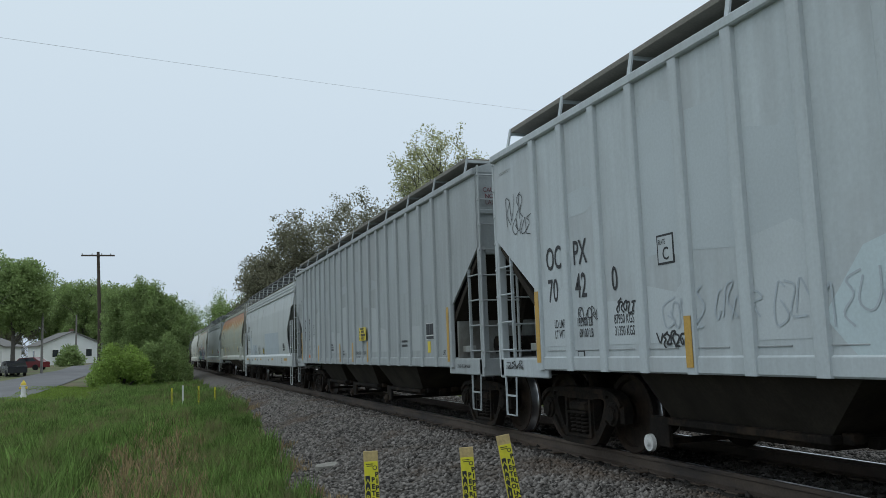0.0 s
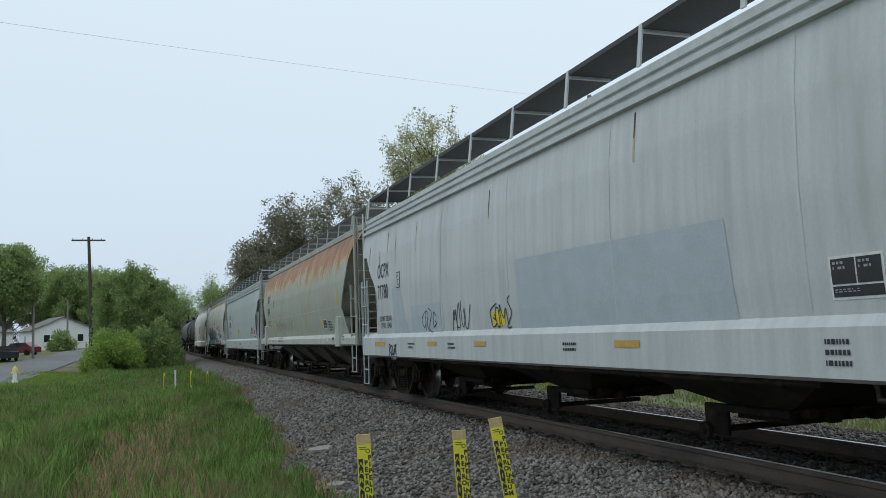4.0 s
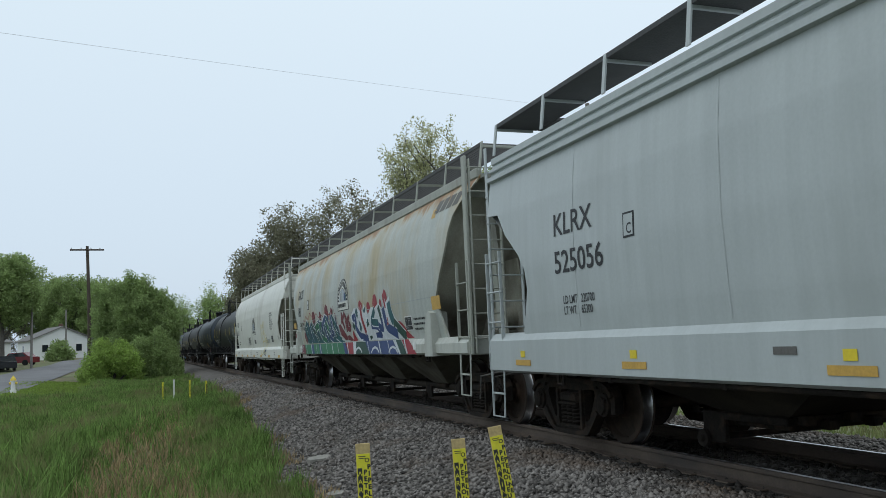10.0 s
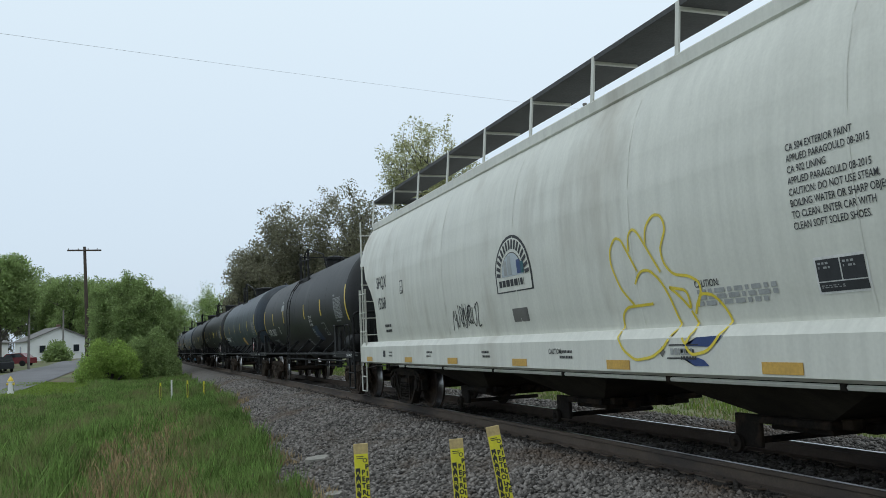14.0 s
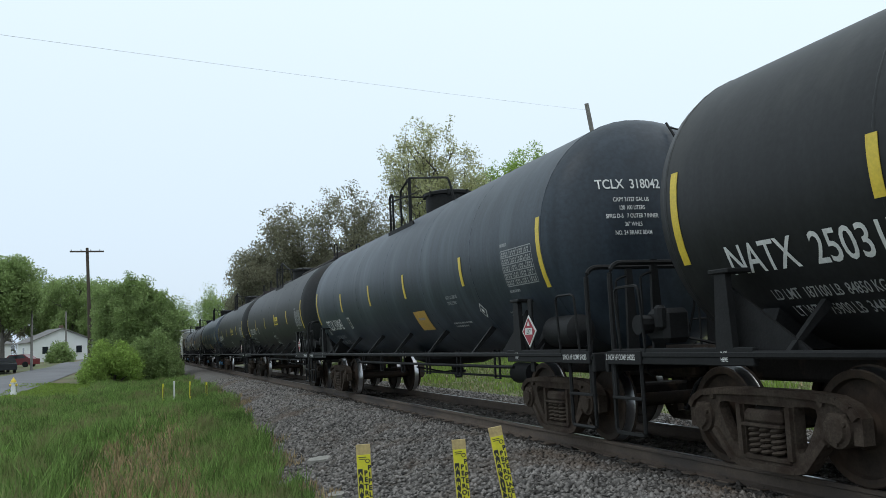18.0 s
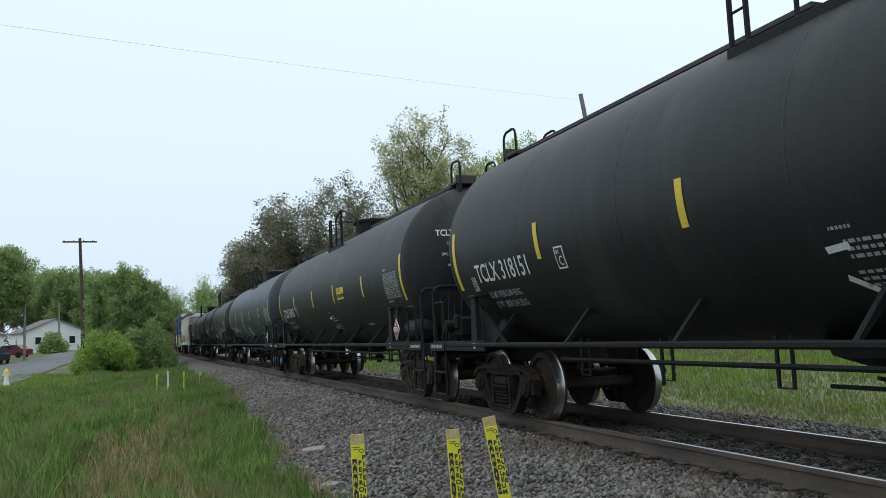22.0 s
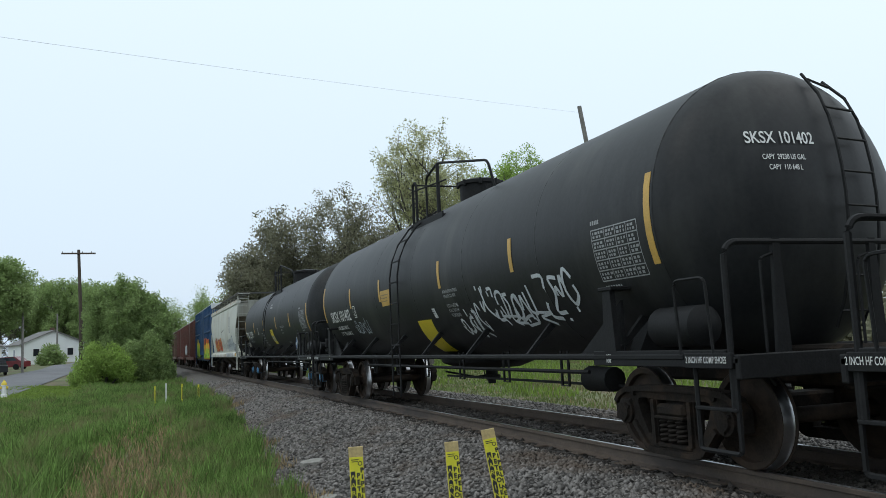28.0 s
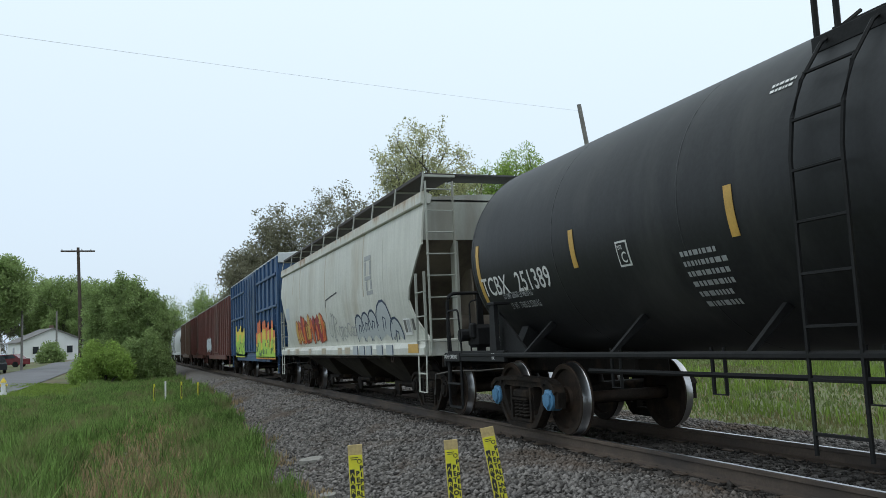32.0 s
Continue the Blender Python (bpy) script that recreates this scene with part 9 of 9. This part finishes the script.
def tree(name, label, x, y, h, spread, leaf, per, leaf_size, seed, scatter=0.35, low=0.25, z=None, lean=0.0, levels=4, wide=None, lobes=46, tight=0.15, out=(0.66, 0.22)):
    rr = np.random.default_rng(seed)
    z = float(ground_z(x, y)) if z is None else z
    limbs, tips = grow(rr, (0, 0, 0), h, spread, levels, lean, low)
    t = thing(name, label, "tree", (x, y, z))
    wood = Geo()
    crown_mid, crown_rx = low * h * 0.375 + h / 2, wide or 0.28 * h
    for pts, r0, r1 in limbs[1:]:
        if math.hypot(pts[-1][0], pts[-1][1]) < crown_rx and pts[-1][2] < h * 0.95:
            wood.tube(pts, r0, 4, r1)
    trunk = part("trunk", Geo().tube(limbs[0][0], limbs[0][1], 9, limbs[0][2]), "bark", t)
    # lumpy crown: lobes over an uneven ellipsoid, each made of leaf clumps on twigs
    base = low * h * 0.75
    rz, rx = (h - base) / 2, wide or 0.28 * h
    a, e = rr.random(lobes) * 6.28, np.linspace(-0.85, 0.97, lobes) + 0.1 * rr.standard_normal(lobes)
    e = np.clip(e, -0.95, 0.99)
    r = (out[0] + out[1] * rr.random(lobes)) * (1 + 0.10 * np.sin(3 * a + seed))
    r[::4] *= 0.45
    mid = np.stack([rx * r * np.cos(a) * np.sqrt(1 - e * e), rx * r * np.sin(a) * np.sqrt(1 - e * e), base + rz + rz * r * e], 1)
    clumps_ = np.repeat(mid, 9, axis=0) + rr.standard_normal((lobes * 9, 3)) * np.array([rx, rx, rz * 0.8]) * tight
    tips = np.asarray(tips)
    d = np.sqrt((tips[:, 0] / rx) ** 2 + (tips[:, 1] / rx) ** 2 + ((tips[:, 2] - base - rz) / rz) ** 2)
    tips = np.concatenate([tips[d < 0.92][::2], clumps_])
    for c in mid[::2]:
        z0 = base + 0.35 * max(0.0, c[2] - base)
        wood.tube([(0, 0, z0), (c[0] * 0.45, c[1] * 0.45, z0 + 0.7 * (c[2] - z0)), tuple(c)], h * 0.0035, 4, h * 0.0012)
    for c, m_ in zip(clumps_[::2], np.repeat(mid, 9, axis=0)[::2]):
        wood.tube([tuple(m_), tuple(c)], h * 0.0014, 3, h * 0.0006)
    v, f = leaf_cloud(rr, tips, per, scatter, leaf_size)
    part("branchwork", wood, "bark", t, smooth=0)["kind"] = "stuff"
    crown = bulk("crown", v, f, leaf, kind="")
    crown.parent = t
    return t


def shrub(name, label, x, y, rx, ry, h, leaf, count, seed, size=0.16, z=None):
    """A dense shrub: stems and leaf clumps on a lumpy mound."""
    rr = np.random.default_rng(seed)
    t = thing(name, label, "shrub", (x, y, float(ground_z(x, y)) if z is None else z))
    k = 90
    a, e = rr.random(k) * 6.28, rr.random(k)
    r = 0.55 + 0.45 * rr.random(k)
    cen = np.stack([rx * r * np.cos(a) * np.sqrt(1 - e * e * 0.9), ry * r * np.sin(a) * np.sqrt(1 - e * e * 0.9), h * (0.08 + 0.88 * e * r)], 1)
    stems = Geo()
    for c in cen[::3]:
        stems.tube([(c[0] * 0.2, c[1] * 0.2, -0.1), (c[0] * 0.6, c[1] * 0.6, c[2] * 0.55), tuple(c)], 0.05, 4, 0.015)
    part("branchwork", stems, "bark", t, smooth=0)["kind"] = "stuff"
    v, f = leaf_cloud(rr, cen, count // k, np.array([rx, ry, h * 0.75]) * 0.17, size)
    v[:, 2] = np.maximum(v[:, 2], 0.0)
    crown = bulk("crown", v, f, leaf, kind="")
    crown.parent = t
    return t


# dark half-leafed trees and a light olive one beyond the track
for i, (x, y, h, sp, leaf, per, seed, wd) in enumerate([
        (8.9, 70, 10.2, 0.8, "leaf_dark", 36, 1, 2.7), (12.0, 72, 13.8, 0.8, "leaf_dark", 38, 2, 3.9), (16.6, 70, 14.8, 0.8, "leaf_dark", 32, 3, 4.3), (21.0, 72, 13.6, 0.8, "leaf_dark", 24, 4, 3.8)]):
    tree("tree", "tall tree with dull sparse spring foliage beyond the track", x, y, h, sp, leaf, per, 0.11, seed, scatter=0.36, wide=wd, low=0.12, lobes=84, tight=0.115, out=(0.70, 0.24))
tree("tree", "slender tree with pale olive spring leaves beyond the track", 19.0, 55, 16.7, 0.5, "leaf_olive", 34, 0.085, 8, low=0.68, wide=3.6, scatter=0.27, lobes=44, tight=0.105, out=(0.72, 0.25))
tree("tree", "small tree with pale olive spring leaves beyond the track", 22.6, 56.5, 14.6, 0.5, "leaf_olive", 30, 0.085, 18, low=0.45, wide=2.4, scatter=0.27, lobes=34, tight=0.12)
tree("tree", "tree with fresh yellow-green leaves beyond the track", 28.6, 58, 17.0, 0.6, "leaf_bright", 60, 0.09, 9, low=0.15, wide=3.3, scatter=0.36, lobes=60, tight=0.12)
tree("tree", "tree with fresh yellow-green leaves beyond the track", 26.0, 60, 15.6, 0.6, "leaf_bright", 50, 0.09, 19, low=0.15, wide=2.7, scatter=0.36, lobes=50, tight=0.12)
tree("tree", "tree with fresh yellow-green leaves beyond the track", 32.6, 64, 15.6, 0.6, "leaf_bright", 40, 0.09, 10, low=0.1, wide=4.0, scatter=0.40, tight=0.12)
# woodland strip left of the track and shrubs
for i, (x, y, h, sp, leaf, per, seed, wd) in enumerate([
        (-2.3, 67, 7.5, 0.7, "leaf_green", 60, 20, 1.45), (-0.9, 66, 7.7, 0.7, "leaf_green", 60, 21, 1.7), (0.3, 66, 7.0, 0.7, "leaf_green", 60, 22, 1.5), (1.2, 69, 6.5, 0.65, "leaf_green", 60, 23, 1.35), (1.5, 75, 6.0, 0.6, "leaf_dark", 50, 24, 1.2), (1.4, 84, 6.0, 0.6, "leaf_green", 44, 25, 1.2), (1.3, 98, 6.2, 0.6, "leaf_dark", 36, 26, 1.3), (-0.4, 72, 7.6, 0.6, "leaf_dark", 50, 27, 1.8)]):
    tree("tree", "dense green tree of the strip beside the track", x, y, h, sp, leaf, per, 0.085, seed, low=0.04, scatter=0.24, wide=wd, tight=0.115, lobes=60, out=(0.72, 0.24))
shrub("shrub", "bright green rounded shrub at the roadside", -2.15, 60.5, 1.85, 1.7, 2.75, "leaf_bright", 24000, 31, 0.085)
shrub("shrub", "dense green shrub beside the ballast", 0.5, 62.5, 1.5, 1.6, 3.4, "leaf_green", 20000, 32, 0.085)
shrub("shrub", "dense green shrub beside the ballast", 1.5, 65, 1.1, 2.5, 2.9, "leaf_green", 16000, 33, 0.085)
for i, (x, y, h, leaf, seed) in enumerate([(-13.2, 92, 11.6, "leaf_green", 41), (-19.0, 98, 12.5, "leaf_green", 42), (-10.6, 142, 13.6, "leaf_green", 43), (-15.4, 150, 14.6, "leaf_green", 44), (-6.6, 146, 13.4, "leaf_green", 45), (-22, 146, 14.5, "leaf_dark", 46)]):
    tree("tree", "green tree behind the houses", x, y, h, 0.85, leaf, 54, 0.14, seed, low=0.42 if y < 100 else 0.08, scatter=0.40, wide=3.3 if y < 100 else 4.6, tight=0.12, lobes=60)
far = [(14, 190, 16), (20, 200, 17), (27, 205, 18), (34, 210, 17), (9, 230, 15), (5, 260, 16), (40, 160, 16), (48, 150, 17), (56, 140, 17), (64, 120, 17)]
far_tree = tree("tree", "distant green tree beyond the track", far[0][0], far[0][1], 15, 0.85, "leaf_green", 20, 0.20, 51, low=0.1, scatter=0.7, wide=5.5)
for i, (x, y, h) in enumerate(far[1:]):
    copy_thing(far_tree, pose(x, y, float(ground_z(x, y)), 0, 0, 47 * i))

hedge = shrub("shrub", "dark green hedge shrub beyond the meadow", 30, 14, 3.4, 3.2, 4.2, "leaf_dark", 5000, 71, 0.22)
for i, (x, y) in enumerate(((33, 19), (31.5, 25), (35, 31), (33, 37), (36, 43), (38, 49), (29, 8), (31, 2))):
    copy_thing(hedge, pose(x, y, float(ground_z(x, y)), 0, 0, 53 * i))

# ---- poles, wire ----
M["pole_wood"] = material("dark weathered pole timber", (0.075, 0.058, 0.045), 0.9, vary=0.25, scale=2, bump=0.4)
M["pole_grey"] = material("grey weathered pole timber", (0.20, 0.19, 0.175), 0.9, vary=0.25, scale=2, bump=0.4)
M["wire"] = material("dull aluminium wire", (0.55, 0.55, 0.56), 0.5, metal=0.6, vary=0.1, scale=3, bump=0)
px_, py_ = -4.1, 70.0
gz = float(ground_z(px_, py_))
pole = thing("utility_pole", "dark wooden utility pole with a single crossarm", "utility pole", (px_, py_, gz))
part("shaft", Geo().tube([(0.1, 0, -0.4), (0.05, 0, 5), (-0.12, 0, 10.25)], 0.17, 10, 0.11), "pole_wood", pole)
arm = part("crossarm", Geo().box((-0.12, -0.12, 9.95), (2.45, 0.10, 0.12), 0.01), "pole_wood", pole)
for s in (-1.15, -0.45, 0.25, 0.9):
    part("insulator", Geo().lathe([(10.0, 0.03), (10.06, 0.045), (10.12, 0.03), (10.14, 0.0)], "z", (s - 0.1, -0.12, 0), 8), "wire", arm)
for (qx, qy, hh) in ((-10.6, 92, 8.2), (-9.6, 118, 6.5)):
    q = thing("utility_pole", "slim grey utility pole behind the lane", "utility pole", (qx, qy, float(ground_z(qx, qy))))
    part("shaft", Geo().tube([(0, 0, -0.4), (0, 0, hh)], 0.13, 8, 0.09), "pole_grey", q)
rp = thing("utility_pole", "leaning grey wooden pole beyond the train", "utility pole", (24.55, 42.0, float(ground_z(24.55, 42.0))))
part("shaft", Geo().tube([(2.4, 0, -0.4), (1.15, 0, 7.5), (0, 0, 15.05)], 0.17, 10, 0.13), "pole_grey", rp)
top_at = Vector((24.55, 41.85, 14.35))
far_at = Vector((-22.0, 12.3, 7.3))
wg = Geo()
wg.tube([top_at.lerp(far_at, k / 24) + Vector((0, 0, -0.2 * 4 * (k / 24) * (1 - k / 24))) for k in range(25)], 0.0048, 5)
w_ob = part("overhead_wire", wg, "wire")
tagged(w_ob, "thin grey overhead wire crossing the sky", "wire")
lp = thing("utility_pole", "grey wooden pole that holds the overhead wire", "utility pole", (-22.0, 12.3, float(ground_z(-22, 12.3))))
part("shaft", Geo().tube([(0, 0, -0.4), (0, 0, 8.4)], 0.16, 8, 0.11), "pole_grey", lp)

# ---- marker stakes ----
M["stake_yellow"] = material("yellow plastic marker", (0.72, 0.66, 0.04), 0.45, vary=0.08, scale=6, bump=0.03, stain=(0.50, 0.45, 0.10), stain_amount=0.25, stain_scale=(8, 8, 3))
M["stake_wood"] = material("bare lath timber", (0.50, 0.38, 0.18), 0.8, vary=0.2, scale=10, bump=0.2)
M["white_plastic"] = material("white plastic", (0.72, 0.72, 0.70), 0.5, vary=0.08, scale=6, bump=0.03)


def marker_stake(x, y, ztop, tilt_x, tilt_y, w=0.115):
    zg = max(float(ballast_z(x, y)), float(ground_z(x, y)))
    st = thing("marker_stake", "yellow pipeline warning stake with black lettering", "marker stake", pose(x, y, zg, tilt_x, tilt_y, -18), "marker stakes")
    h = ztop - zg
    part("lath", Geo().box((0, 0.012, h / 2 - 0.1), (w, 0.018, h + 0.2), 0.003), "stake_wood", st, "bare timber lath")
    face = part("sign_face", Geo().box((0, 0, h / 2 - 0.13), (w * 0.94, 0.004, h + 0.1), 0.001), "stake_yellow", st, "yellow plastic face")

    def column(word, cx, step, size, z0):
        for k, ch in enumerate(word):
            cu = bpy.data.curves.new("letter", "FONT")
            cu.body, cu.size, cu.align_x, cu.offset = ch, size / 0.7, "CENTER", 0.0025
            tmp = bpy.data.objects.new("letter", cu)
            me = bpy.data.meshes.new_from_object(tmp)
            bpy.data.objects.remove(tmp)
            for v in me.vertices:
                v.co = (cx + v.co.x, -0.004, z0 - k * step + v.co.y)
            me.materials.clear()
            me.materials.append(M["black_ink"])
            part("letter", me, None, face)
    column("PETROLEUM", 0.012, 0.052, 0.036, h - 0.24)
    column("PIPELINE", 0.042, 0.052, 0.036, h - 0.20)
    blk = part("word_block", Geo().box((-0.030, -0.003, h - 0.42), (0.036, 0.002, 0.46), 0.0005), "black_ink", face, "black block with yellow letters")
    for k, ch in enumerate("WARNING"):
        cu = bpy.data.curves.new("letter", "FONT")
        cu.body, cu.size, cu.align_x = ch, 0.040 / 0.7, "CENTER"
        tmp = bpy.data.objects.new("letter", cu)
        me = bpy.data.meshes.new_from_object(tmp)
        bpy.data.objects.remove(tmp)
        for v in me.vertices:
            v.co = (-0.030 + v.co.x, -0.006, h - 0.255 - k * 0.062 + v.co.y)
        me.materials.clear()
        me.materials.append(M["stake_yellow"])
        part("letter", me, None, face)
    part("round_mark", Geo().lathe([(-0.004, 0.018), (-0.004, 0.012), (-0.003, 0.012)], "y", (0.03, 0, h - 0.13), 14), "black_ink", face)
    part("small_print", Geo().box((-0.01, -0.003, h - 0.10), (0.06, 0.001, 0.006), 0.0003).box((-0.01, -0.003, h - 0.115), (0.05, 0.001, 0.006), 0.0003), "black_ink", face)


STAKES = [(1.656, 6.60, 0.477, 0, -1.5), (2.49, 6.60, 0.45, 0, -2.5), (2.94, 6.60, 0.535, 0, -9.0)]
for s_ in STAKES:
    marker_stake(*s_)
for (sx, sy, hh, mat, lab) in ((0.62, 33.0, 0.85, "stake_yellow", "thin yellow marker stake in the grass"), (1.02, 33.2, 0.92, "white_plastic", "white marker post in the grass"), (1.58, 33.0, 0.85, "stake_yellow", "thin yellow marker stake in the grass"), (2.2, 33.4, 0.75, "stake_yellow", "thin yellow marker stake in the grass")):
    p_ = thing("marker_post", lab, "marker post", (sx, sy, float(ground_z(sx, sy))), "marker posts in the grass")
    part("lath", Geo().box((0, 0, hh / 2), (0.06, 0.02, hh), 0.003), mat, p_)
    if mat != "white_plastic":
        part("dark_print", Geo().box((0.005, -0.012, hh * 0.6), (0.025, 0.002, hh * 0.5), 0.0005), "black_ink", p_)

# ---- hydrant, houses, cars by the lane ----
hx_, hy_ = -6.75, 51.0
hyd = thing("fire_hydrant", "white fire hydrant with a yellow cap in the grass", "fire hydrant", (hx_, hy_, float(ground_z(hx_, hy_)) + 0.14))
part("barrel", Geo().lathe([(-0.1, 0.16), (0.05, 0.16), (0.06, 0.12), (0.50, 0.115), (0.52, 0.15), (0.56, 0.15)], "z", (0, 0, 0), 16), "white_plastic", hyd)
part("bonnet", Geo().lathe([(0.56, 0.15), (0.64, 0.14), (0.74, 0.08), (0.78, 0.04), (0.83, 0.035), (0.83, 0.0)], "z", (0, 0, 0), 16), "yellow", hyd, "yellow domed cap")
for a in (0, 90, 180):
    part("nozzle", Geo().lathe([(0.1, 0.07), (0.20, 0.07), (0.20, 0.0)], "x", (0, 0, 0.42), 10), "yellow", hyd, at=pose(0, 0, 0, 0, 0, a) @ Matrix.Translation((0, 0, 0)))

M["siding"] = material("white clapboard", (0.70, 0.71, 0.70), 0.7, vary=0.06, scale=1, bump=0.1)
M["shingle"] = material("grey roof shingle", (0.17, 0.165, 0.16), 0.9, vary=0.2, scale=2, bump=0.3)
M["window_glass"] = material("dark window glass", (0.02, 0.025, 0.03), 0.08, vary=0.1, bump=0)
M["car_red"] = material("dark red car paint", (0.16, 0.02, 0.025), 0.25, vary=0.05, bump=0)
M["car_dark"] = material("dark grey car paint", (0.03, 0.032, 0.036), 0.25, vary=0.05, bump=0)


def house(x, y, w, d, hw, hr, rz, label, gable_x=True):
    z = float(ground_z(x, y))
    h = thing("house", label, "house", pose(x, y, z, 0, 0, rz))
    wall = [(-w / 2, -0.4), (w / 2, -0.4), (w / 2, hw), (0, hw + hr), (-w / 2, hw)] if gable_x else None
    part("wall", Geo().prism(wall, "y", -d / 2, d / 2), "siding", h, "white clapboard walls", smooth=0)
    ov = 0.35
    for s in (-1, 1):
        k = hr / (w / 2)
        part("roof", Geo().prism([(0, hw + hr + 0.14), (0, hw + hr + 0.02), (s * (w / 2 + ov), hw - ov * k + 0.02), (s * (w / 2 + ov), hw - ov * k + 0.14)], "y", -d / 2 - ov, d / 2 + ov), "shingle", h, smooth=0)
    for i, wx in enumerate((-w * 0.27, w * 0.27)):
        win = part("window", Geo().box((wx, -d / 2 - 0.03, hw * 0.58), (0.95, 0.08, 1.15), 0.01), "white_plastic", h)
        part("pane", Geo().box((wx, -d / 2 - 0.075, hw * 0.58), (0.75, 0.02, 0.95), 0.002), "window_glass", win)
    for s in (-1, 1):
        win = part("window", Geo().box((s * w / 2, 0, hw * 0.58), (0.08, 0.95, 1.15), 0.01), "white_plastic", h)
        part("pane", Geo().box((s * (w / 2 + 0.045), 0, hw * 0.58), (0.02, 0.75, 0.95), 0.002), "window_glass", win)
    part("door", Geo().box((0, -d / 2 - 0.03, 1.0), (0.95, 0.07, 2.0), 0.01), "dull_paint", h)
    part("chimney", Geo().box((w * 0.12, d * 0.1, hw + hr), (0.5, 0.5, 1.2), 0.02), "brown_box", h)
    return h


house(-11.8, 128, 8.0, 7.0, 2.7, 1.7, 20, "small white clapboard house with a grey roof")
house(-19.5, 112, 7.0, 6.5, 2.6, 1.4, -10, "small white house with a grey roof")


def parked_car(x, y, rz, mat, label):
    z = float(ground_z(x, y))
    c = thing("parked_car", label, "car", pose(x, y, z, 0, 0, rz))
    part("body", Geo().prism([(-2.1, 0.3), (2.1, 0.3), (2.15, 0.65), (1.9, 0.85), (1.0, 0.95), (0.5, 1.40), (-1.1, 1.45), (-1.7, 1.0), (-2.1, 0.9)], "x", -0.85, 0.85), mat, c)
    for s in (-1, 1):
        part("side_window", Geo().prism([(0.85, 0.98), (0.42, 1.34), (-1.0, 1.38), (-1.4, 1.0)], "x", s * 0.855, s * 0.86), "window_glass", c)
        for yy in (-1.3, 1.3):
            part("wheel", Geo().lathe([(s * 0.70, 0.0), (s * 0.70, 0.32), (s * 0.88, 0.32), (s * 0.88, 0.2), (s * 0.86, 0.0)], "x", (0, yy, 0.32), 18), "black_iron", c)


parked_car(-13.4, 104, 70, "car_red", "dark red car parked by the house")
parked_car(-12.9, 90, 20, "car_dark", "dark grey car parked by the lane")
shrub("shrub", "green garden bush before the white house", -9.8, 112, 1.6, 1.4, 2.6, "leaf_green", 2500, 61)


# ---- a bird on the wing ----
bird = thing("bird", "small dark bird flying over the train", "bird", (12.0, 26.0, 11.0))
BS = 0.55        # a small bird
part("body", Geo().lathe([(a * BS, r * BS) for a, r in ((-0.13, 0.0), (-0.09, 0.03), (0.0, 0.05), (0.07, 0.04), (0.10, 0.03), (0.14, 0.0))], "x", (0, 0, 0), 8), "black_iron", bird)
part("tail", Geo().prism([(a * BS, b * BS) for a, b in ((0.10, -0.015), (0.22, -0.045), (0.22, 0.045), (0.10, 0.015))], "z", -0.003, 0.003), "black_iron", bird)
BIRD_WINGS = []
for s_ in (-1, 1):
    BIRD_WINGS.append((part("wing", Geo().prism([(a * BS, s_ * b * BS) for a, b in ((-0.06, 0.0), (0.05, 0.0), (0.07, 0.16), (0.09, 0.30), (0.03, 0.20), (-0.04, 0.12))], "z", -0.003, 0.003), "black_iron", bird), s_))


# ---- what moves: the train and its wheels ----
def travelled(t):
    return float(np.interp(t, [r[0] for r in TRAVEL_FINE], [r[1] for r in TRAVEL_FINE]))


_coef = np.polyfit([r[0] for r in TRAVEL], [r[1] for r in TRAVEL], 6)
TRAVEL_FINE = [(k / 15, float(np.polyval(_coef, k / 15))) for k in range(481)]


def motions():
    for car, centre in CARS:
        walk(car, [(t, pose(TRACK_X, centre - travelled(t), 0)) for t in range(0, 33)])
    flight = ((0, 158.0, 30.0, 9.0), (8, 62.0, 30.0, 10.2), (11.6, 18.9, 30.0, 11.9), (12.0, 13.6, 30.0, 12.55), (12.5, 7.6, 30.0, 13.1), (13.0, 1.6, 30.0, 13.2), (14.0, -10.5, 30.0, 13.6), (20, -84.0, 30.0, 15.0), (32, -230.0, 30.0, 18.0))
    walk(bird, [(t, pose(x, y, z, 0, 0, -17)) for t, x, y, z in flight])
    for wing, side in BIRD_WINGS:
        rows = [(0, pose(0, 0, 0, 25 * side, 0, 0))] + [(11.0 + 0.05 * k, pose(0, 0, 0, side * 40 * math.sin(1.3 * k), 0, 0)) for k in range(50)] + [(32, pose(0, 0, 0, 0, 0, 0))]
        walk(wing, rows)
    place = dict((c.name, centre) for c, centre in CARS)
    for ws, car, a in WHEELSETS:
        rows, last = [], None
        for t, s in TRAVEL_FINE:
            near = place[car.name] - s < 60 and place[car.name] - s > -14
            if t in (0.0, 32.0) or near:
                rows.append((t, s))
        out = []
        turn = 0.0
        for i, (t, s) in enumerate(rows):
            if i:
                step = (s - rows[i - 1][1]) / 0.4575
                turn += step if step < 1.4 else 0.0
            out.append((t, Matrix.LocRotScale((0, a, 0.4575), Euler((turn, 0, 0)), None)))
        walk(ws, out)


motions()
